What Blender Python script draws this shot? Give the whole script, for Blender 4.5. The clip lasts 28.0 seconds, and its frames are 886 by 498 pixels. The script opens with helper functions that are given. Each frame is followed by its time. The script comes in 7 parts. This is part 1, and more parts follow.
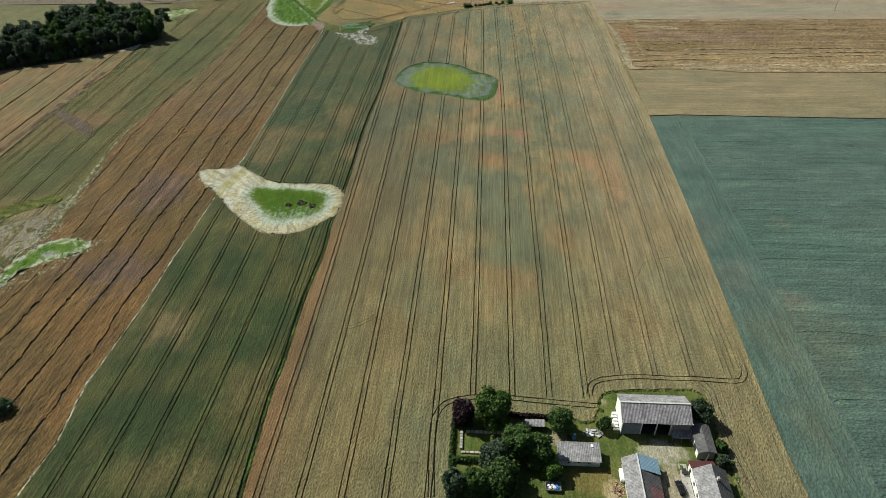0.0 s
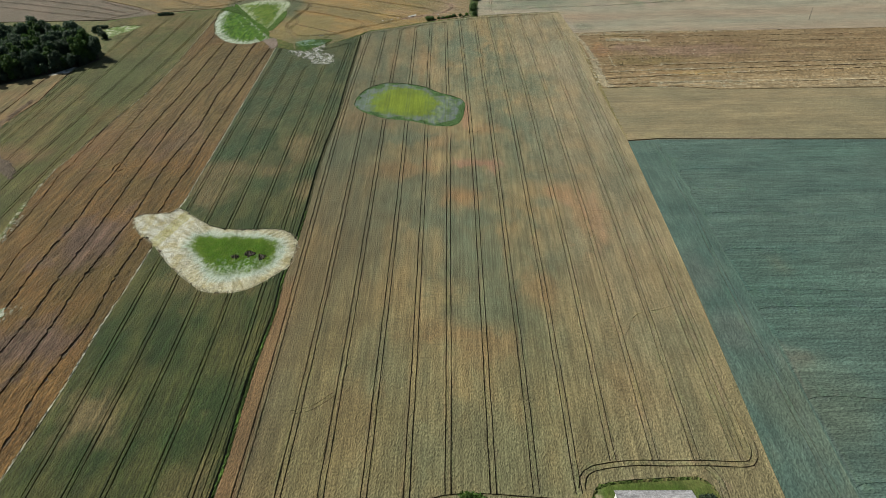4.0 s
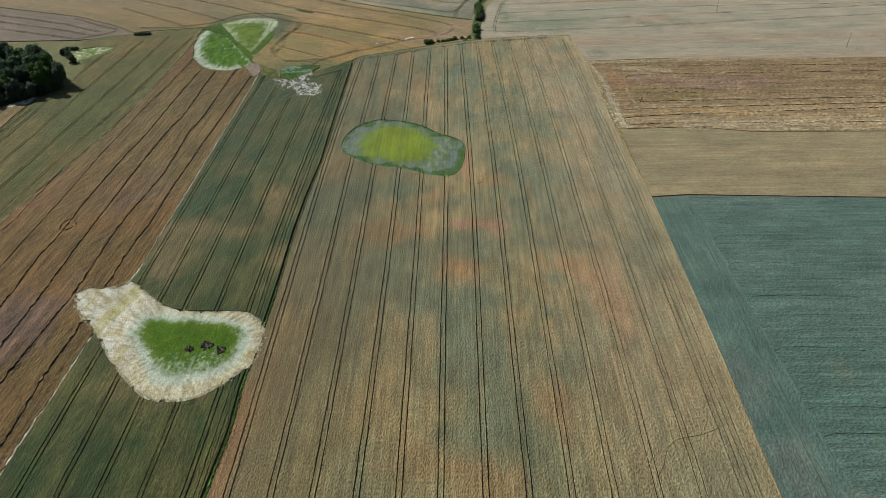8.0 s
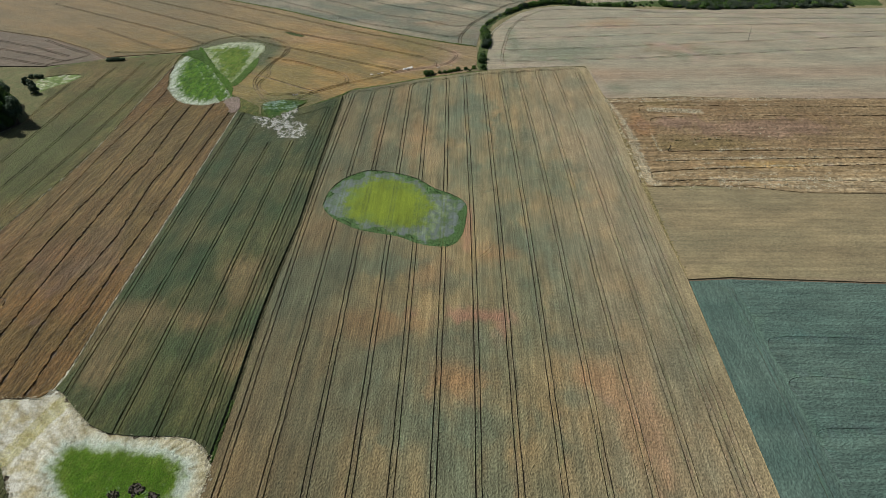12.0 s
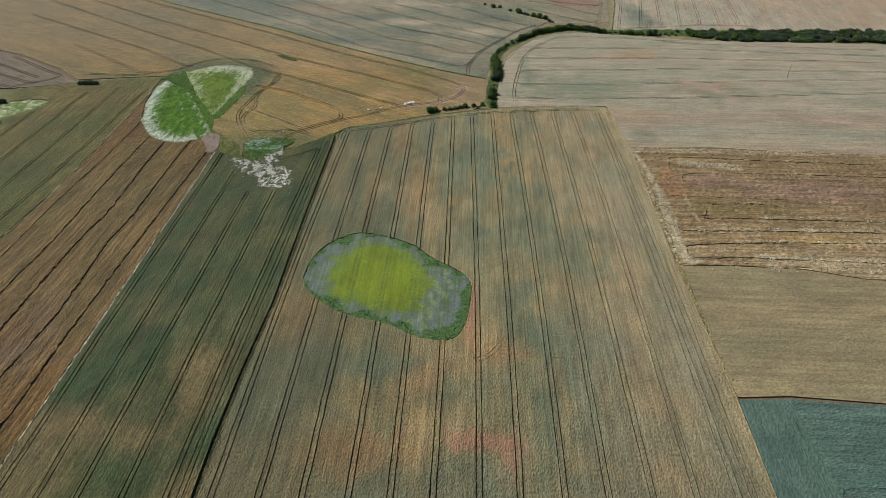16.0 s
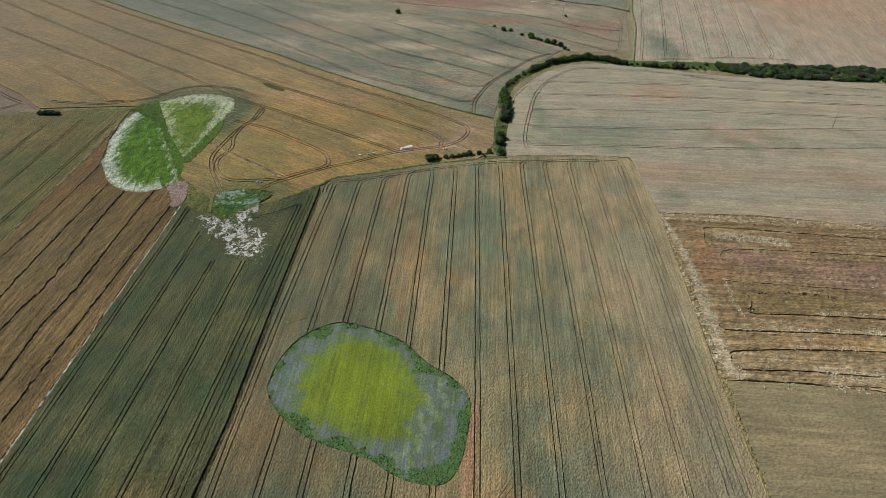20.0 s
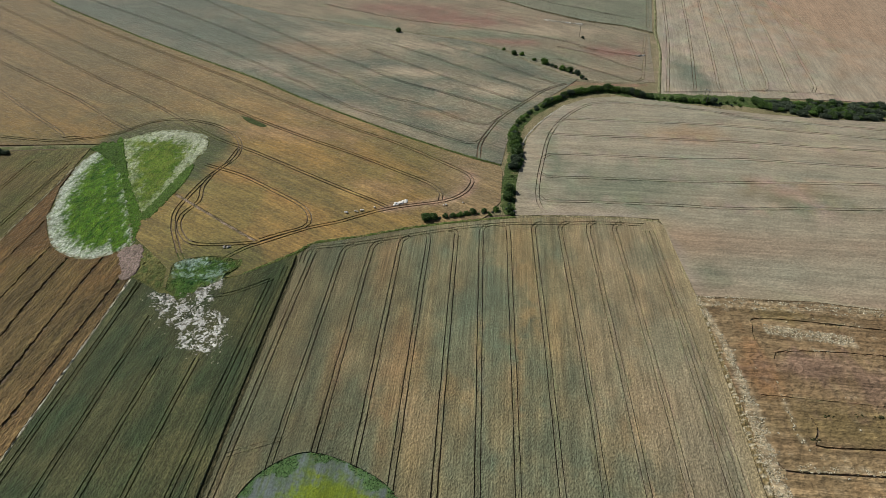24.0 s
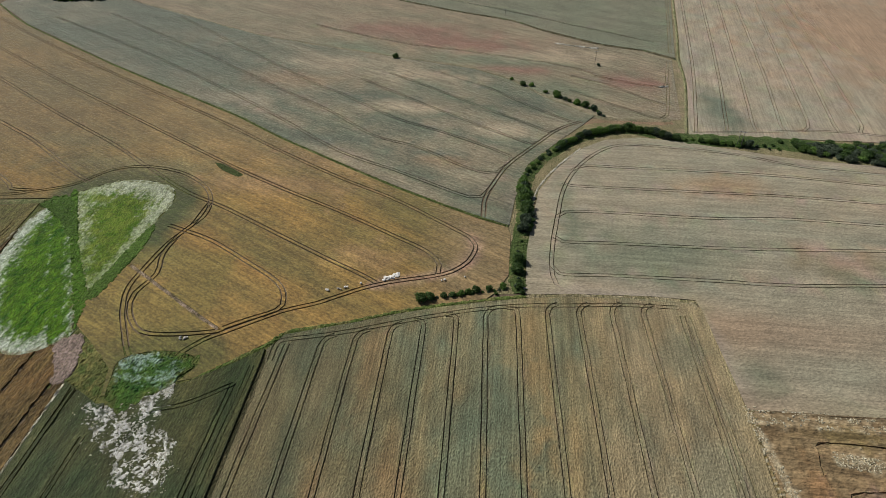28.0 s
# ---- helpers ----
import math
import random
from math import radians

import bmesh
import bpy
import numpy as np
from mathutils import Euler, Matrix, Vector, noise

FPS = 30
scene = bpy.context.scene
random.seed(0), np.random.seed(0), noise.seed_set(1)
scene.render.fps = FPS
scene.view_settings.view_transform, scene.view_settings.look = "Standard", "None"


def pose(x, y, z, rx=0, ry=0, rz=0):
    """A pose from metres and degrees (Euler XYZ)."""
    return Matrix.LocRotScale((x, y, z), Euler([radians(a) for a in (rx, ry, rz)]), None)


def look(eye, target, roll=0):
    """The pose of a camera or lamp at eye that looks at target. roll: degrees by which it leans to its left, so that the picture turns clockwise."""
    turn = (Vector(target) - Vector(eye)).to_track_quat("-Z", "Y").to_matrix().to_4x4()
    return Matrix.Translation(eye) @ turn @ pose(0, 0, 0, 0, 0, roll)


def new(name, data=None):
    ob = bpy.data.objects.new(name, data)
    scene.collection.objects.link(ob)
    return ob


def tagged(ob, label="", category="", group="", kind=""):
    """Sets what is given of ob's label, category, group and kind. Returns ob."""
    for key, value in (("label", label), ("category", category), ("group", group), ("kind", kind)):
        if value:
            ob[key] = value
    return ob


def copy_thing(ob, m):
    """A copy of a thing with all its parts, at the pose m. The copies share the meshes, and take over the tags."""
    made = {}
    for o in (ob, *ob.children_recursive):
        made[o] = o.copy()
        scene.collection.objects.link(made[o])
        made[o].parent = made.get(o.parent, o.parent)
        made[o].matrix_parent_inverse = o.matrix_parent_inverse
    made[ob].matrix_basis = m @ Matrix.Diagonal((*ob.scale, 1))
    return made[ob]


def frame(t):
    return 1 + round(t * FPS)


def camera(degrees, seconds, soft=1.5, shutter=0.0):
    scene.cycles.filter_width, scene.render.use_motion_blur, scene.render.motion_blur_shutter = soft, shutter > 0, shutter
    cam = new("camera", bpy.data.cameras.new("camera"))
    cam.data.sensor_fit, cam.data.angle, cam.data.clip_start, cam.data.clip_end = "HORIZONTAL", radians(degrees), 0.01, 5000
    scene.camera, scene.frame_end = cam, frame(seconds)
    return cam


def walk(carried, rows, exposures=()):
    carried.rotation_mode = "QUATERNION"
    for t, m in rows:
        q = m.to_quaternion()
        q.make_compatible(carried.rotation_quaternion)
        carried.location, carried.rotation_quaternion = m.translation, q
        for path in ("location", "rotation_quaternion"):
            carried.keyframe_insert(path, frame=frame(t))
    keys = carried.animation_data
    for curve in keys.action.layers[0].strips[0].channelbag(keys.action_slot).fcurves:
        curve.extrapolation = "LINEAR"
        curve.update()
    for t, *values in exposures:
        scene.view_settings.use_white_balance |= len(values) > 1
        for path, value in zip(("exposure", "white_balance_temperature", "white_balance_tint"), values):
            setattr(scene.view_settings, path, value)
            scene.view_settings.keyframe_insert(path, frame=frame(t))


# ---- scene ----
cam = camera(71.0, 28.0, soft=0.75)
PATH = [
    (0, (-0.99, -12.97, 163.58), (-9.02, 65.44, 102.03), -2.76),
    (0.5, (-0.73, -10.49, 163.59), (-8.83, 67.86, 101.99), -2.96),
    (1, (-0.73, -7.61, 163.56), (-8.82, 70.78, 102.00), -3.04),
    (1.5, (-0.84, -4.04, 163.49), (-8.92, 74.40, 101.99), -3.09),
    (2, (-0.86, 0.56, 163.36), (-7.67, 79.10, 101.84), -3.06),
    (2.5, (-1.02, 5.61, 163.26), (-7.33, 84.18, 101.71), -2.97),
    (3, (-1.18, 10.89, 163.18), (-5.55, 89.57, 101.61), -2.65),
    (3.5, (-1.11, 16.84, 162.98), (-4.61, 95.50, 101.32), -2.57),
    (5.5, (-0.89, 42.40, 162.23), (-4.40, 121.00, 100.50), -2.41),
    (6, (-0.45, 49.19, 162.29), (-4.01, 127.75, 100.51), -2.43),
    (6.5, (0.01, 56.04, 162.39), (-3.62, 134.55, 100.56), -2.45),
    (7, (0.41, 63.04, 162.51), (-3.30, 141.54, 100.68), -2.42),
    (7.5, (0.73, 69.97, 162.47), (-3.07, 148.52, 100.71), -2.37),
    (8, (1.02, 77.13, 162.36), (-2.87, 155.72, 100.64), -2.35),
    (8.5, (1.27, 84.53, 162.27), (-2.71, 163.14, 100.59), -2.34),
    (9, (1.50, 91.87, 162.22), (-2.57, 170.49, 100.55), -2.37),
    (9.5, (1.67, 99.00, 162.18), (-2.52, 177.66, 100.57), -2.34),
    (10, (1.82, 105.97, 162.11), (-2.46, 184.66, 100.55), -2.30),
    (10.5, (2.00, 113.01, 161.93), (-2.35, 191.74, 100.43), -2.24),
    (11, (2.36, 120.13, 161.63), (-2.08, 198.88, 100.15), -2.20),
    (11.5, (2.91, 127.46, 161.24), (-1.73, 206.21, 99.79), -2.19),
    (12, (3.30, 134.67, 160.92), (-1.48, 213.44, 99.50), -2.13),
    (12.5, (3.64, 141.80, 160.61), (-1.26, 220.61, 99.24), -2.06),
    (14.5, (2.94, 167.91, 160.61), (-2.18, 246.81, 99.38), -1.35),
    (15, (2.43, 174.47, 160.77), (-2.66, 253.37, 99.55), -1.17),
    (15.5, (1.92, 181.05, 160.94), (-3.15, 259.96, 99.72), -0.97),
    (16, (1.47, 187.93, 161.07), (-3.60, 266.84, 99.85), -0.74),
    (16.5, (1.07, 194.83, 161.17), (-4.00, 273.74, 99.95), -0.54),
    (17, (0.82, 201.80, 161.32), (-4.29, 280.69, 100.07), -0.39),
    (17.5, (0.72, 208.92, 161.51), (-4.43, 287.77, 100.22), -0.26),
    (18, (0.72, 216.10, 161.75), (-4.51, 294.90, 100.41), -0.16),
    (18.5, (0.70, 223.19, 161.99), (-4.60, 301.96, 100.61), -0.03),
    (19, (0.63, 230.19, 162.26), (-4.73, 308.93, 100.85), 0.16),
    (19.5, (0.41, 237.30, 162.50), (-5.00, 316.00, 101.04), 0.32),
    (20, (0.20, 244.33, 162.72), (-5.29, 322.99, 101.22), 0.44),
    (20.5, (0.09, 251.35, 162.84), (-5.50, 329.98, 101.31), 0.54),
    (21, (0.08, 258.43, 162.87), (-5.68, 337.03, 101.31), 0.56),
    (21.5, (0.05, 265.54, 162.91), (-5.90, 344.09, 101.31), 0.57),
    (23.5, (-0.63, 294.29, 163.01), (-6.90, 372.49, 100.99), 0.89),
    (24, (-0.99, 301.45, 163.01), (-7.31, 379.62, 100.96), 0.93),
    (24.5, (-1.35, 308.62, 163.00), (-7.71, 386.76, 100.92), 0.96),
    (25, (-1.53, 315.62, 162.98), (-7.99, 393.76, 100.91), 0.91),
    (25.5, (-1.63, 322.43, 162.98), (-8.21, 400.57, 100.93), 0.86),
    (26, (-1.77, 329.06, 162.98), (-8.45, 407.20, 100.95), 0.81),
    (26.5, (-2.06, 335.54, 162.98), (-8.86, 413.68, 100.95), 0.75),
    (27, (-2.46, 341.97, 162.94), (-9.36, 420.09, 100.90), 0.70),
    (27.5, (-2.89, 348.35, 162.79), (-9.87, 426.45, 100.73), 0.76),
    (28, (-3.31, 354.74, 162.65), (-10.36, 432.81, 100.56), 0.82),
]

walk(cam, [(t, look(eye, target, roll)) for t, eye, target, roll in PATH],
     exposures=[(0, 0.34, 6480, 1), (4, 0.3, 6380, 3.5), (7, 0.28, 6240, 6), (9, 0.25, 6230, 7), (17, 0.19, 6250, 8.5), (23, 0.13, 6330, 9.5), (28, 0.06, 6400, 10)])

# ---- sky and sun ----
SUN_ELEVATION, SUN_SIDE = radians(43), Vector((-0.84, 0.54, 0)).normalized()
world = bpy.data.worlds.new("sky")
scene.world = world
world.use_nodes = True
sky = world.node_tree.nodes.new("ShaderNodeTexSky")
sky.sky_type, sky.sun_disc = "NISHITA", False
sky.sun_elevation, sky.sun_rotation = SUN_ELEVATION, math.atan2(SUN_SIDE.x, SUN_SIDE.y)
sky.dust_density = 2.0
backing = world.node_tree.nodes["Background"]
backing.inputs["Strength"].default_value = 0.042
world.node_tree.links.new(sky.outputs[0], backing.inputs[0])
sun = new("sun", bpy.data.lights.new("sun", "SUN"))
sun.data.energy, sun.data.angle, sun.data.color = 4.8, radians(0.6), (1.0, 0.958, 0.895)
sun_way = SUN_SIDE * math.cos(SUN_ELEVATION) + Vector((0, 0, math.sin(SUN_ELEVATION)))
sun.matrix_world = look(sun_way * 400 + Vector((0, 300, 0)), (0, 300, 0))


# ---- materials ----
def shader(name, rough=0.9, spec=0.2, metal=0.0):
    m = bpy.data.materials.new(name)
    m.use_nodes = True
    b = m.node_tree.nodes["Principled BSDF"]
    b.inputs["Roughness"].default_value, b.inputs["Metallic"].default_value = rough, metal
    b.inputs["Specular IOR Level"].default_value = spec
    return m, m.node_tree.nodes, m.node_tree.links, b


def noise_node(n, l, scale, stretch=(1, 1, 1), detail=4.0, rough=0.6, turn=0.0):
    geo, mapping, tex = n.new("ShaderNodeNewGeometry"), n.new("ShaderNodeMapping"), n.new("ShaderNodeTexNoise")
    mapping.vector_type = "TEXTURE"
    mapping.inputs["Scale"].default_value = [1 / v for v in stretch]
    mapping.inputs["Rotation"].default_value = (0, 0, -turn)
    l.new(geo.outputs["Position"], mapping.inputs["Vector"])
    l.new(mapping.outputs[0], tex.inputs["Vector"])
    tex.inputs["Scale"].default_value, tex.inputs["Detail"].default_value = scale, detail
    tex.inputs["Roughness"].default_value = rough
    return tex.outputs["Fac"]


def ranged(n, l, value, low, high, a=0.3, b=0.7):
    r = n.new("ShaderNodeMapRange")
    l.new(value, r.inputs["Value"])
    for key, v in (("From Min", a), ("From Max", b), ("To Min", low), ("To Max", high)):
        r.inputs[key].default_value = v
    return r.outputs["Result"]


def times(n, l, colour, factor):
    m = n.new("ShaderNodeVectorMath")
    m.operation = "MULTIPLY"
    for k, v in enumerate((colour, factor)):
        if isinstance(v, tuple):
            m.inputs[k].default_value = v[:3]
        else:
            l.new(v, m.inputs[k])
    return m.outputs["Vector"]


def bumped(n, l, b, height, strength, distance):
    bump = n.new("ShaderNodeBump")
    bump.inputs["Strength"].default_value, bump.inputs["Distance"].default_value = strength, distance
    l.new(height, bump.inputs["Height"])
    l.new(bump.outputs[0], b.inputs["Normal"])


def crop_material(name, along="y", turn=0.0, clump=1.5, contrast=0.42, streak=0.16, relief=1.0, sheen=0.1, tint=(1.0, 0.93, 0.8), drill=1.3, gloss=0.8):
    """A standing crop: its ripeness, with some painted shade, comes with the mesh; grain, drill rows and clumps are
    added here.
    """
    m, n, l, b = shader(name, 0.97, gloss)
    b.inputs["Specular Tint"].default_value = (*tint, 1)
    tone = n.new("ShaderNodeAttribute")
    tone.attribute_name = "tone"
    fine = noise_node(n, l, clump, (1, 0.6, 1) if along == "y" else (0.6, 1, 1), 2, 0.5, turn)
    rows = noise_node(n, l, 1.0, (drill, 0.03, 1) if along == "y" else (0.03, drill, 1), 3, 0.6, turn)
    broad = noise_node(n, l, 0.09, (1, 0.45, 1) if along == "y" else (0.45, 1, 1), 5, 0.65, turn)
    c = times(n, l, tone.outputs["Color"], ranged(n, l, fine, 1 - contrast, 1 + contrast, 0.34, 0.66))
    c = times(n, l, c, ranged(n, l, rows, 1 - streak, 1 + streak))
    c = times(n, l, c, ranged(n, l, broad, 0.68, 1.06))
    middle = noise_node(n, l, 0.55, (1, 0.22, 1) if along == "y" else (0.22, 1, 1), 3, 0.55, turn)
    c = times(n, l, c, ranged(n, l, middle, 1 - 0.5 * streak, 1 + 0.5 * streak))
    l.new(c, b.inputs["Base Color"])
    b.inputs["Sheen Weight"].default_value, b.inputs["Sheen Roughness"].default_value = sheen, 0.22
    b.inputs["Sheen Tint"].default_value = (*tint, 1)
    bumped(n, l, b, fine, relief, 1.1)
    return m


def plain(name, colour, rough=0.8, scale=2.0, contrast=0.2, relief=0.2, distance=0.05, spec=0.3, metal=0.0,
          stretch=(1, 1, 1), by_object=0.0, grime=0.0):
    m, n, l, b = shader(name, rough, spec, metal)
    fine = noise_node(n, l, scale, stretch, 5, 0.65)
    c = times(n, l, tuple(colour), ranged(n, l, fine, 1 - contrast, 1 + contrast))
    if grime:
        c = times(n, l, c, ranged(n, l, noise_node(n, l, 0.35, (1, 1, 1), 6, 0.7), 1 - grime, 1 + grime * 0.5))
    if by_object:
        info = n.new("ShaderNodeObjectInfo")
        c = times(n, l, c, ranged(n, l, info.outputs["Random"], 1 - by_object, 1 + by_object, 0, 1))
    l.new(c, b.inputs["Base Color"])
    bumped(n, l, b, fine, relief, distance)
    return m


def leaf_material(name, dark, light):
    m, n, l, b = shader(name, 0.6, 0.3)
    geo, info, mix = n.new("ShaderNodeNewGeometry"), n.new("ShaderNodeObjectInfo"), n.new("ShaderNodeMix")
    mix.data_type = "RGBA"
    mix.inputs["A"].default_value, mix.inputs["B"].default_value = (*dark, 1), (*light, 1)
    l.new(geo.outputs["Random Per Island"], mix.inputs["Factor"])
    c = times(n, l, mix.outputs["Result"], ranged(n, l, info.outputs["Random"], 0.75, 1.25, 0, 1))
    l.new(c, b.inputs["Base Color"])
    thin, blend = n.new("ShaderNodeBsdfTranslucent"), n.new("ShaderNodeMixShader")
    l.new(c, thin.inputs["Color"])
    blend.inputs[0].default_value = 0.35
    l.new(b.outputs[0], blend.inputs[1])
    l.new(thin.outputs[0], blend.inputs[2])
    l.new(blend.outputs[0], n["Material Output"].inputs["Surface"])
    return m


MAT_SOIL = plain("soil", (0.13, 0.10, 0.066), 0.95, 0.8, 0.35, 0.5, 0.2, 0.1, grime=0.3)
MAT_WHEAT = crop_material("ripening wheat", clump=1.9, contrast=0.31, streak=0.34, relief=0.65, sheen=0.35, tint=(1.0, 0.88, 0.62), drill=2.4)
MAT_BARLEY = crop_material("green grain", clump=2.0, contrast=0.4, streak=0.5, relief=0.7, sheen=0.3, tint=(0.88, 1.0, 0.62), drill=2.0, gloss=0.62)
MAT_RYE = crop_material("ripe rye", clump=1.5, contrast=0.36, streak=0.6, relief=0.8, sheen=0.3, tint=(1.0, 0.84, 0.55), gloss=0.58)
MAT_TEAL = crop_material("young green crop", "x", 0.0, 1.7, 0.26, 0.34, 0.6, sheen=0.3, tint=(0.8, 0.95, 0.9), drill=1.1)
MAT_HEADLAND = crop_material("smooth young crop", "y", 0.0, 1.7, 0.24, 0.2, 0.5, sheen=0.3, tint=(0.8, 0.95, 0.9))
MAT_ROWS = crop_material("patchy crop in cross rows", "x", 0.0, 1.2, 0.3, 0.45, 0.6, sheen=0.25, tint=(1.0, 0.8, 0.5), drill=1.0)
MAT_SMOOTH = crop_material("smooth grain", "x", 0.0, 1.5, 0.18, 0.2, 0.4, sheen=0.5, tint=(1.0, 0.93, 0.78), drill=0.7)
MAT_STRIPED = crop_material("striped green grain", "y", 0.0, 1.5, 0.5, 0.4, 1.0, sheen=0.22, tint=(1.0, 0.85, 0.5), drill=1.0, gloss=0.55)
MAT_SLANT = crop_material("grain on far slope", "x", radians(28), 1.4, 0.32, 0.3, 0.6, sheen=0.5, tint=(1.0, 0.9, 0.7), drill=0.8)
MAT_FAR = crop_material("far grain", "y", radians(8), 1.3, 0.16, 0.2, 0.35, sheen=0.5, tint=(1.0, 0.9, 0.7))
MAT_WEEDS = crop_material("rank weeds", clump=1.6, contrast=0.45, streak=0.12, relief=0.9, sheen=0.08, tint=(0.75, 1.0, 0.35), gloss=0.5)
MAT_MEADOW = crop_material("low soft weeds", clump=2.2, contrast=0.24, streak=0.2, relief=0.25, sheen=0.1, tint=(0.8, 1.0, 0.3), drill=1.6)
MAT_STRAW = crop_material("bleached straw", clump=3.6, contrast=0.3, streak=0.1, relief=0.5, sheen=0.1)
MAT_HOLLOW = crop_material("dried pond growth", clump=3.6, contrast=0.34, streak=0.1, relief=0.5, sheen=0.08, tint=(0.9, 1.0, 0.5), gloss=0.3)
MAT_BARK = plain("bark", (0.09, 0.065, 0.045), 0.9, 6, 0.4, 0.6, 0.05)
MAT_LEAF = leaf_material("broad leaves", (0.03, 0.07, 0.014), (0.1, 0.165, 0.042))
MAT_LEAF_BRIGHT = leaf_material("sunny leaves", (0.045, 0.105, 0.016), (0.13, 0.22, 0.04))
MAT_LEAF_DARK = leaf_material("dark leaves", (0.036, 0.064, 0.036), (0.1, 0.14, 0.078))
MAT_LEAF_PURPLE = leaf_material("purple leaves", (0.016, 0.008, 0.012), (0.04, 0.02, 0.026))
MAT_LEAF_GREY = leaf_material("greyish leaves", (0.05, 0.075, 0.045), (0.115, 0.15, 0.09))


# ---- mesh helpers ----
def part(name, bm, material, parent=None, label=""):
    data = bpy.data.meshes.new(name)
    bm.to_mesh(data)
    bm.free()
    data.materials.append(material)
    ob = new(name, data)
    if parent:
        ob.parent = parent
    return tagged(ob, label)


def from_lists(name, verts, faces, material, parent=None, label="", tones=None):
    data = bpy.data.meshes.new(name)
    data.from_pydata(verts, [], faces)
    if tones is not None:
        layer = data.color_attributes.new("tone", "FLOAT_COLOR", "POINT")
        layer.data.foreach_set("color", np.array([(*c, 1.0) for c in tones], dtype=np.float32).ravel())
    data.materials.append(material)
    ob = new(name, data)
    if parent:
        ob.parent = parent
    return tagged(ob, label)


def smooth(line, step=6.0):
    """A rounded line through the given plan points, in even short steps."""
    p = [Vector((x, y)) for x, y in line]
    p = [p[0] * 2 - p[1]] + p + [p[-1] * 2 - p[-2]]
    out = []
    for a, b, c, d in zip(p, p[1:], p[2:], p[3:]):
        k = max(1, round((c - b).length / step))
        for i in range(k):
            t = i / k
            out.append(0.5 * (2 * b + (c - a) * t + (2 * a - 5 * b + 4 * c - d) * t * t + (3 * b - a - 3 * c + d) * t ** 3))
    return [(v.x, v.y) for v in out + [p[-2]]]


def beside(line, off):
    """The line moved sideways, to its right."""
    out = []
    for i, (x, y) in enumerate(line):
        (xa, ya), (xb, yb) = line[max(i - 1, 0)], line[min(i + 1, len(line) - 1)]
        k = math.hypot(xb - xa, yb - ya) or 1.0
        out.append((x + off * (yb - ya) / k, y - off * (xb - xa) / k))
    return out


def inside(x, y, poly):
    hit = False
    for (xa, ya), (xb, yb) in zip(poly, poly[-1:] + poly[:-1]):
        if (ya > y) != (yb > y) and x < (xb - xa) * (y - ya) / (yb - ya) + xa:
            hit = not hit
    return hit


def turned(poly):
    """The outline, counter-clockwise."""
    poly = [tuple(p) for p in poly]
    area = sum(xa * yb - xb * ya for (xa, ya), (xb, yb) in zip(poly, poly[1:] + poly[:1]))
    return poly if area > 0 else poly[::-1]


def rounded(poly):
    return smooth(poly + poly[:1], 2.0)[:-1]


def rim_depth(x, y, poly):
    best = 1e9
    for (xa, ya), (xb, yb) in zip(poly, poly[1:] + poly[:1]):
        dx, dy = xb - xa, yb - ya
        t = max(0, min(1, ((x - xa) * dx + (y - ya) * dy) / (dx * dx + dy * dy)))
        best = min(best, math.hypot(x - xa - t * dx, y - ya - t * dy))
    return best


def shift(line, dx, dy=0.0):
    return [(x + dx, y + dy) for x, y in line]


def mix(a, b, f):
    return tuple(p + (q - p) * f for p, q in zip(a, b))


def fbm(x, y, scale, seed=0.0):
    return noise.fractal(Vector((x / scale + seed, y / scale - seed * 0.7, seed)), 0.6, 2.0, 4)


def rut(line, width, off=0.0, ragged=0.0):
    """The quads of one wheel rut."""
    a, b = beside(line, off - width / 2), beside(line, off + width / 2)
    if ragged:
        a = [(x + random.uniform(-ragged, ragged), y) for x, y in a]
        b = [(x + random.uniform(-ragged, ragged), y) for x, y in b]
    return [(a[i], b[i], b[i + 1], a[i + 1]) for i in range(len(line) - 1)]


def lane(line, width):
    """The quads of a ragged lane, now wide and now nearly closed."""
    line = [(x + 0.36 * noise.noise(Vector((0.3 * x, y / 2.3, 2.0))) + 0.3 * noise.noise(Vector((0.3 * x, y / 7, 4.0))), y) for x, y in smooth(line, 0.9)]
    half = [width * max(0.08, 0.42 + 1.1 * noise.noise(Vector((0.3 * x, y / 1.9, 7.0)))) for x, y in line]
    left = [(x - h - random.uniform(0, 0.3 * width), y) for (x, y), h in zip(line, half)]
    right = [(x + h + random.uniform(0, 0.3 * width), y) for (x, y), h in zip(line, half)]
    return [(left[i], right[i], right[i + 1], left[i + 1]) for i in range(len(line) - 1)]


def onward(line, far):
    """The line carried straight on past its last point."""
    (xa, ya), (xb, yb) = line[-2:]
    k = far / math.hypot(xb - xa, yb - ya)
    return line + [(xb + (xb - xa) * k * 0.5, yb + (yb - ya) * k * 0.4), (xb + (xb - xa) * k, yb + (yb - ya) * k * 0.8)]


def tram(line, gauge=1.75, width=0.38, step=7.0):
    line = [(x + random.uniform(-0.1, 0.1) * min(1, step / 6), y) for x, y in smooth(line, step)]
    return rut(line, width, -gauge / 2, 0.05) + rut(line, width, gauge / 2, 0.05)


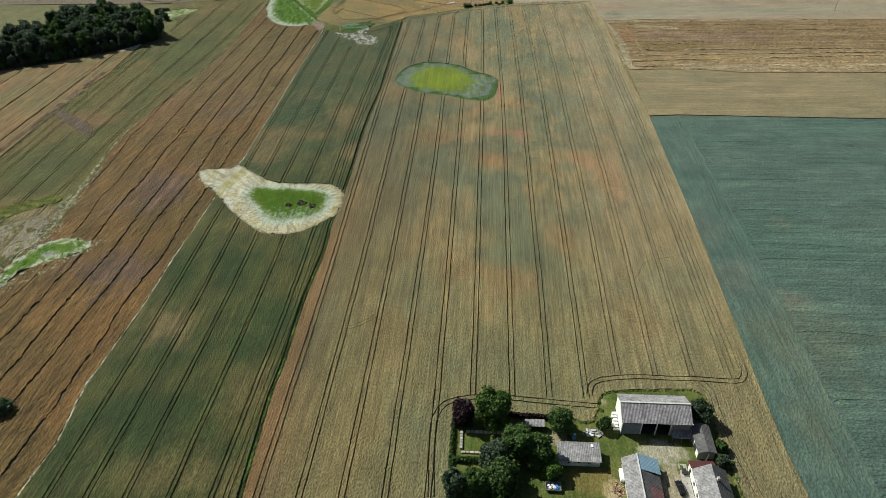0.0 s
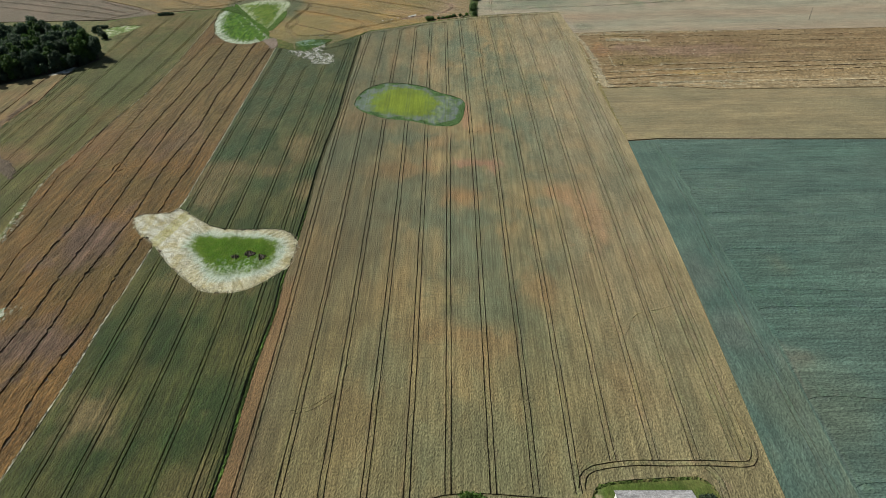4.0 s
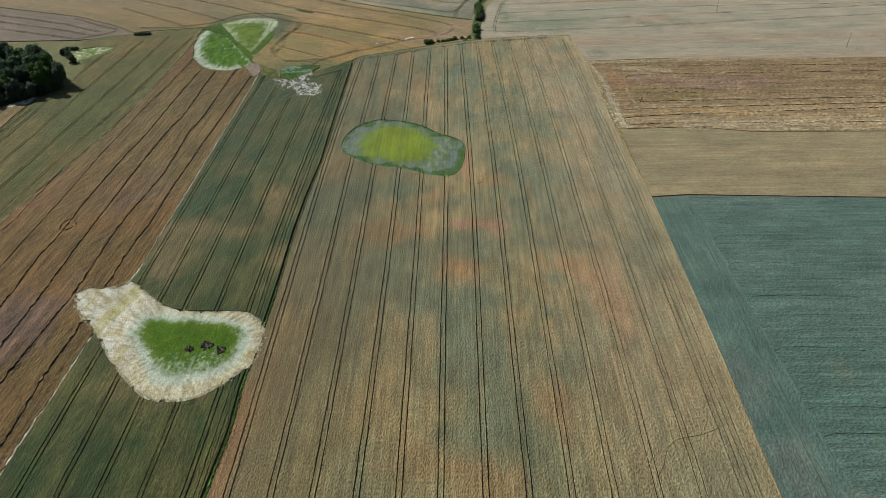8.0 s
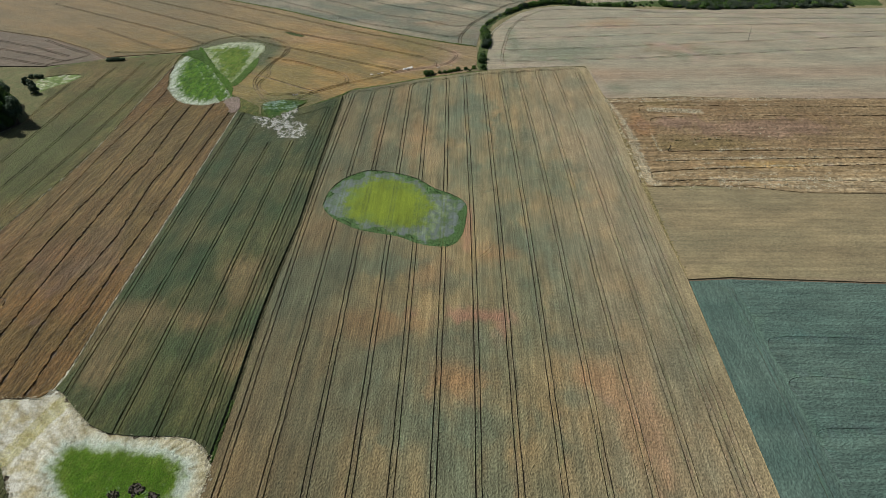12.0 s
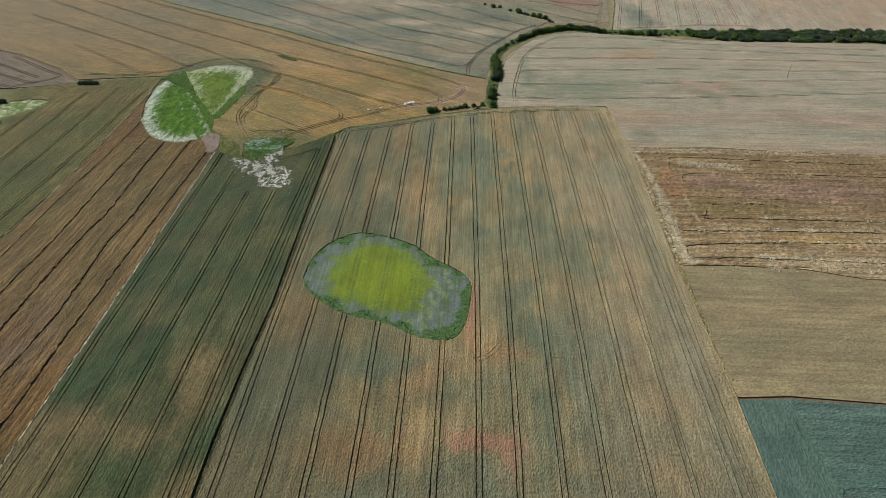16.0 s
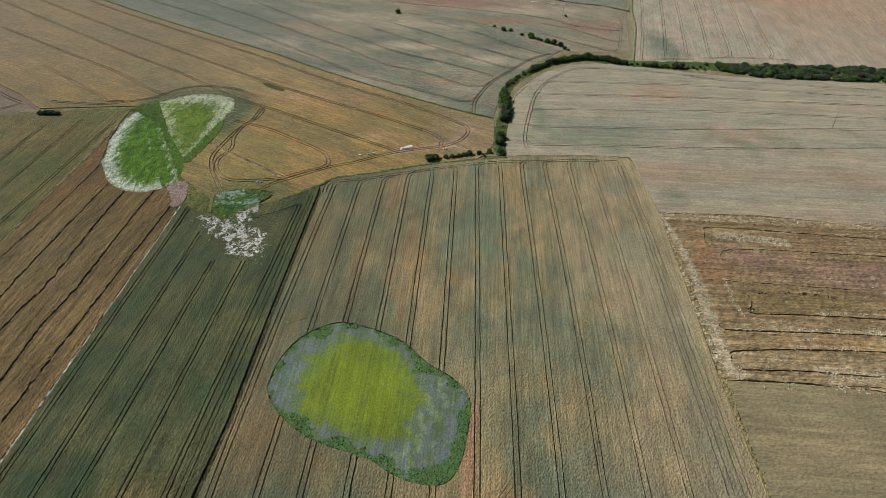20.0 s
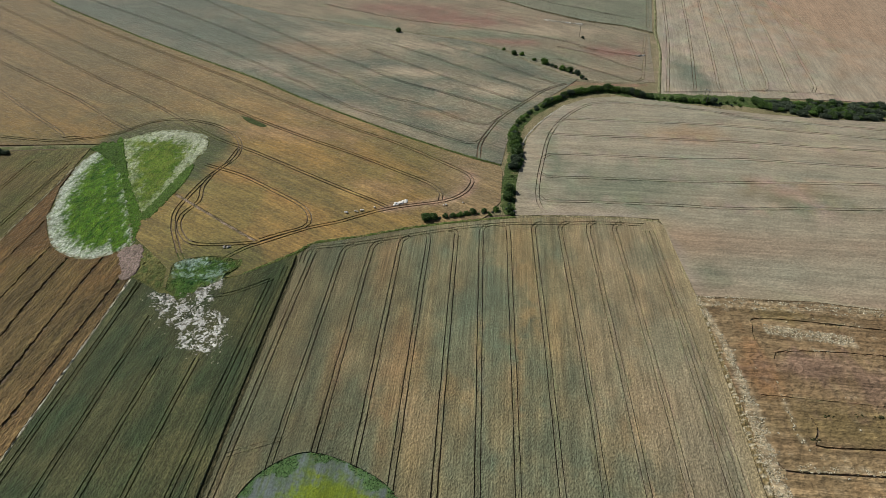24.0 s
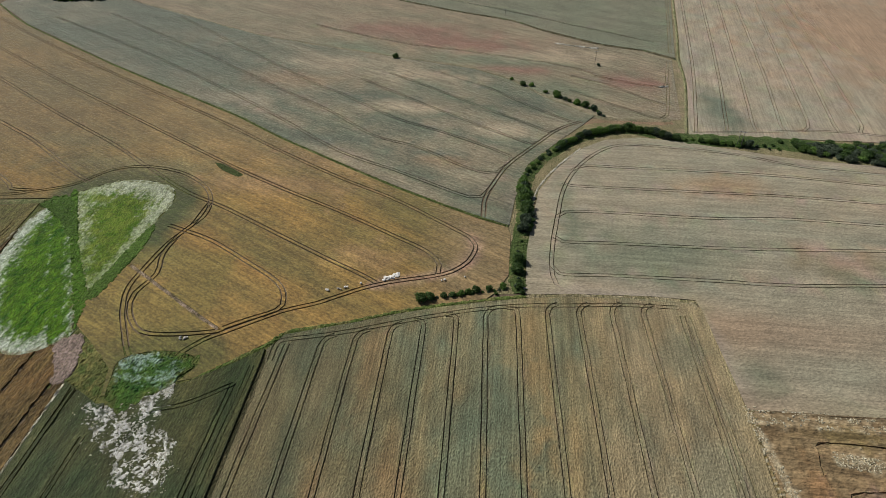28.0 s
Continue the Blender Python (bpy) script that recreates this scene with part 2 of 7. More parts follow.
def field(name, outline, height, tone, material, label, ruts=(), holes=(), step=6.0, floor=0.02, uneven=0.1):
    """A crop that stands on the ground as a sheet of its own height, open where wheels have run and where hollows lie."""
    outline = turned(outline)
    verts = [Vector(p) for p in outline]
    faces = [list(range(len(verts)))]
    for poly in [turned(p) for p in (*holes, *ruts)]:
        faces.append(list(range(len(verts), len(verts) + len(poly))))
        verts += [Vector(p) for p in poly]
    xs, ys = [p[0] for p in outline], [p[1] for p in outline]
    from mathutils.geometry import delaunay_2d_cdt
    for attempt in range(2):
        rng, extra = random.Random(len(name) * 7 + attempt), []
        y, odd = min(ys) + step / 2, 0
        while y < max(ys):
            x = min(xs) + step * (0.5 + 0.5 * (odd % 2))
            while x < max(xs):
                if inside(x, y, outline):
                    extra.append(Vector((x + rng.uniform(-0.25, 0.25) * step, y + rng.uniform(-0.25, 0.25) * step)))
                x += step
            y, odd = y + step, odd + 1
        vs, _, fs, _, _, ids = delaunay_2d_cdt(verts + extra, [], faces, 1, 1e-3, True)
        kept = [f for f, i in zip(fs, ids) if 0 in i and len(i) == 1]
        if len(kept) > 100:
            break
    else:
        vs, _, fs, *_ = delaunay_2d_cdt(verts + extra, [], faces, 0, 1e-3, False)
        cells, kept = {}, []
        for q in ruts:
            for i in range(int(min(p[0] for p in q) // 5), int(max(p[0] for p in q) // 5) + 1):
                for j in range(int(min(p[1] for p in q) // 5), int(max(p[1] for p in q) // 5) + 1):
                    cells.setdefault((i, j), []).append(q)
        for f in fs:
            x, y = sum(vs[k].x for k in f) / len(f), sum(vs[k].y for k in f) / len(f)
            if inside(x, y, outline) and not any(inside(x, y, h) for h in (*holes, *cells.get((int(x // 5), int(y // 5)), ()))):
                kept.append(f if sum(vs[a].x * vs[c].y - vs[c].x * vs[a].y for a, c in zip(f, f[1:] + f[:1])) > 0 else f[::-1])
    used, out, tones, edges = {}, [], [], {}
    for f in kept:
        for k in f:
            if k not in used:
                used[k] = len(out)
                v = vs[k]
                out.append((v.x, v.y, height * (1 + uneven * (fbm(v.x, v.y, 4.0, 3.0) + 1.2 * random.uniform(-1, 1)))))
                tones.append(tone(v.x, v.y))
        for a, b in zip(f, f[1:] + f[:1]):
            key = (min(a, b), max(a, b))
            edges[key] = None if key in edges else (a, b)
    top = [[used[k] for k in f] for f in kept]
    for k in {k for e in edges.values() if e for k in e}:
        x, y, z = out[used[k]]
        out[used[k]] = (x, y, z * random.uniform(0.95, 1.2))
        tones[used[k]] = tuple(v * random.uniform(0.98, 1.14) for v in tones[used[k]])
    low = {}
    for e in edges.values():
        if e:
            quad = []
            for k in e:
                if k not in low:
                    low[k] = len(out)
                    out.append((vs[k].x, vs[k].y, floor))
                    tones.append(mix(tones[used[k]], (0.13, 0.1, 0.055), 0.5))
            top.append([used[e[1]], used[e[0]], low[e[0]], low[e[1]]])
    return tagged(from_lists(name, out, top, material, tones=tones), label, "field", kind="structure")


def patch(name, outline, tone, material, label, step=1.6, relief=0.3, lift=0.12, category="weed patch", rim=0.0, kind="structure", edge_lift=0.03):
    """A low uneven growth inside an outline, standing on the ground."""
    outline = smooth(outline + outline[:1], 2.0)[:-1]
    outline = turned([(x + rim * fbm(x, y, 2.0, 1.0), y + rim * fbm(x, y, 2.0, 7.0)) for x, y in outline])
    verts = [Vector(p) for p in outline]
    xs, ys = [p[0] for p in outline], [p[1] for p in outline]
    for j in range(int((max(ys) - min(ys)) / step) + 1):
        for i in range(int((max(xs) - min(xs)) / step) + 1):
            x, y = min(xs) + (i + random.random()) * step, min(ys) + (j + random.random()) * step
            if inside(x, y, outline):
                verts.append(Vector((x, y)))
    from mathutils.geometry import delaunay_2d_cdt
    vs, es, fs, *_ = delaunay_2d_cdt(verts, [], [list(range(len(outline)))], 1, 1e-3, False)
    fs = [f for f in fs if inside(sum(vs[k].x for k in f) / len(f), sum(vs[k].y for k in f) / len(f), outline)]
    edge = set()
    count = {}
    for f in fs:
        for a, b in zip(f, f[1:] + f[:1]):
            count[(min(a, b), max(a, b))] = count.get((min(a, b), max(a, b)), 0) + 1
    for (a, b), k in count.items():
        if k == 1:
            edge |= {a, b}
    out = [(v.x, v.y, edge_lift if i in edge else lift + relief * random.random() * (0.6 + 0.8 * max(0, fbm(v.x, v.y, 5, 2) + 0.4)))
           for i, v in enumerate(vs)]
    return tagged(from_lists(name, out, [list(f) for f in fs], material, tones=[tone(v.x, v.y) for v in vs]), label, category, kind=kind)


# ---- plan, in metres: x to the east, y to the north ----
L_AB = [(-76.5, 489), (-75.5, 409.6), (-74.3, 359.7), (-75.6, 325.5), (-75.7, 296.9), (-74.6, 265.7), (-74.4, 244.8), (-74.2, 227.3), (-74.8, 211.3), (-73.6, 192.2), (-74.6, 168.1), (-74.3, 145.2), (-73.7, 130), (-74.2, 114.6), (-73.3, 97.5), (-72.8, 87.7), (-72.3, 78.7)]
TOP_A = [(-77.2, 495.8), (-72.9, 503.4), (-62.6, 507.3), (-51, 511.4), (-35.4, 517.9), (-19.1, 523.7), (-2.3, 528.3), (12.8, 531.9), (28, 534.6), (49.6, 536.3), (66.7, 536.6), (76.1, 535.8)]
R_A = [(78.8, 533.6), (80.3, 515.8), (82, 498.1), (82.9, 486.7)]
R_A2 = [(83.6, 388.8), (86.7, 320.9), (87, 257.1), (87.1, 214.5), (86.8, 185.5), (86.4, 153.6), (85.8, 126.4), (85.8, 101), (86.9, 86.7)]
L_BC = [(-138.1, 474), (-137.6, 448.7), (-136.6, 378.9), (-135.9, 323.5), (-135.6, 294.9), (-135.3, 269.4), (-137.5, 257.7), (-137.2, 236.2), (-137.4, 207.8), (-138, 187.1), (-137.4, 158.5), (-138.4, 132.9), (-139.2, 114.7), (-136.3, 92.6), (-137.7, 77.2)]
L_CD = [(-206.1, 551.4), (-204.5, 490.3), (-203.2, 433), (-206.1, 390), (-210.6, 357.1), (-212.6, 335.9), (-214.5, 316.3), (-216.3, 301.8), (-214.6, 275.1), (-210.1, 243.1), (-207.5, 220.3), (-205, 208.7), (-211, 175.6)]
L_DE = [(-273.6, 441), (-273.5, 417.9), (-270.9, 391.3), (-274.5, 367.1), (-274.9, 336.4), (-274.4, 301.8), (-273.4, 268.5)]
HEAD_FARM = [(-17.4, 81.1), (-18.8, 103.1), (-18.1, 109.5), (-15.7, 113.8), (-10.8, 115.9), (-4.4, 117), (4.8, 117), (15.7, 116.1), (29.9, 115.1), (33.8, 114.9)]
HEAD_BARN = [(31, 119.5), (31.9, 123), (35.2, 125.7), (46.1, 127.4), (57.1, 127.3), (68.1, 127.3), (78.7, 126.8), (81.5, 128.1), (83.1, 131.1), (83.2, 134.8)]
HEAD_EAST = [(67.5, 126.3), (70, 122.2), (70.1, 113.4), (71.4, 102.2), (72.9, 91.2), (73.8, 85.7)]
HEAD_TOP = [(-74.4, 490.9), (-74.4, 498.3), (-72.1, 500.9), (-63.6, 503.3), (-50.2, 507.5), (-34.7, 513.5), (-18.7, 519.4), (-2.1, 524.6), (12.7, 527.8), (27.7, 529.5), (49.1, 532.2), (70.3, 533)]
PATH_CURL = [(54.8, 177.7), (57.2, 181.2), (59.3, 185.9), (63.1, 189.6), (70.2, 191.2), (76.4, 193.6), (78.4, 195.2)]
BROWN = [(83.1, 487.6), (126.8, 488.7), (159.6, 485.8), (205.4, 484.3)]
BROWN_S = [(85.8, 388.2), (108.4, 388.5), (133.6, 387.6), (155.9, 382.5)]
H_TOP = [(86.7, 320.9), (103.4, 322.2), (149.4, 319.8), (213.8, 316.8)]
K_EDGE = [(11.7, 533.1), (13.4, 561.7), (16.3, 586.8), (19.3, 608.2), (28.9, 630.3), (43.3, 653), (56.3, 663.9), (75.2, 668.8), (96.1, 666.8), (124.4, 660.8), (151.7, 655.1), (173.6, 653.1), (197.8, 652)]
K_SOUTH = [(11.7, 533.1), (29.8, 536.4), (60.6, 538.5), (77.6, 538.2)]
K1 = [(25, 541.5), (23.7, 547.1), (23.8, 561), (27, 585.8), (32.3, 614.8), (42.2, 637.5), (55.3, 653.8), (67.9, 659.6), (88.8, 659.6), (123.1, 655.9), (154.5, 646.8), (193.9, 643.2)]
K2 = [(36.5, 629.6), (43.4, 634.8), (61.9, 635.3), (104.2, 636.4), (145.4, 635.9), (189.1, 632.1)]
K3 = [(31.1, 617.2), (35, 615.1), (48.6, 615.2), (99.7, 616.6), (139.3, 617.3), (182, 616)]
K4 = [(26.8, 588), (31.1, 592.1), (46.6, 593.9), (94.7, 594.5), (132.9, 598), (173.9, 597.5)]
K5 = [(25.2, 572.9), (28.7, 569.7), (53.9, 571), (101.5, 572.9), (165.4, 578.2)]
K6 = [(23.2, 553.5), (26.4, 548.1), (51.3, 549.5), (84.7, 550.5), (117.6, 551.1), (155.2, 555)]
J_W = [(141.7, 928.3), (128.5, 841.5), (119.7, 789.3), (115.5, 745.7), (102, 675.3)]
J1 = [(149.1, 929.3), (126.3, 775), (108.2, 678.7)]
J2 = [(166.3, 931.7), (142.8, 777.1), (126.3, 683.6)]
J3 = [(180.2, 933.6), (153.7, 759.5), (142.7, 692.5), (142.2, 684.2)]
J4 = [(195.1, 935.6), (171.5, 771.1), (158.2, 692.3), (158.8, 686.2)]
J5 = [(212.5, 938), (186.6, 773), (175.7, 701.4), (173.5, 693.4), (168.3, 687.3)]
J6 = [(226.9, 940), (198.9, 756.1), (189.2, 698.1), (188.6, 688.4)]
J7 = [(239.9, 941.8), (213.6, 758), (204.6, 697.9), (200.4, 689.8)]
J8 = [(240.4, 926), (238.4, 856.1), (244.3, 790), (246.1, 762)]
J9 = [(106.2, 679.1), (139.5, 683.1), (171.8, 688.4), (193.4, 689), (213, 686.7)]
M_S = [(-19.9, 754.4), (2.9, 740.5), (24.1, 717.2), (52.9, 693.7), (68.7, 690.5), (96.2, 692.5)]
M_N = [(-95.9, 895.5), (-45.4, 872), (3.3, 853.4), (27.1, 834.4), (67.3, 809.7), (98.2, 800.4), (117.5, 788)]
M1 = [(58.1, 752), (75.5, 745.1), (99.4, 738.4), (102.9, 742.3), (111.6, 783.1)]
M2 = [(42.6, 750.1), (67.5, 737.9), (86, 720.1), (98.1, 712.1)]
M3 = [(41.2, 727.7), (64.5, 710.2), (85.5, 695.5), (90.9, 693.2), (95.8, 698.9), (104.6, 744.3)]
M4 = [(-145.9, 824.2), (-80, 796.3), (-17.6, 782.2), (40.5, 766), (71.9, 744.6)]
O_S = [(-414.3, 839.5), (-361.1, 795.5), (-259.2, 730.7), (-205.9, 699.4), (-151.1, 668), (-117.5, 644.9), (-81.2, 622.9), (-49.2, 604.2), (-26.1, 592.3), (-7.3, 583.2), (5.5, 578.2)]
O1 = [(-351.5, 816.6), (-246.5, 752.6), (-170.5, 701.3), (-124.3, 667), (-84.2, 635.3), (-51.6, 619.2), (-27.5, 606.3), (-13.4, 599.5), (-7.6, 600.7), (-3.7, 609)]
O2 = [(-311.9, 828.8), (-214.2, 762.1), (-136.1, 705.6), (-101.8, 682.1), (-69.8, 654.6), (-43.4, 643.8), (-18.1, 627), (-6.5, 622.3), (-0.3, 624.1), (3.2, 630.1)]
O3 = [(-256.3, 829.4), (-127, 724.1), (-100.6, 705.9), (-60.7, 676.2), (-26.8, 659.8), (-1.5, 645.2), (5.4, 640.1), (6, 636.1)]
O4 = [(-91.2, 728.6), (-66.2, 710.1), (-28.9, 683.7), (4.2, 662.2), (14.9, 655.2), (21, 657.1)]
O5 = [(-74.7, 739.9), (-46.4, 721), (-13.2, 696.8), (10.3, 681.3), (24.4, 670.6), (27.5, 668.9)]
O6 = [(-41.6, 744.1), (-11.1, 725.5), (17, 700.5), (39.2, 683.4)]
O7 = [(-6, 584.2), (-5.5, 600.4), (0.6, 621.5), (6.1, 634.3), (19.4, 655.1), (28.4, 669.1), (35.7, 677.4), (45.7, 684.9)]
P_S = [(-123.7, 471.1), (-115.8, 474.3), (-97, 481.5), (-86.3, 491.7), (-77.1, 500.4), (-72, 505.1), (-55.3, 511.8), (-37.8, 519.4), (-27.8, 524.2), (4.1, 530.9)]
P1 = [(-392.6, 808.3), (-313.4, 754.6), (-252.1, 717.4), (-199.5, 685.5), (-153.9, 657.8), (-113.1, 630.7), (-78.2, 609.6), (-47.4, 593.2), (-19.2, 574.1), (-10.1, 566.9), (-8, 560.4), (-9.9, 553.4)]
P2 = [(-351.9, 749.7), (-282.6, 704.5), (-226.9, 670.5), (-179.2, 641.4), (-137.9, 616.1), (-102.6, 596.5), (-71.5, 581.1), (-43, 565.2), (-27.6, 555.9), (-22.1, 548.4), (-22.2, 542.7)]
P3 = [(-311.2, 696.5), (-255, 659.6), (-204.6, 628.8), (-176.1, 608.8), (-146.8, 588.8), (-123.1, 577.4), (-91.2, 559.6), (-71, 548.4), (-52.4, 538.6), (-45.9, 534.5)]
P4 = [(-279.9, 645.9), (-247.5, 626.8), (-209.2, 599.5), (-195.4, 590.6)]
P5 = [(-231.7, 576.5), (-217.6, 580.6), (-202.6, 588.3), (-190.8, 603.3), (-175.8, 608.3), (-156.8, 605.1), (-141.2, 595.5), (-132.4, 583.3), (-130.6, 569.8), (-135.2, 556.6), (-136.4, 542.8), (-133.4, 530.5), (-136.3, 518.5), (-133.9, 509.4), (-127.6, 501.3), (-121, 498.6), (-108, 500), (-96.6, 502.7)]
P6 = [(-132, 581), (-133, 563.1), (-137.4, 550.4), (-139.5, 535.1), (-140.4, 521.3), (-136.4, 509.1), (-128.4, 495.6), (-123.4, 488.1)]
P7 = [(-142.8, 562), (-121.7, 554.2), (-102.7, 542.9), (-84.6, 530.9), (-78.9, 521.7), (-79.8, 515.4), (-88.6, 509.6), (-96.1, 504.2)]
P9 = [(-108.6, 487.7), (-100.8, 497.8), (-94.5, 502.6), (-77.5, 515), (-66.1, 520.6), (-50.8, 530.6), (-40.5, 535.5), (-25.4, 540.6), (-16.7, 544.7), (-10.3, 552.3), (-8, 561.2)]
P10 = [(-242.3, 591.9), (-229.6, 581.6), (-218.2, 581.5)]
LOBE_W = [(-194.1, 509.5), (-202.3, 533.2), (-206, 556.8), (-203.7, 569.5), (-195.4, 574.1), (-168.1, 531), (-148.2, 496.7), (-150.7, 490.8), (-161.6, 483.8), (-176.2, 487.6), (-186.8, 497.8)]
LOBE_E = [(-197.1, 581.8), (-181.2, 594.6), (-159.5, 594), (-149.4, 583.5), (-149.5, 561.6), (-151.9, 537.4), (-153.8, 515.2), (-169.3, 536), (-184.1, 558.6)]
POND4 = [(-124.9, 480.4), (-125.5, 485.3), (-119.6, 489.6), (-110.5, 491.6), (-100.7, 490.1), (-98.1, 486.3), (-103.6, 476.8), (-108.8, 471.6), (-110.6, 464.8), (-115.9, 463.6), (-121.7, 469.1)]
POND1 = [(-154.9, 256.8), (-150.8, 260.1), (-139.4, 260.7), (-135, 264.1), (-117, 250.5), (-104.5, 246.7), (-84.6, 246.2), (-76.1, 241), (-73.1, 233.7), (-73.6, 221.5), (-80.6, 211.5), (-89.8, 204.5), (-102.8, 204), (-111.6, 209.2), (-125.1, 221.7), (-138.5, 237), (-148.5, 246.1)]
POND1_IN = [(-121.3, 236.5), (-121.2, 240.6), (-116.8, 242.6), (-107.1, 241.8), (-95.9, 241), (-87.6, 239.4), (-82.3, 236.5), (-80.6, 232.7), (-81, 227.7), (-82, 221.8), (-85, 218.2), (-90, 216), (-96, 214.3), (-102.3, 213.8), (-107.5, 218.5), (-111.6, 224.6), (-117.4, 231)]
POND2 = [(-66.8, 374.4), (-66.1, 385), (-61.6, 395.9), (-53.6, 403.1), (-46.7, 405), (-36.8, 402.9), (-24.4, 397.2), (-14.5, 387.8), (-5.2, 381.6), (0.4, 373.9), (0.3, 360.6), (-1.5, 349.5), (-5.5, 342.9), (-13.2, 342.2), (-21.1, 344.6), (-29.6, 349.3), (-42.1, 352.6), (-51, 356.3), (-59.8, 363), (-65, 369.4)]
POND2_IN = [(-55.4, 377.2), (-52.1, 389.3), (-40.8, 397.8), (-28.7, 394.1), (-19.8, 384.1), (-15.6, 373.1), (-17.6, 359.6), (-22.4, 356.5), (-34.5, 355.8), (-43.4, 359.6), (-53, 365.8)]
POND0 = [(-206.3, 161.4), (-208.4, 179.5), (-205.6, 187.4), (-203.6, 192.7), (-197.9, 196.6), (-189.5, 198.5), (-179.9, 194.1), (-180.3, 189.2), (-186.1, 185.5), (-192.2, 182.6), (-197.5, 178.6), (-201, 172.2), (-203.3, 164.3)]
POND5 = [(-296, 523.6), (-287.8, 532.5), (-276, 536.2), (-264.9, 534.4), (-265.6, 525.1), (-275.5, 513.5), (-281.8, 502.6)]
D_N = [(-294.9, 543.4), (-279.7, 554.2), (-261.9, 562), (-234.2, 566), (-208.8, 571.7)]
F_S = [(-299.1, 549.9), (-281.2, 556.7), (-262.9, 563.8), (-235.9, 569.5), (-207.7, 573.6)]
WOOD = [(-358.6, 395.1), (-325.1, 411.4), (-291.8, 432.1), (-276.5, 442.3), (-266.1, 456.8)]
HEDGE_K = [(11.7, 535), (9.4, 551.9), (13, 586.4), (11.8, 612.4), (19, 634.8), (29.8, 650.8), (41, 662.7), (54.1, 672.2), (70.1, 676.8), (85.1, 673.3), (96.3, 668.1)]
TREES_M = [(4.7, 738.9), (12, 730.9), (17.3, 730.7), (25.9, 721.6), (32.7, 716.7), (37.6, 712.5), (44.1, 707.7), (48.9, 704.4), (53.5, 700.4), (56.3, 694.8)]
ROADM = [(35.8, 679.5), (52.2, 685.7), (68.4, 687.6), (97.2, 689)]
BUSHES_A = [(-26.9, 525.9), (-23.8, 527.2), (-18.6, 529), (-15.3, 529.7), (-12.2, 530.7), (-9, 532), (-6.4, 533.3), (-1.4, 534.8), (4, 536.8)]
G2a = [(98.5, 465.5), (99.9, 473.9), (101.4, 476.9), (116.5, 477.4), (148.7, 475.5), (177.9, 474.2)]
G2b = [(102.7, 457), (103.9, 459.7), (107.5, 461.2), (129, 462.6), (172.1, 461.8)]
G2c = [(93.3, 440.7), (121.2, 439.9), (148.2, 439)]
G2d = [(106.2, 432.6), (106.8, 428.3), (104.4, 423.5), (106.7, 422), (128.3, 422.8), (153.7, 422.7)]
G2e = [(90, 415.3), (91.3, 413.4), (95.6, 412.5), (124.7, 413.5), (149.5, 413.9)]
G2f = [(90.2, 396.7), (90.6, 399.7), (92.3, 401.9), (112.4, 404.2), (145.7, 405.7)]
G2g = [(91.8, 395.1), (92.6, 393.5), (117.3, 394.4), (140.1, 393.7)]
G2h = [(88.7, 389.2), (106.7, 388.9), (137.7, 388.9)]
G_STRAW = [(82.3, 487.3), (85.2, 473.6), (87.3, 461), (88.1, 444.2), (88.4, 429), (88.1, 415.1), (88.4, 401.3), (88.3, 393.2), (91.1, 391.1)]
G_STRAW2 = [(100.4, 446.8), (99.8, 437.4), (99.8, 425.6), (101.3, 420.9)]
C_a = [(-206.3, 467.5), (-206.4, 429.6), (-208.3, 385), (-210.6, 348.4), (-210.3, 311.1), (-211.1, 298.2), (-208.1, 272), (-207.1, 243.1)]
C_b = [(-194.6, 467), (-196.8, 427), (-197.3, 372.4), (-196.4, 323.9), (-196.4, 296.2), (-195.9, 270.2), (-195.2, 258.9), (-194.2, 241.7), (-195.5, 232.8), (-193, 212.1), (-193, 202.3)]
C_c = [(-181.5, 466.5), (-181.8, 421), (-181.6, 389.5), (-182.8, 370.3), (-183.5, 327.7), (-182.3, 294.8), (-183.2, 281.6), (-181.7, 260.2), (-181.3, 246.2), (-182.2, 235.6), (-182, 220.7), (-181.4, 211.4), (-180.8, 197.4), (-180.5, 180.2), (-181.6, 169.1), (-181.3, 160.5), (-182.2, 152.2), (-182.4, 139.9), (-183.9, 135.4), (-184.8, 117.8)]
C_d = [(-169.9, 466.1), (-167.9, 417.3), (-170, 397.3), (-170.6, 352.2), (-170.3, 326.1), (-169.9, 291.5), (-168.7, 251.8), (-168.8, 232.2), (-168.8, 213.9), (-168, 189.5), (-169.4, 169.5), (-170.3, 152), (-170.6, 137.4), (-170.4, 124.9), (-171.6, 117.1), (-172.3, 100.5)]
C_e = [(-156.1, 465.6), (-155.2, 417), (-156.8, 393.9), (-155.4, 369.9), (-154.6, 343.6), (-157.5, 305.2), (-156.4, 275.4), (-155.8, 257.6), (-157.3, 232.4), (-158.2, 211.9), (-157.2, 192.6), (-157.3, 169.8), (-158.3, 151.4), (-159.1, 134.9), (-159.4, 122.7), (-159.8, 118.3), (-161.9, 91.4)]
C_f = [(-143, 452.5), (-144, 398.7), (-144.4, 365.1), (-144.8, 335.3), (-143.9, 305.2), (-144.9, 288.2), (-144.7, 269.4), (-144.4, 232.6), (-144.6, 212.1), (-143.4, 188.9), (-144.9, 172), (-145.9, 156.6), (-144.8, 136.9), (-145.7, 124.5), (-145.1, 110.9), (-146.1, 96.3), (-146.9, 80.4)]
C_g = [(-191.8, 179.9), (-193.2, 167.7), (-194.9, 151.8), (-195.9, 136.4)]
PX = [(-301.4, 633.6), (-261.6, 605.1), (-232.8, 585.2)]
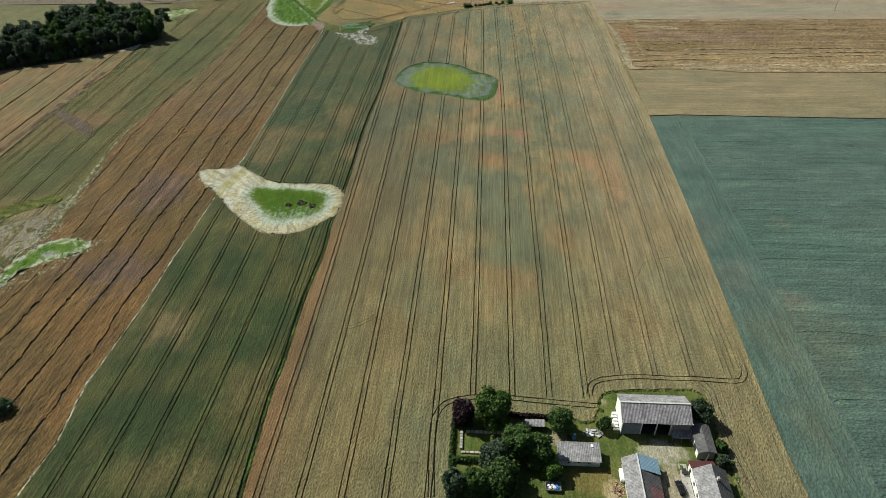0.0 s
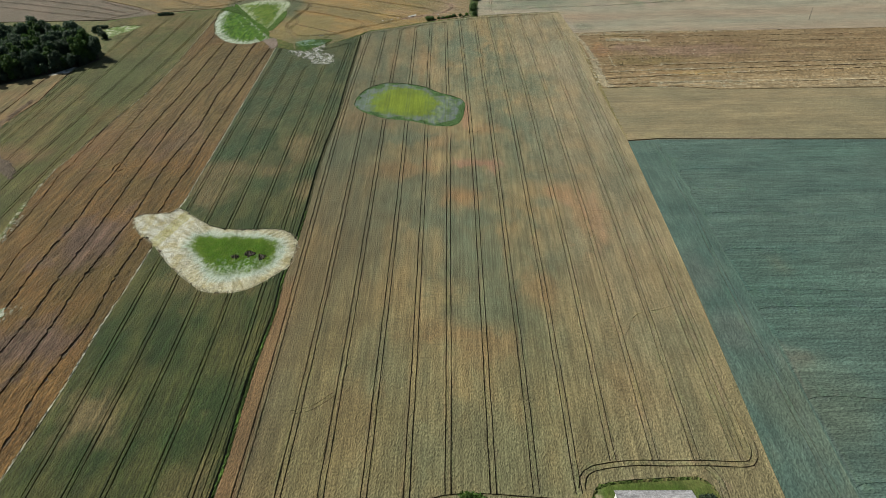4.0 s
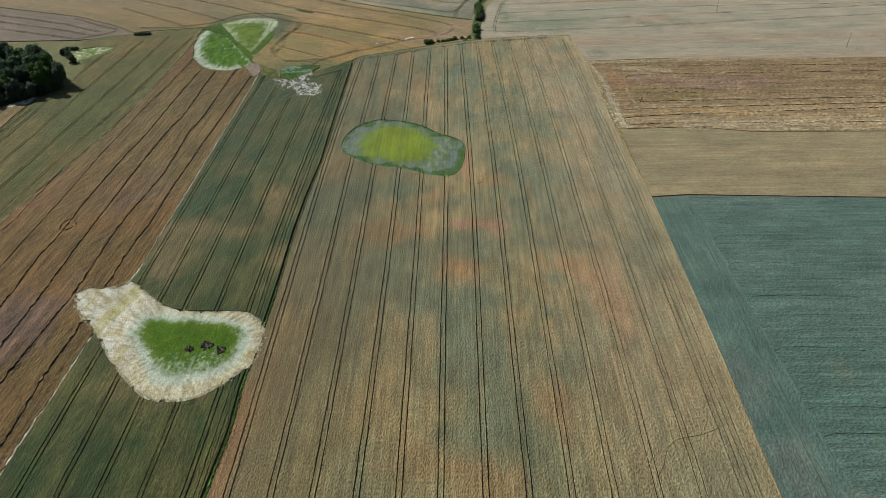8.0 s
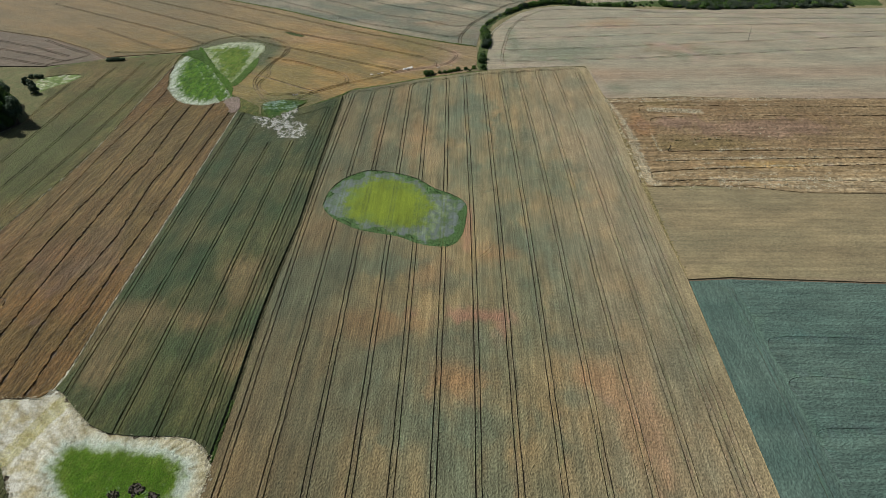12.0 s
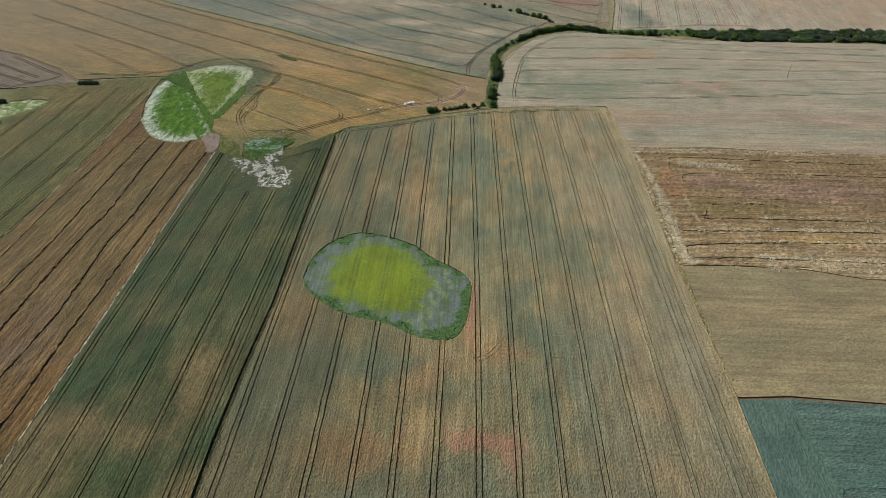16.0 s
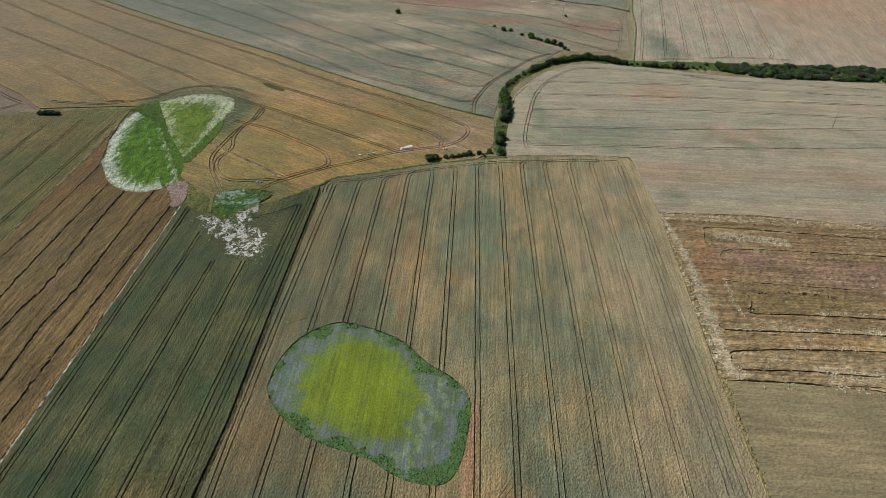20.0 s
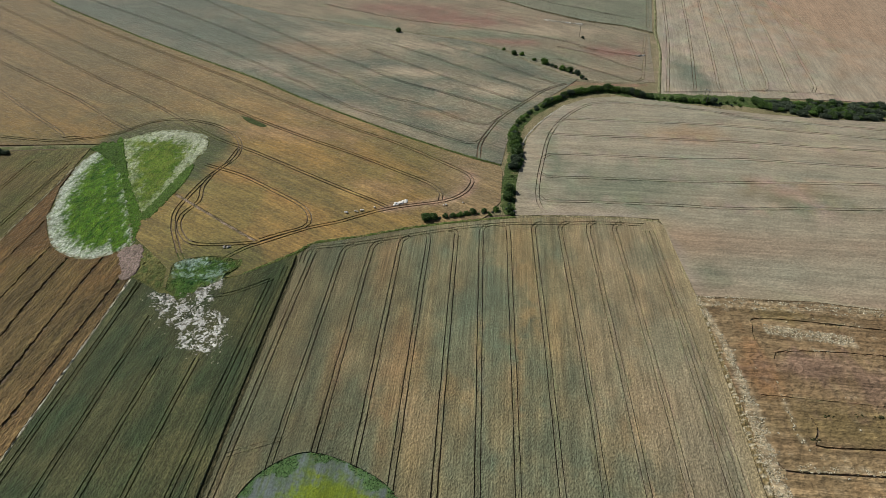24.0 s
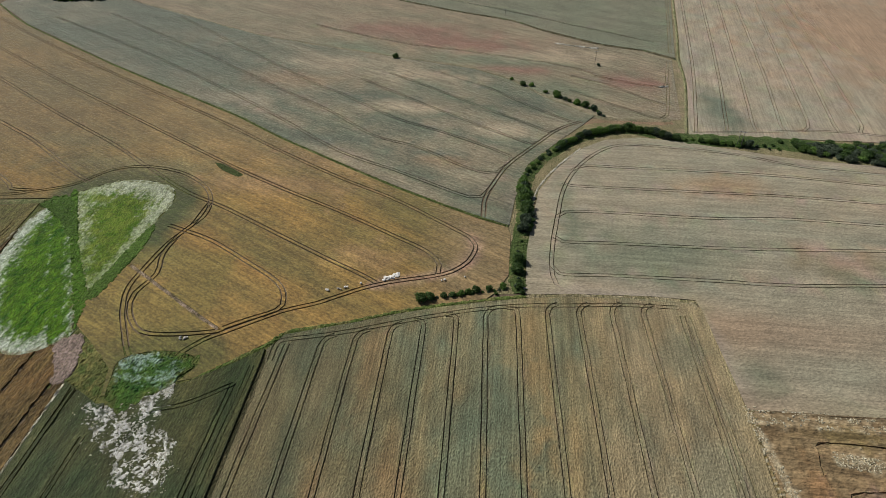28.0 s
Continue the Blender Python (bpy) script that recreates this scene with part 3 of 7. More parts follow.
SPOTS_A_SOUTH = [("g", -16, 96, 5, 22), ("g", 88, 101, 7, 16), ("g", 5, 133, 25, 14), ("o", -38, 144, 6, 15), ("o", 53, 153, 9, 13), ("g", -62, 154, 5, 11), ("o", 8, 175, 12, 8), ("g", 69, 177, 16, 9), ("o", -6, 182, 18, 6), ("g", 5, 191, 13, 8), ("o", 28, 204, 7, 11), ("g", 10, 223, 5, 26), ("g", -2, 231, 6, 22), ("o", 55, 250, 7, 14), ("g", -13, 250, 11, 7), ("g", 7, 252, 15, 7), ("g", -52, 255, 16, 12), ("o", 54, 257, 6, 20), ("g", -28, 259, 16, 11)]
SPOTS_A_WAIST = [("g", 36, 264, 6, 5), ("o", 0, 269, 8, 5), ("o", 44, 271, 8, 5), ("o", 42, 272, 7, 8), ("o", -4, 274, 8, 12), ("g", -29, 278, 10, 8), ("g", 0, 286, 12, 9), ("g", 49, 286, 12, 4), ("o", -34, 294, 18, 7), ("o", -38, 299, 13, 6), ("r", 4, 301, 10, 3), ("g", 50, 306, 18, 11), ("g", -10, 320, 14, 7), ("o", -61, 322, 3, 3), ("g", -61, 323, 19, 21), ("o", -16, 323, 7, 8), ("g", -32, 328, 12, 6), ("g", -47, 331, 17, 9), ("g", -53, 331, 7, 6)]
SPOTS_A_POND = [("o", 13, 338, 11, 6), ("g", 40, 340, 14, 6), ("g", 44, 343, 20, 6), ("o", -44, 346, 5, 3), ("g", 28, 348, 9, 10), ("o", -65, 351, 8, 14), ("o", -70, 357, 10, 7), ("r", 1, 359, 2, 16), ("g", 68, 365, 12, 11), ("g", 20, 368, 8, 8), ("t", 64, 376, 3, 28), ("g", 46, 409, 11, 6), ("g", 28, 415, 14, 9), ("g", -69, 420, 9, 13)]
SPOTS_A_NORTH = [("t", -18, 425, 7, 14), ("g", -54, 435, 3, 15), ("t", 59, 436, 9, 13), ("g", -60, 437, 7, 13), ("t", -62, 437, 5, 10), ("o", -48, 438, 4, 20), ("g", 45, 438, 5, 15), ("t", -44, 441, 3, 10), ("t", -32, 442, 7, 13), ("g", -14, 442, 4, 16), ("o", -26, 444, 5, 21), ("t", -3, 445, 2, 19), ("g", 5, 446, 5, 25), ("g", 19, 448, 4, 16), ("g", -6, 454, 6, 25), ("t", 42, 455, 5, 17)]
SPOTS_A_HEAD = [("g", -58, 462, 4, 15), ("g", 67, 463, 11, 12), ("g", -39, 467, 5, 16), ("g", 5, 469, 5, 21), ("t", -74, 472, 6, 20), ("g", -44, 472, 4, 13), ("g", 10, 475, 6, 20), ("t", -55, 484, 4, 18), ("o", -40, 490, 4, 22), ("g", -26, 491, 4, 18), ("t", 50, 507, 8, 16), ("g", 64, 508, 7, 11), ("g", 70, 512, 4, 8)]
SPOTS_A_RED = [("r", 42, 269, 4, 2), ("r", 47, 263, 3, 2), ("r", 58, 257, 2, 9), ("r", 58, 246, 2, 6), ("r", 6, 300, 8, 2), ("r", 13, 294, 2, 6)]
SPOTS_A_PALE = [("s", 68, 430, 15, 42), ("s", 76, 350, 9, 28), ("g", 36, 397, 17, 13), ("g", 50, 382, 9, 8), ("g", 61, 450, 8, 10)]
SPOTS_A = SPOTS_A_PALE + SPOTS_A_RED + SPOTS_A_SOUTH + SPOTS_A_WAIST + SPOTS_A_POND + SPOTS_A_NORTH + SPOTS_A_HEAD
SPOTS_B = [("o", -129, 288, 13, 18), ("o", -122, 145, 10, 8), ("t", -96, 85, 19, 7), ("o", -100, 297, 8, 5), ("t", -105, 211, 16, 9), ("t", -82, 115, 8, 14), ("o", -92, 327, 11, 9), ("g", -114, 104, 17, 15), ("g", -123, 388, 12, 60), ("g", -120, 331, 15, 24), ("o", -122, 300, 15, 8), ("o", -87, 313, 7, 13), ("o", -124, 272, 8, 6), ("t", -123, 363, 8, 18), ("o", -78, 278, 6, 10)]
SPOTS_C = [("o", -213, 336, 18, 25), ("p", -169, 240, 13, 19), ("p", -161, 338, 11, 20), ("p", -178, 337, 6, 12), ("p", -161, 177, 15, 11), ("t", -177, 445, 26, 35), ("o", -171, 339, 14, 10)]
SPOTS_D = [("g", -234, 434, 27, 48), ("g", -238, 260, 19, 29), ("o", -251, 316, 18, 11), ("t", -222, 218, 17, 7)]
SPOTS_H = [("g", 189, 305, 23, 10), ("g", 125, 207, 28, 20), ("t", 108, 147, 19, 17), ("t", 97, 109, 5, 12), ("o", 111, 168, 8, 3), ("p", 92, 212, 6, 12), ("p", 94, 180, 7, 12), ("p", 107, 169, 7, 4), ("t", 123, 216, 4, 5)]
SPOTS_K = [("g", 33, 582, 5, 26), ("g", 67, 562, 28, 15), ("o", 144, 564, 14, 9), ("o", 109, 624, 17, 8), ("g", 93, 499, 8, 6), ("o", 89, 525, 17, 9), ("g", 152, 557, 18, 8)]
SPOTS_J = [("g", 131, 703, 11, 16), ("g", 128, 715, 9, 24), ("g", 120, 625, 17, 5), ("g", 230, 881, 14, 28), ("o", 260, 859, 40, 80), ("o", 330, 850, 110, 150)]
# The far patches also paint the light and shade of rolling ground.
SPOTS_M = [("o", -75, 822, 45, 12), ("o", -40, 802, 45, 10), ("o", -10, 793, 30, 7), ("o", 10, 756, 22, 7), ("o", 86, 745, 22, 11), ("g", -109, 776, 35, 21), ("g", 34, 727, 26, 8), ("g", -10, 771, 40, 8), ("t", 40, 782, 40, 9)]
SPOTS_O = [("g", -82, 700, 34, 9), ("g", -255, 830, 60, 30), ("g", -205, 745, 46, 20), ("g", -308, 783, 60, 26), ("g", -50, 668, 26, 8), ("g", 12, 702, 22, 8), ("g", -104, 648, 30, 7), ("g", -36, 634, 20, 7), ("o", -134, 723, 30, 10), ("o", -28, 631, 18, 4), ("t", -117, 752, 40, 10), ("t", -54, 738, 40, 9), ("t", -3, 668, 26, 7), ("t", -60, 690, 30, 6), ("t", -160, 690, 30, 8)]
SPOTS_P = [("o", -52, 549, 14, 7), ("t", -62, 545, 11, 4), ("o", -109, 600, 42, 8), ("g", -224, 630, 26, 6), ("o", -157, 593, 16, 10), ("o", -76, 624, 34, 8), ("g", -186, 610, 42, 7), ("g", -146, 570, 10, 11), ("t", -132, 532, 7, 5), ("g", -267, 698, 31, 24), ("g", -346, 779, 24, 22)]


# ---- ground ----
TAN, BLUEGREEN, ORANGE = (0.256, 0.184, 0.083), (0.098, 0.124, 0.077), (0.27, 0.15, 0.064)
INKS = {"o": ORANGE, "g": BLUEGREEN, "t": (0.285, 0.212, 0.11), "p": (0.19, 0.13, 0.12), "w": (0.5, 0.47, 0.42), "d": (0.07, 0.08, 0.04), "r": (0.29, 0.15, 0.095), "s": (0.19, 0.182, 0.122)}
INK_FORCE = {"g": 1.2, "o": 0.95}


def crop_tone(base, other, spots, amount=0.55, scale=38.0, seed=0.0, inks=INKS, force=0.85, stripes=0.0, grain=90.0, pull=0.75):
    """How ripe a crop is from place to place: a wandering mix of two tones, with known patches; on far fields these
    also paint slope shading.
    """
    ga, gb = math.cos(radians(grain)), math.sin(radians(grain))

    def tone(x, y):
        u, v = x * ga + y * gb, y * ga - x * gb
        f = 0.5 + amount * fbm(u * pull, v, scale, seed) + stripes * noise.noise(Vector((x / 4.2, y / 150, seed)))
        c = mix(base, other, min(1, max(0, f)))
        wob = 1 + 0.55 * fbm(x, y * 0.6, 9.0, 5.0) + 0.35 * fbm(x, y * 0.2, 2.5, 6.0)
        for k, sx, sy, rx, ry in spots:
            dx, dy = (x - sx) / rx, (y - sy) / ry
            if dx * dx + dy * dy < 9:
                d = math.hypot(dx, dy) * wob
                if d < 1.6:
                    g = max(0.0, min(1.0, (1.55 - d) / (0.6 if k == "r" else 1.15)))
                    c = mix(c, inks[k], force * INK_FORCE.get(k, 1.0) * g * g * (3 - 2 * g))
        return c
    return tone


def ground_height(x, y):
    far = max(0.0, math.hypot(x, y - 400) - 900)
    return 0.02 * far * (0.6 + 0.5 * noise.noise(Vector((x / 500, y / 500, 0.3)))) if far else 0.0


verts, faces = [], []
steps = [-3200, -2600, -2100, -1700, -1400, -1150, -950] + list(range(-800, 801, 50)) + [950, 1150, 1400, 1700, 2100, 2600, 3200]
for j in steps:
    for i in steps:
        verts.append((i, j + 400, ground_height(i, j + 400)))
w = len(steps)
faces = [(j * w + i, j * w + i + 1, (j + 1) * w + i + 1, (j + 1) * w + i) for j in range(w - 1) for i in range(w - 1)]
tagged(from_lists("ground", verts, faces, MAT_SOIL), "bare brown farmland soil under and between the fields", "ground", kind="structure")

# ---- main field ----
TRAM_SOUTH = (-67.4, -55, -42.9, -30.6, -18.6, -7, 5.8, 17.9, 29.7, 41.2, 53.6, 65.7, 77.5, 80.6)
TRAM_MID = (-71.2, -57.9, -45.8, -32.8, -21.2, -8.9, 3.8, 15.4, 28, 40.3, 52.4, 64.5, 76, 80.2)
TRAM_NORTH = (-71.6, -58.9, -47.2, -34.8, -23.2, -11, 0.7, 12.4, 24.4, 36.6, 48.8, 60.7, 73.3, 76.8)


def east_edge(y):
    line = (R_A + R_A2)
    for (xa, ya), (xb, yb) in zip(line, line[1:]):
        if yb <= y <= ya:
            return xa + (xb - xa) * (ya - y) / (ya - yb)
    return 86.9


main_outline = [(-70.8, -40)] + shift(L_AB[::-1], 0.9) + TOP_A + R_A + R_A2 + [(87, -40)]
farm_plot = [(-10, -30), (-11, 81.4), (-12.6, 107.6), (-7.8, 110), (19.8, 110.8), (28.4, 108.8), (31.6, 111.1), (33.9, 118.2), (38.8, 121.4), (59.8, 123), (65.1, 122.5), (68.5, 117.7), (67.8, 106), (68.7, 94.6), (69.6, 85.5), (71, -30)]
farm_plot = [p for p in smooth(farm_plot[1:-1], 2.0)] + [(71, -30), (-10, -30)]
main_ruts = []
for xa, xb, xc in zip(TRAM_SOUTH, TRAM_MID, TRAM_NORTH):
    top = float(np.interp(xc - 2, [p[0] for p in HEAD_TOP[3:]], [p[1] for p in HEAD_TOP[3:]])) - 4.5
    low = -30 if xa < -18 else (117.8 if xa < 31 else 128.2 if xa < 80 else 132)
    line = []
    for y in np.linspace(low, top, 11):
        p, q, r = y - 161, y - 325, y - 445
        x = xa * q * r / (164 * 284) - xb * p * r / (164 * 120) + xc * p * q / (284 * 120)
        if y < 161:
            x = xa
        line.append((x + 0.2 * math.sin(y / 40 + xa), y))
    xc = line[-1][0]
    if -66 < xc < 66:
        side = 1 if int(xc) % 3 else -1
        line += [(xc + 0.5 * side, top + 2.2), (xc + 1.7 * side, top + 3.7 + 0.4 * side), (xc + 4.2 * side, top + 4.3 + 1.5 * side)]
    main_ruts += tram(line, step=6)
for line in (HEAD_FARM, HEAD_BARN, HEAD_EAST, HEAD_TOP):
    main_ruts += tram(line, step=2)
main_ruts += rut(smooth(PATH_CURL, 2), 0.15, 0, 0.04)
for line in ([(-57.3, 146.2), (-50.9, 148.1), (-44.6, 153.5)], [(2.6, 333.2), (7.8, 336.1), (13.2, 344)], [(-72.5, 401.5), (-57.1, 409.1)]):
    main_ruts += tram(line, 1.5, 0.16, 2)
base_a = crop_tone(TAN, BLUEGREEN, SPOTS_A, 0.55, 30, 4.0, stripes=0.42, force=0.6, pull=0.5)
west_x = lambda y: -72.3 - 0.0102 * (y - 78)


def tone_a(x, y):
    c = base_a(x, y)
    d = x - west_x(y)
    if d < 6 and y < 216:
        c = mix(c, (0.3, 0.148, 0.066), 0.75 * min(1, (6 - d) / 2.5) * min(1, (216 - y) / 12))
    west = min(1, max(0, (-12 - x) / 40 + 0.4 * fbm(x, y, 20, 8)))
    north = min(1, max(0, (y - 260) / 50))
    c = mix(c, mix((0.24, 0.158, 0.066), (0.12, 0.136, 0.072), north), 0.42 * west)
    # The west is darkened for shaded stalks seen towards the sun.
    k = 0.97 - 0.32 * west
    c = (c[0] * k, c[1] * k, c[2] * k)
    wet = max(0, 1 - math.hypot((x - 42) / 26, (y - 395) / 28))
    c = mix(c, (0.27, 0.21, 0.132), 0.4 * min(1, max(0, (x - 25) / 30)) * (1 - wet))
    e = east_edge(y) - x
    if e < 7:
        c = mix(c, (0.29, 0.23, 0.12), 0.6 * (7 - e) / 7)
    c = mix(c, (0.166, 0.148, 0.064), 0.5 * min(1, max(0, (235 - y) / 90)) * min(1, max(0, (x + 66) / 10)))
    # ripe only scales the tone, a tenth darker south of y = 300.
    ripe = 1 - 0.1 * min(1, max(0, (380 - y) / 80))
    return (c[0] * ripe, c[1] * ripe, c[2] * ripe)


field("wheat_field", main_outline, 0.55, tone_a, MAT_WHEAT, "wide ripening wheat field, tan with blue-green and orange patches, cut by tractor ruts",
      main_ruts, [farm_plot, rounded(POND2)], 2.0)

# ---- dark green strip ----
b_top = [(-138, 475), (-128, 470), (-116, 463), (-100, 478), (-86, 488.5), (-77.8, 496)]
b_ruts = []
for xa, xb, xc, top, wide in ((-129.1, -132.4, -133.4, 472, 0.38), (-117.1, -120.6, -121, 455, 0.38), (-105.6, -108.8, -108.2, 436, 0.38), (-92.8, -96.3, -95.8, 437, 0.38), (-80.2, -84, -83.4, 480, 0.38), (-76.2, -80, -79.6, 488, 0.24)):
    b_ruts += tram([(float(np.interp(y, (161, 318, 434), (xa, xb, xc))) + 0.15 * math.sin(y / 25 + xa), y) for y in np.linspace(-30, top, 15)], 1.5, wide, 8)
b_ruts += tram([(-82.5, 480), (-95, 470.5), (-104.4, 467)], 1.5, 0.4, 4) + tram([(-134, 473), (-133.8, 466), (-133.4, 455)], 1.5, 0.4, 4)
GREEN_INKS = {"o": (0.165, 0.116, 0.056), "g": (0.022, 0.039, 0.011), "t": (0.122, 0.097, 0.038)}
TAN_B = [s for s in SPOTS_B if s[0] == "o"]
base_b = crop_tone((0.072, 0.068, 0.02), (0.021, 0.039, 0.01), SPOTS_B, 1.0, 24, 9.0, GREEN_INKS, 0.85, 0.35)


def tone_b(x, y):
    c, k = base_b(x, y), min(1, max(0, (y - 235) / 60)) * min(1, max(0.3, (500 - y) / 60))
    k *= 1 - max(max(0, 1 - (math.hypot((x - sx) / rx, (y - sy) / ry) / 1.5) ** 2) for _, sx, sy, rx, ry in TAN_B)
    ripe = 0.5 + 1.1 * fbm(x, y * 0.6, 17, 21) + 0.5 * noise.noise(Vector((x / 5, y / 90, 3.0)))
    c = mix(c, mix((0.034, 0.06, 0.029), (0.102, 0.095, 0.043), max(0, min(1, ripe))), 0.68 * k)
    # Shade that changes with the viewing angle is averaged into dim.
    dim = 0.8 - 0.03 * min(1, max(0, (y - 350) / 50)) - 0.07 * min(1, max(0, (y - 400) / 50)) + 0.03 * min(1, max(0, (280 - y) / 70))
    return (c[0] * dim, c[1] * dim, c[2] * dim)


field("dark_green_field", b_top + shift(L_AB, -0.9) + [(-72.6, -40), (-137, -40)] + shift(L_BC[::-1], 0.5), 0.7,
      tone_b, MAT_BARLEY,
      "long dark green grain field with tan patches and paired tractor ruts", b_ruts, [rounded(POND1)], 2.4)

# ---- ripe rye strip ----
c_out = shift(L_CD, 0.5) + [(-213, -40), (-139, -40)] + shift(L_BC[::-1], -0.5) + [(-141, 480), (-149, 491), (-162, 484.5), (-177, 488), (-187.5, 498.5), (-195, 510), (-203, 534)]
c_ruts = []
for line in (C_a, C_b, C_c, C_d, C_e, C_f, C_g):
    if line is not C_g:
        line = [(line[0][0] + 0.8, line[0][1] + (70 if line[0][0] < -190 else 34)), *line] if line[0][1] > 420 else line
    c_ruts += lane(line, 0.42 if line[-1][0] < -189 else 0.78)
c_ruts += rut([(-182 + 3.2 * math.cos(a), 304.5 + 4.5 * math.sin(a)) for a in np.arange(0, 6.4, 0.4)], 0.8)
c_ruts = [q for q in c_ruts if not any(inside(*p, rounded(h)) for p in q for h in (POND1, POND0, LOBE_W))]
RYE_INKS = {"o": (0.16, 0.078, 0.036), "p": (0.1, 0.064, 0.05), "t": (0.13, 0.095, 0.03)}
base_c = crop_tone((0.15, 0.082, 0.028), (0.1, 0.066, 0.022), SPOTS_C, 0.9, 25, 2.0, RYE_INKS, 0.9, 0.2)


def tone_c(x, y):
    # dim darkens both ends: crop shade of the steeper view, put into colour.
    c, dim = base_c(x, y), 0.9 - 0.05 * min(1, max(0, (220 - y) / 60)) - 0.05 * min(1, max(0, (y - 310) / 40)) - 0.13 * min(1, max(0, (y - 400) / 60))
    c = mix(c, mix((0.118, 0.093, 0.037), (0.158, 0.107, 0.046), 0.5 + fbm(x, y * 0.3, 9, 11)), 0.68 * min(1, max(0, (y - 300) / 60)) * min(1, max(0, (475 - y) / 30)))
    return (c[0] * dim, c[1] * dim, c[2] * dim)


field("rye_field", c_out, 0.5, tone_c, MAT_RYE,
      "strip of ripe orange-brown rye with ragged dark wheel lanes", c_ruts, [rounded(POND1), rounded(POND0), rounded(LOBE_W)], 1.9, uneven=0.24)

# ---- striped green field and the ripe field beside the wood ----
d_out = [(-272, -40)] + L_DE[::-1] + [(-264, 462), (-270, 500), (-295, 543)] + D_N + shift(L_CD, -0.5) + [(-215, -40)]
d_ruts = []
for line, top in (((-219.5, -220.6, -218.6, -212.8, -210.8), 556), ((-233.8, -235.4, -233, -231, -229.8), 556), ((-246.8, -249, -249, -248.4, -247.6), 548), ((-260.4, -262.8, -263.6, -265, -266), 520), ((-267.6, -268.6, -269, -269.4, -270), 430)):
    d_ruts += tram([(float(np.interp(y, (200, 300, 370, 440, 550), line)), y) for y in np.linspace(-30, top, 15)], 1.6, 0.4, step=12)
field("striped_green_field", d_out, 0.45, crop_tone((0.122, 0.094, 0.036), (0.062, 0.074, 0.022), SPOTS_D, 0.9, 26, 6.0, {"o": (0.15, 0.088, 0.046), "g": (0.06, 0.074, 0.026), "t": (0.2, 0.16, 0.09)}, 0.8, 0.4),
      MAT_STRIPED, "greyish green grain field with many paired ruts", d_ruts, [rounded(POND5), rounded(POND0)], 4.0)
e_out = shift(L_DE, -1.6) + [(-273.5, -40), (-560, -40), (-560, 300)] + shift(WOOD[:4], 0, -2.5)
e_ruts = []
for x0 in (-287.5, -315, -342, -369):
    e_ruts += rut([(x0, y) for y in range(-30, int(436 + 0.55 * (x0 + 276)), 6)], 1.0, 0, 0.25)
field("ripe_field_by_wood", e_out, 0.55, crop_tone((0.185, 0.112, 0.05), (0.125, 0.112, 0.046), [], 1.1, 22, 8.0, pull=0.4), MAT_RYE,
      "ripe brown grain field along the edge of the wood", e_ruts, (), 7.0)

# ---- fields on the right ----
brown_east, south_east, h_east = (520, 476), (520, 372), (520, 305)
k_out = K_EDGE + [(320, 648), (520, 655), brown_east] + BROWN[::-1] + R_A[2::-1] + K_SOUTH[::-1][:-1]
k_out = [(12.6, 534.2)] + k_out[1:]
# Blue is raised a little here: distance haze in the colour.
base_k = crop_tone((0.282, 0.23, 0.155), (0.208, 0.203, 0.143), SPOTS_K, 0.6, 20, 12.0, force=0.55, grain=-3, pull=0.16)


def off_line(x, y, line):
    """The distance to an open line."""
    return min(math.hypot(x - xa - t * (xb - xa), y - ya - t * (yb - ya)) for (xa, ya), (xb, yb) in zip(line, line[1:])
               for t in [max(0, min(1, ((x - xa) * (xb - xa) + (y - ya) * (yb - ya)) / ((xb - xa) ** 2 + (yb - ya) ** 2)))])


def tone_k(x, y):
    brown = max(0, min(1, (541 - y) / 10)) * max(0, min(1, 0.5 + 0.6 * math.cos((y - 523) / 6) + 0.5 * fbm(x * 0.2, y, 12, 4)))
    c = mix(base_k(x, y), (0.25, 0.185, 0.122), 0.75 * brown)
    swath = off_line(x, y, [(136, 577), (145.6, 568.5), (152.6, 560), (157, 546)]) + 3 * fbm(x, y, 6, 3)
    return mix(c, (0.32, 0.215, 0.17), 0.5 * max(0, min(1, (6 - swath) / 4)))


field("mast_field", k_out, 0.42, tone_k, MAT_SMOOTH,
      "broad pale green and tan field with long curved tractor ruts", sum([tram(onward(k, 170), step=5) for k in (K1, K2, K3, K4, K5, K6)], []), (), 8.0)
g_furrows = [onward(k, 260) for k in (G2a, G2b, G2d, G2e, G2f, G2g)]
g_ruts = sum([rut(smooth(k, 1.6), w, 0, 0.28) for k, w in zip(g_furrows, (0.5, 0.4, 0.6, 0.75, 0.6, 0.6))], []) + rut(smooth(G2c, 2), 0.25, 0, 0.1) + rut(smooth(G2h, 2), 0.4, 0, 0.2)
g_lines = [[p for p in k if p[0] > k[0][0] + 3] for k in g_furrows]
base_g = crop_tone((0.15, 0.098, 0.05), (0.185, 0.132, 0.07), [("o", 97, 452, 6, 12), ("o", 140, 408, 26, 4), ("y", 150, 408, 16, 3), ("p", 115, 455, 16, 6), ("v", 122, 431, 26, 9), ("p", 160, 447, 40, 10), ("v", 112, 480, 14, 3)],
                   1.0, 7, 15.0, {"o": (0.2, 0.105, 0.045), "y": (0.34, 0.22, 0.05), "p": (0.165, 0.105, 0.075), "v": (0.15, 0.112, 0.045)}, 0.8, grain=-3, pull=0.15)


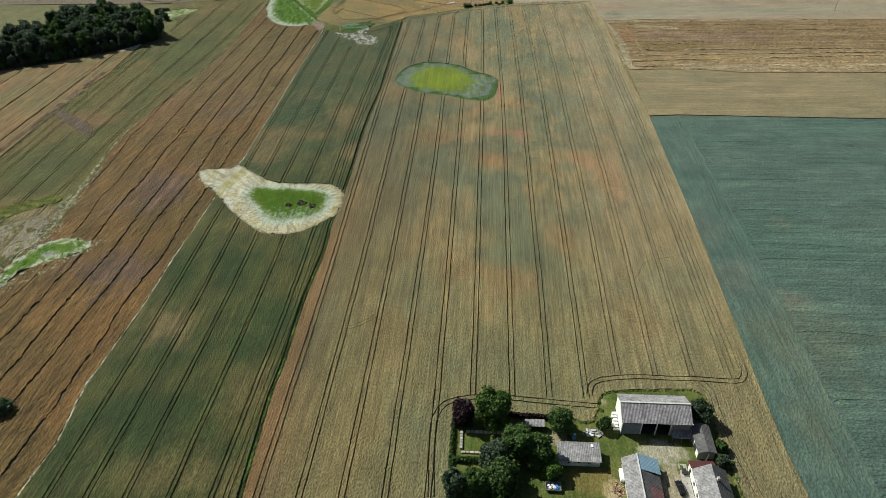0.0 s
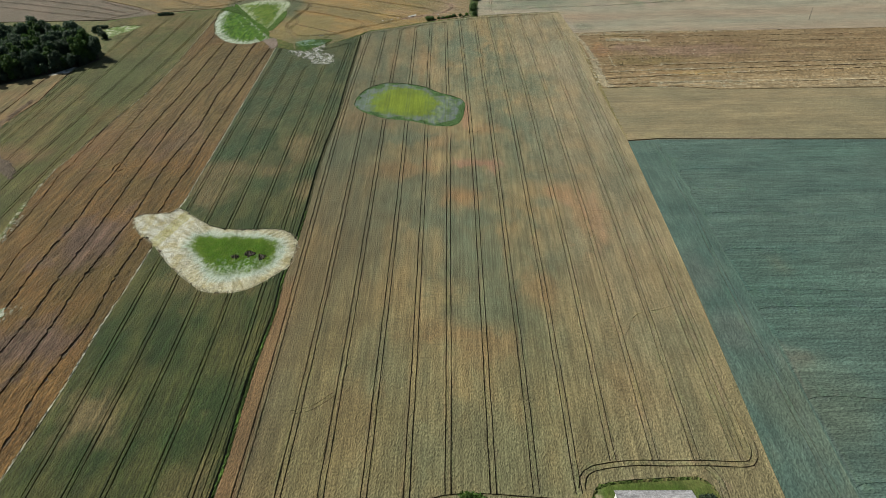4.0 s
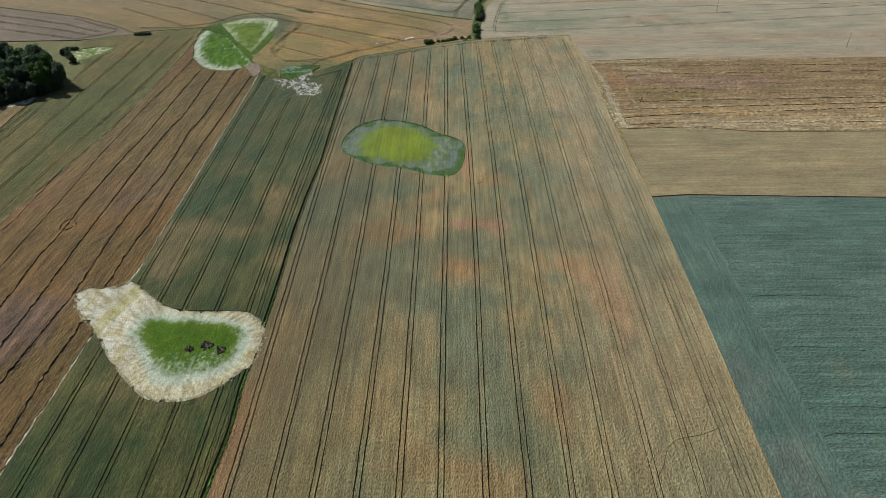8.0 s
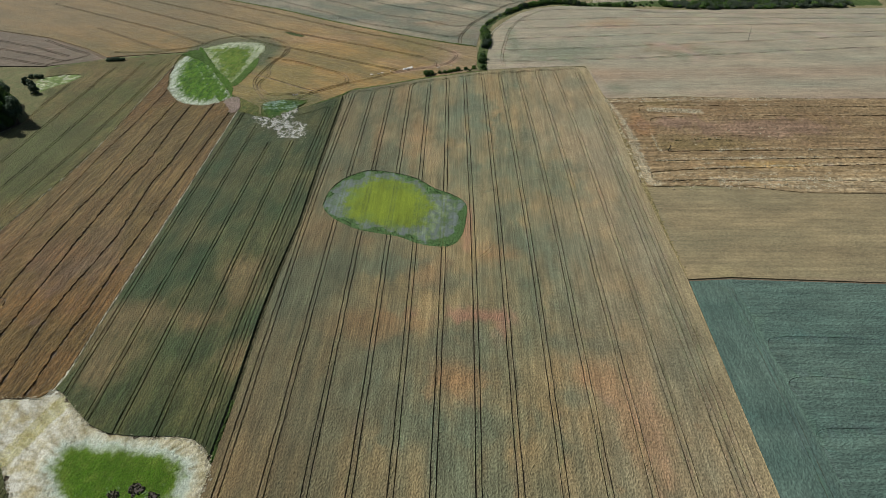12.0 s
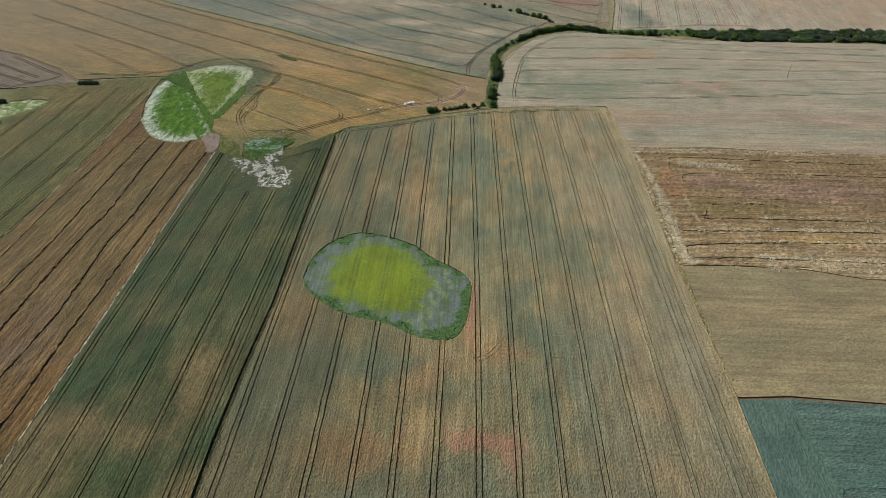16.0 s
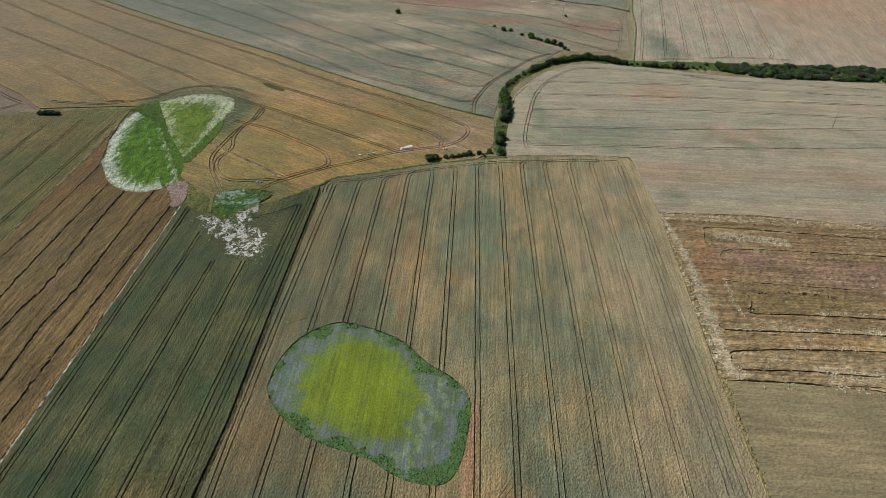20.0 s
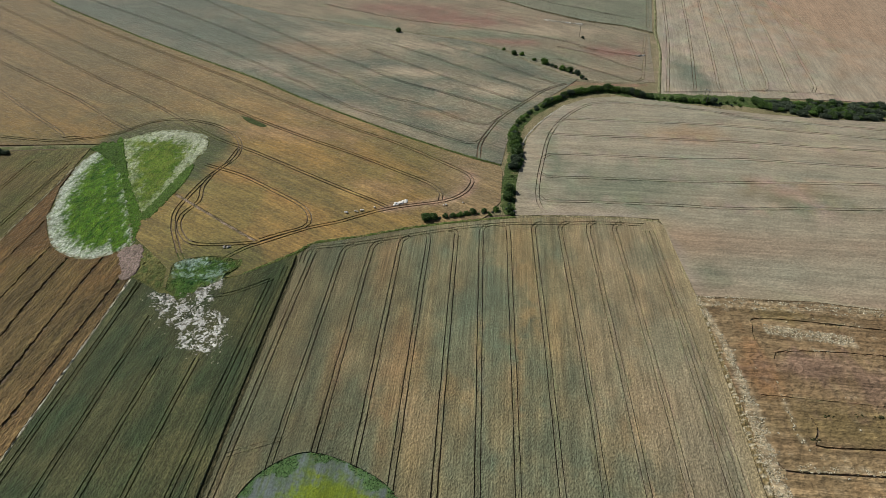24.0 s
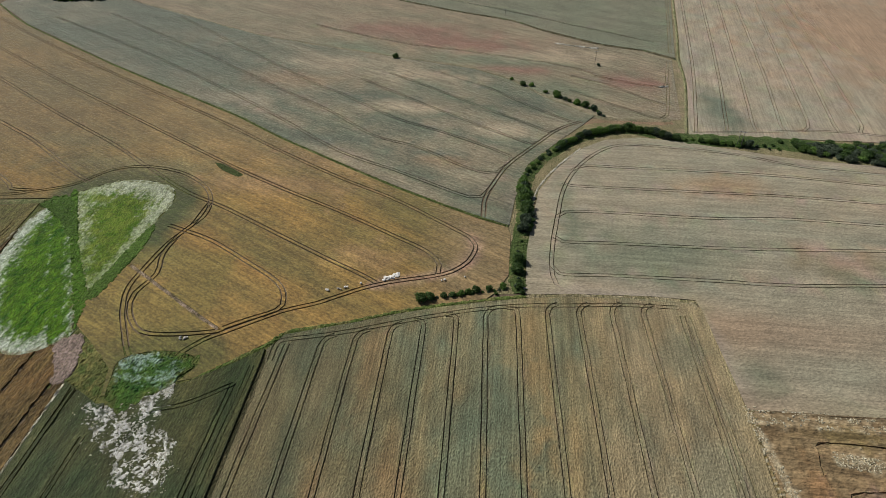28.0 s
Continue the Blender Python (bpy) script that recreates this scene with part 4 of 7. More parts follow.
def strawy(x, y):
    """How much bleached straw lies on the brown field, 0 to 1."""
    band = 0.7 * noise.noise(Vector((x / 14, y / 1.3, 2.0))) + 0.7 * noise.noise(Vector((x / 2.6, y / 1.1, 5.0)))
    pale = 0.45 * band - 0.12
    if y < 421:
        pale += 0.06 + (0.12 if y < 404 else 0.0) + (0.15 if y < 396 and x > 120 else 0)
    elif y > 482:
        pale += 0.3
    if x < 104:
        pale = max(pale, 0.95 - off_line(x, y, G_STRAW) / (3.2 if y < 440 else 1.9) + 0.6 * band, 0.4 - off_line(x, y, G_STRAW2) / 1.6 + 0.5 * band)
    if 104 < x < 134 and abs(y - 471.5 + (x - 107) * 0.11) < 2.6:
        pale += 0.55
    for k in g_lines:
        if k[0][0] < x < k[-1][0]:
            off = y - float(np.interp(x, [p[0] for p in k], [p[1] for p in k]))
            if 0.2 < off < 2.2:
                pale += 0.3 if y < 430 else 0.12
    return max(0, min(1, pale * 2.0))


def tone_g(x, y):
    c = base_g(x, y)
    c = mix(c, (0.235, 0.168, 0.085), 0.55 * max(0, min(1, (422 - y) / 6)))
    return mix(c, (0.45, 0.39, 0.26), 0.75 * strawy(x, y) * random.uniform(0.3, 1))


field("brown_weedy_field", shift(BROWN, 0.2, -0.15) + [(520, 475.5)] + [(520, 373)] + shift(BROWN_S[::-1], 0.3, 0.2) + [(85.6, 440)], 0.5,
      tone_g, MAT_ROWS,
      "brown patchy field with bleached weeds and dark furrows", g_ruts, (), 1.6, uneven=0.3)
field("tan_strip_field", BROWN_S + [south_east, h_east] + shift(H_TOP[::-1], 0.5, 0.6) + [(86.4, 350)], 0.4,
      crop_tone((0.215, 0.166, 0.085), (0.166, 0.142, 0.076), [], 0.8, 20, 17.0, grain=-3, pull=0.2), MAT_SMOOTH, "dull tan grass strip between two fields", (), (), 7.0)
h_ruts = tram([(100.2, -30), (100.4, 186), (101.4, 250), (101.7, 276), (101, 316)], 1.6, 0.22, 8)
h_tram = list(h_ruts)
for hy, reach in ((60, 60), (88, 34), (120, 46), (150, 30), (191, 60), (201, 40), (226, 30), (252, 54), (272, 30), (290, 44)):
    h_ruts += rut(smooth([(106.5, hy - 7), (104.8, hy - 4), (105.8, hy - 1), (109, hy + 0.6), (116, hy + 1.0), (106 + reach * 0.6, hy + 0.4), (106 + reach, hy - 1)], 2.0), 0.14, 0, 0.05)
tone_h = crop_tone((0.069, 0.108, 0.082), (0.046, 0.083, 0.065), SPOTS_H, 1.0, 9, 19.0, {"g": (0.05, 0.095, 0.07), "t": (0.095, 0.11, 0.07), "o": (0.15, 0.13, 0.075), "p": (0.1, 0.112, 0.09)}, 0.55, grain=-2, pull=0.15)
h_inner = [(104.2, 300), (106.8, 180), (105.8, -40)]
field("young_green_field", [(103.4, 321.4)] + shift(H_TOP[2:], 0.5, -0.6) + [(520, 304), (520, -40)] + h_inner[::-1], 0.4, tone_h, MAT_TEAL,
      "blue-green young crop sown in fine cross rows", h_ruts, (), 5.0)
field("green_headland", [(87.2, 320.3), (103.3, 321.4)] + shift(h_inner, -0.05) + [(88.5, -40)] + shift(R_A2[:1:-1], 0.15), 0.4, tone_h, MAT_HEADLAND,
      "smooth blue-green headland strip along the edge of the young crop", h_tram, (), 4.0)

# ---- far fields ----
# The ground is flat: haze and the shading of slopes are in the tones.
m_left = [(-420, 925), (-300, 857), (-180, 797), (-90, 772)]
p_out = shift(O_S, -0.3, -0.9) + [(6.5, 572), (6, 545), (1, 534)] + shift(TOP_A[6:0:-1], 0, 1.7) + shift(P_S[4::-1], 0, -0.6) + [(-127, 482), (-140, 493), (-149, 500), (-170, 533), (-196, 577), (-208, 576), (-236, 572), (-263, 568), (-285, 585), (-330, 612), (-420, 645), (-560, 690), (-560, 900)]
WORN = [(-146.5, 534.4), (-127.7, 522.4), (-108.5, 510), (-97.8, 503.6)]
base_p = crop_tone((0.238, 0.144, 0.038), (0.126, 0.1, 0.03), SPOTS_P, 1.05, 20, 21.0, {"o": (0.27, 0.165, 0.075), "g": (0.125, 0.12, 0.05), "t": (0.3, 0.2, 0.06)}, 0.7, grain=-31, pull=0.22)


def tone_p(x, y):
    c = base_p(x, y)
    d = rim_depth(x, y, LOBE_E) + 2 * fbm(x, y, 8, 2)
    if d < 15 and y > 535:
        c = mix(c, (0.034, 0.054, 0.014), 0.92 * min(1, (15 - d) / 7))
    c = mix(c, (0.19, 0.135, 0.065), 0.6 * min(1, max(0, (y - 585) / 60)))
    far = 1 - 0.18 * min(1, max(0, (-170 - x) / 60))
    c = (c[0] * far, c[1] * far, c[2] * far)
    if x > -34:
        c = mix(c, (0.22, 0.155, 0.085), 0.6 * min(1, (x + 34) / 20))
    if x < -105 and y < 545:
        c = mix(c, (0.15, 0.12, 0.03), 0.6)
    turn = off_line(x, y, [(-46, 533), (-25.4, 540.6), (-16.7, 544.7), (-10.3, 552.3), (-8, 561.2), (-10, 570)])
    if turn < 4:
        c = mix(c, (0.27, 0.175, 0.12), 0.7 * min(1, (4 - turn) / 2.5))
    near = rim_depth(x, y, POND4) + 4 * fbm(x, y, 6, 4)
    if near < 13:
        c = mix(c, (0.07, 0.074, 0.018), 0.8 * min(1, (13 - near) / 7))
    return c


field("orange_field", p_out, 0.36, tone_p, MAT_SLANT,
      "ripe orange grain field in a bay of curved tractor ruts", sum([tram(k, step=4, width=0.62) for k in (P1, [(-490, 840)] + P2, [(-423, 770)] + P3, [(-376, 703)] + P4, [(-262, 578)] + P5, P6, P7, P9, PX + P10[1:])], []) + rut(smooth(WORN, 3), 1.5, 0, 0.2), [rounded(LOBE_E), rounded(POND4)], 4.0)
o_out = shift(O_S, 0.3, 0.9) + [(8, 600), (14, 632), (30, 658), (46, 681)] + shift(M_S[:4][::-1], 0, -1.5) + shift(m_left[::-1], 0, -1.5)
base_o = crop_tone((0.198, 0.17, 0.112), (0.1, 0.118, 0.08), SPOTS_O, 1.2, 15, 23.0, {"g": (0.082, 0.1, 0.072), "o": (0.25, 0.17, 0.1), "t": (0.3, 0.245, 0.165)}, force=0.8, grain=-31, pull=0.14)


def tone_o(x, y):
    return mix(base_o(x, y), (0.085, 0.104, 0.078), 0.5 * min(1, max(0, (-100 - x) / 90)))


field("grey_green_field", o_out, 0.34, tone_o, MAT_SLANT,
      "pale grey-green grain field on a gentle far slope", sum([tram(k, step=6, width=0.5) for k in (O1, O2, O3, O4, O5, O6)], []) + tram(O7, 1.8, 0.8, 4), (), 8.0)
m_out = m_left + M_S + [(103, 694), (109, 745), (114.5, 785)] + M_N[-2::-1] + [(-420, 1010)]
field("reddish_field", m_out, 0.26, crop_tone((0.22, 0.17, 0.11), (0.165, 0.15, 0.095), SPOTS_M, 0.9, 22, 25.0, {"o": (0.19, 0.096, 0.072), "g": (0.13, 0.145, 0.092), "t": (0.3, 0.24, 0.16)}, 0.9, grain=-20, pull=0.16), MAT_SLANT,
      "tan far field with a reddish bare band", sum([tram(k, step=8, width=0.5) for k in (M1, M2, M3, M4)], []), (), 10.0)
n_out = [(-420, 1012)] + shift(M_N, 0, 2.5) + [(140, 930), (162, 1060), (-560, 1060)]
field("far_blue_green_field", n_out, 0.28, crop_tone((0.12, 0.135, 0.088), (0.15, 0.15, 0.1), [], 0.7, 40, 27.0), MAT_SLANT, "blue-green far field along a dark hedge line",
      tram([(-300, 985), (-60, 905), (60, 845), (108, 820)], 1.8, 0.6, 15) + tram([(116, 800), (124, 850), (136, 925)], 1.8, 0.6, 15), (), 12.0)
j_out = shift(J_W, 1.4) + [(140, 677), (215, 679), (330, 674), (520, 690), (520, 1060), (168, 1060)]
field("far_tan_field", j_out, 0.3, crop_tone((0.295, 0.238, 0.17), (0.225, 0.215, 0.158), SPOTS_J, 0.6, 40, 29.0, {"o": (0.28, 0.185, 0.115), "g": (0.1, 0.12, 0.085)}, 0.8), MAT_FAR,
      "pale tan far field with sweeping tractor ruts", sum([tram(k, 1.8, 0.42, 10) for k in (J1, J2, J3, J4, J5, J6, J7, J8, J9)], []), (), 10.0)
f_out = [(-560, 560), (-300, 552)] + F_S[1:3] + [(-266, 566), (-287, 583), (-332, 610), (-420, 642), (-560, 686)]
patch("rough_grass", [(-263, 462), (-269, 500), (-294, 543), (-300, 550), (-420, 556), (-500, 556), (-470, 500), (-380, 470), (-350, 490), (-320, 495), (-290, 478), (-272, 466)],
      lambda x, y: mix((0.1, 0.105, 0.045), (0.15, 0.125, 0.062), random.random()), MAT_WEEDS, "rough dull green grass behind the wood", 3.0, 0.3, 0.15, "grass")
field("grey_brown_field", f_out, 0.5, crop_tone((0.125, 0.088, 0.06), (0.085, 0.066, 0.042), [], 1.0, 22, 31.0, pull=0.3), MAT_SLANT, "grey-brown ploughed field behind the wood",
      sum([tram([(-540, 668 - o), (-420, 628 - o), (-340, 598 - o), (-292, 572 - 0.7 * o)], 1.8, 0.6, 8) for o in (3, 16, 30)], []) + tram([(-300, 556), (-284, 566), (-279, 574), (-290, 580), (-330, 606)], 1.8, 0.6, 4), (), 7.0)


# ---- hollows, weeds and verges ----
def mottled(a, b, c, scale, seed, bands=(0.0, 0.35)):
    def tone(x, y):
        f = fbm(x, y, scale, seed)
        g = random.random()
        col = a if f < bands[0] else (b if f < bands[1] else c)
        return mix(col, (col[0] * 1.5, col[1] * 1.5, col[2] * 1.4), (g - 0.4) * 0.6)
    return tone


def tone_pond1(x, y):
    g = random.random()
    cx, cy = x + 102, y - 229
    strand = noise.noise(Vector((math.atan2(cy, cx) * 22, math.hypot(cx, cy) * 0.12, 4.0))) + 0.5 * fbm(x, y, 1.1, 2)
    deep = rim_depth(x, y, POND1_IN) * (1 if inside(x, y, POND1_IN) else -1) + 1.6 * fbm(x, y, 4, 3) + 1.3 * strand
    green = mix((0.1, 0.155, 0.018), (0.047, 0.106, 0.005), min(1, max(0, deep / 4)))
    green = mix(green, (0.11, 0.15, 0.02), 0.7 * max(0, fbm(x * 1.5, y * 0.6, 2.5, 9)))
    dust = (222.5 + 0.15 * (x + 100) - y) / 9 + 1.3 * fbm(x * 2.4, y, 2.5, 5)
    green = mix(green, (0.36, 0.41, 0.33), 0.75 * max(0, min(1, dust)) * (0.5 + 0.5 * g))
    out = -deep
    c = mix((0.4, 0.46, 0.38), mix((0.56, 0.545, 0.46), (0.49, 0.455, 0.32), max(0, min(1, (x + 128) / 14))), max(0, min(1, (out - 1.5) / 3.5 + 0.4 * strand)))
    c = mix(c, (0.36, 0.3, 0.12), 0.7 * max(0, min(1, 0.25 + 1.3 * fbm(x, y, 6, 1))) * max(0, min(1, (out - 2) / 4)))
    if abs(x + 135 - 0.35 * (y - 245)) < 3.2:
        c = mix(c, (0.34, 0.31, 0.09), 0.65)
    c = mix(c, (0.2, 0.17, 0.08), max(0, min(0.75, 0.15 - 0.9 * strand)) * (1 if out > 2.5 else 0.4))
    c = mix(c, (0.55, 0.53, 0.45), max(0, min(0.6, strand)) * g)
    return mix(c, green, max(0, min(1, 0.5 + deep / 2.6)))


def rank_rim(x, y):
    """How far the dark green rank weeds on the rim of the oval hollow reach in, in metres."""
    reach = 1.1 + 4.2 * fbm(x, y, 8, 8)
    for sx, sy, r, more in ((-4, 347, 11, 8), (0, 362, 11, 4), (-15, 388, 11, 4.5), (-56, 401, 8, 5.5), (-30, 399, 7, 4), (-36, 353, 10, 5), (-53, 359, 10, 4.5), (-22, 347, 9, 3)):
        reach += more * max(0, 1 - math.hypot(x - sx, y - sy) / r)
    return reach


def tone_pond2(x, y):
    g, d = random.random(), rim_depth(x, y, POND2)
    deep = rim_depth(x, y, POND2_IN) * (1 if inside(x, y, POND2_IN) else -1) + 3.2 * fbm(x, y, 6, 3) + 2.2 * fbm(x * 1.6, y * 0.5, 1.8, 7) + 1.6 * (g - 0.5) + 1.0 + (1.6 if x < -45 else 0)
    violet = mix((0.098, 0.116, 0.13), (0.062, 0.1, 0.052), min(1, max(0, 0.3 * g + 0.12 + 1.0 * fbm(x, y * 0.6, 3.5, 14))))
    c = mix(violet, mix((0.09, 0.132, 0.024), (0.128, 0.165, 0.014), min(1, max(0, deep / 8 + 0.6 * fbm(x, y, 7, 17)))), min(1, max(0, 0.4 + deep / 4.5)))
    pale = fbm(x * 1.4, y * 0.6, 3.0, 11) + 0.35 - abs(x + 14 - 0.25 * (y - 362)) / 12
    c = mix(c, (0.25, 0.31, 0.12), 0.45 * min(1, max(0, pale * 3 - 0.5)) * (0.5 + 0.5 * g))
    c = mix(c, mix((0.036, 0.08, 0.03), (0.064, 0.125, 0.046), g), min(1, max(0, 0.5 + (rank_rim(x, y) - d) / 1.3)))
    near = min(abs(x - q * 0.45 - r * 0.55 - s) for q, r in zip(TRAM_MID, TRAM_NORTH) for s in (-0.8, 0.8))
    return mix(c, (0.06, 0.085, 0.025), 0.6 if near < 0.3 else 0)


def far_from_balk(x, y):
    return (x + 149) * -0.86 - (y - 499) * 0.51 > 9


def tone_lobe_w(x, y):
    g, d = random.random(), rim_depth(x, y, LOBE_W)
    c = mix((0.022, 0.078, 0.002), (0.07, 0.145, 0.006), 0.5 + 1.1 * fbm(x * 1.5, y * 0.6, 4, 6))
    white = (9.0 - d) / 6 + 0.75 * fbm(x * 2.0, y * 0.5, 4, 2) + 0.7 * fbm(x * 1.5, y * 0.6, 1.2, 8) - 0.03 * d - (0 if far_from_balk(x, y) else 1.1)
    c = mix(c, (0.5, 0.53, 0.46), max(0, min(0.95, white)) * (0.55 + 0.45 * g))
    return mix(c, (0.13, 0.1, 0.045), max(0, min(0.8, 0.9 - d + 1.2 * fbm(x, y, 2.2, 5))))


def tone_lobe_e(x, y):
    g, d = random.random(), rim_depth(x, y, LOBE_E)
    c = mix((0.055, 0.11, 0.006), (0.115, 0.155, 0.02), 0.5 + fbm(x, y, 5, 6))
    north = max(0, min(1, (y - 540) / 45)) * max(0, min(1, (x + 196) / 18))
    white = (7.5 - d) / 8 + 0.75 * north + 0.9 * fbm(x * 1.8, y * 0.5, 5, 9) + 0.7 * fbm(x * 1.5, y * 0.6, 1.2, 8) - (0.0 if y > 572 or x > -156 else 0.5)
    c = mix(c, mix((0.32, 0.36, 0.23), (0.46, 0.47, 0.38), north), max(0, min(0.85, white)) * (0.55 + 0.45 * g))
    return mix(c, (0.1, 0.1, 0.035), max(0, min(0.8, 0.9 - d + 1.2 * fbm(x, y, 2.2, 5))))


dull = lambda x, y: mix((0.05, 0.065, 0.018), (0.095, 0.09, 0.03), 0.5 + fbm(x, y, 5, 3))
patch("rough_grass", [(-150, 501), (-153, 483), (-143, 472), (-128, 462), (-110, 460), (-95, 476), (-76, 494), (-78, 502), (-95, 500), (-112, 497), (-130, 492)], dull, MAT_WEEDS,
      "low dull green grass where the fields meet", 1.2, 0.12, 0.12, "grass")
patch("rough_grass", [(-148, 490), (-147, 520), (-144, 560), (-145, 590), (-160, 600), (-185, 600), (-202, 586), (-210, 572), (-208, 540), (-200, 508), (-178, 482), (-160, 480)], dull, MAT_WEEDS,
      "low dark grass round two wet hollows", 2.0, 0.1, 0.08, "grass")
patch("weed_hollow", POND1, tone_pond1, MAT_HOLLOW, "dried-out pond hollow, bleached straw rim round bright green growth", 0.62, 0.2, 0.35, rim=1.8, edge_lift=0.5)
patch("flowering_hollow", POND2, tone_pond2, MAT_MEADOW, "oval hollow of lime-green growth ringed by violet-grey weeds", 0.6, 0.09, 0.36, rim=0.8)
patch("green_hollow", LOBE_W, tone_lobe_w, MAT_WEEDS, "bright green wet hollow with a white bleached rim", 0.7, 0.16, 0.3, rim=2.0, edge_lift=0.3)
patch("pale_hollow", LOBE_E, tone_lobe_e, MAT_WEEDS, "pale green hollow with whitish dried edges", 0.7, 0.16, 0.3, rim=2.0, edge_lift=0.3)
patch("pink_bare_patch", [(-152.5, 490.5), (-144.5, 496), (-138.2, 483), (-138.6, 474), (-142.4, 473.2), (-147, 482)], mottled((0.2, 0.145, 0.13), (0.24, 0.175, 0.16), (0.16, 0.115, 0.1), 3, 3), MAT_WEEDS, "small pinkish bare patch at a field corner", 1.0, 0.25, 0.55, rim=0.8)
def tone_reeds(x, y):
    c = mix((0.018, 0.058, 0.01), (0.048, 0.1, 0.016), 0.5 + fbm(x, y, 4, 2))
    c = mix(c, (0.075, 0.085, 0.024), max(0, min(0.9, (2.6 - rim_depth(x, y, POND4)) / 2 + 1.2 * fbm(x, y, 3, 12))))
    pale = max(1.2 - math.hypot((x + 119) / 7, (y - 486.5) / 4), 0.9 - math.hypot((x + 106) / 4, (y - 481) / 5), 0.5 - abs(y - 479) / 3) + 1.3 * fbm(x, y * 1.4, 2.2, 5)
    return mix(c, (0.3, 0.4, 0.36), 0.85 * max(0, min(1, pale)) * (0.5 + 0.5 * random.random()))


patch("reedy_hollow", POND4, tone_reeds, MAT_WEEDS, "small dark green reedy hollow with grey tufts", 0.7, 0.4, 0.3, rim=2.2)
patch("grass_bank", [(-157, 512), (-154.5, 522), (-153, 540), (-151.6, 556), (-148.5, 562), (-146.2, 546), (-147.5, 530), (-150, 514)], lambda x, y: mix((0.035, 0.08, 0.01), (0.07, 0.12, 0.02), random.random()), MAT_WEEDS,
      "dark green weedy bank beside a pale hollow", 0.9, 0.4, 0.4)
def tone_chalky(x, y):
    c = mix((0.05, 0.125, 0.008), (0.105, 0.16, 0.025), 0.5 + fbm(x, y, 4, 3))
    c = mix(c, (0.47, 0.47, 0.4), 0.85 * max(0, min(1, (2.2 - rim_depth(x, y, POND0)) / 2.5 + 1.7 * fbm(x, y, 3.0, 8))))
    bare = 1.3 - math.hypot((x + 194.6) / 4.2, (y - 186.4) / 2.6) + 0.6 * fbm(x, y, 2, 5)
    return mix(c, mix((0.2, 0.195, 0.19), (0.36, 0.36, 0.35), 0.5 + fbm(x, y, 1.2, 6)), max(0, min(0.9, bare)))


patch("chalky_hollow", POND0, tone_chalky, MAT_WEEDS, "small green hollow edged with white dead weeds round grey bare soil", 0.9, 0.35, 0.5, rim=2.6, edge_lift=0.62)
patch("pale_weed_patch", POND5, mottled((0.12, 0.17, 0.05), (0.19, 0.23, 0.1), (0.36, 0.37, 0.26), 5, 9, (-0.05, 0.25)), MAT_WEEDS, "pale green weed patch at a field edge", 1.6, 0.4, 0.2, rim=1.0)


def verge(name, line, width, tone, label, height=0.35, step=1.0, material=None):
    """A ragged strip of weeds along a field edge."""
    line = smooth(line, step)
    verts, faces, tones = [], [], []
    for i, (a, b) in enumerate(zip(beside(line, -width / 2), beside(line, width / 2))):
        for k in range(4):
            f = k / 3
            x, y = mix(a, b, f)
            edge = k in (0, 3)
            verts.append((x + random.uniform(-0.3, 0.3), y, 0.04 if edge else height * random.uniform(0.5, 1.5)))
            tones.append(tone(x, y))
            if i and k:
                m = len(verts) - 1
                faces.append((m - 5, m - 4, m, m - 1))
    return tagged(from_lists(name, verts, faces, material or MAT_WEEDS, tones=tones), label, "verge", kind="structure")


l_bc = [p for p in smooth(L_BC + [(-138, 40)], 3.0) if not inside(*p, POND1)]
for side in ([p for p in l_bc if p[1] > 240], [p for p in l_bc if p[1] <= 240]):
    verge("chalky_verge", side, 1.5, mottled((0.3, 0.26, 0.18), (0.4, 0.37, 0.28), (0.5, 0.48, 0.4), 2.2, 1, (-0.2, 0.1)), "thin ragged line of white dead weeds between two fields", 0.6)
verge("chalky_verge", L_CD, 1.4, mottled((0.15, 0.13, 0.065), (0.26, 0.23, 0.14), (0.4, 0.37, 0.27), 3, 2, (-0.15, 0.15)), "thin ragged line of pale weeds between two fields", 0.55)
verge("chalky_verge", [p for p in smooth(L_CD, 3) if 185 < p[1] < 275], 4.0, mottled((0.13, 0.15, 0.05), (0.24, 0.23, 0.13), (0.42, 0.4, 0.31), 2.5, 2, (-0.1, 0.2)), "broad ragged band of white dead weeds at a field edge", 0.7)
verge("green_verge", [p for p in smooth(L_AB, 4) if p[1] < 262] + [(-71.5, 40)], 1.2, mottled((0.02, 0.035, 0.008), (0.035, 0.06, 0.014), (0.06, 0.11, 0.02), 10, 3, (0.1, 0.4)), "narrow dark furrow with green weeds between two fields", 0.3)
# The shadow of the taller crop is painted into this furrow's soil tones.
verge("bare_furrow", [(-76.4, 496)] + [p for p in smooth(L_AB, 4) if p[1] > 260], 1.7, mottled((0.026, 0.021, 0.014), (0.045, 0.036, 0.022), (0.075, 0.06, 0.036), 3, 3, (0.05, 0.4)), "bare furrow between two fields, coloured dark for the crop's shadow", 0.08)
verge("grass_verge", shift(P_S[2:5], 0, -1.6) + shift(TOP_A[1:8], 0, 1.2), 2.8, mottled((0.06, 0.085, 0.02), (0.085, 0.105, 0.03), (0.13, 0.12, 0.045), 6, 4), "dark grass line along the head of the wheat field", 0.5)
verge("grass_balk", [(12.8, 533.2), (28, 535.6), (49.6, 537.4), (66.7, 537.5), (78, 536.6)], 3.4, mottled((0.17, 0.145, 0.08), (0.22, 0.18, 0.11), (0.27, 0.225, 0.15), 5, 4), "dry grass line along the head of the wheat field", 0.42)
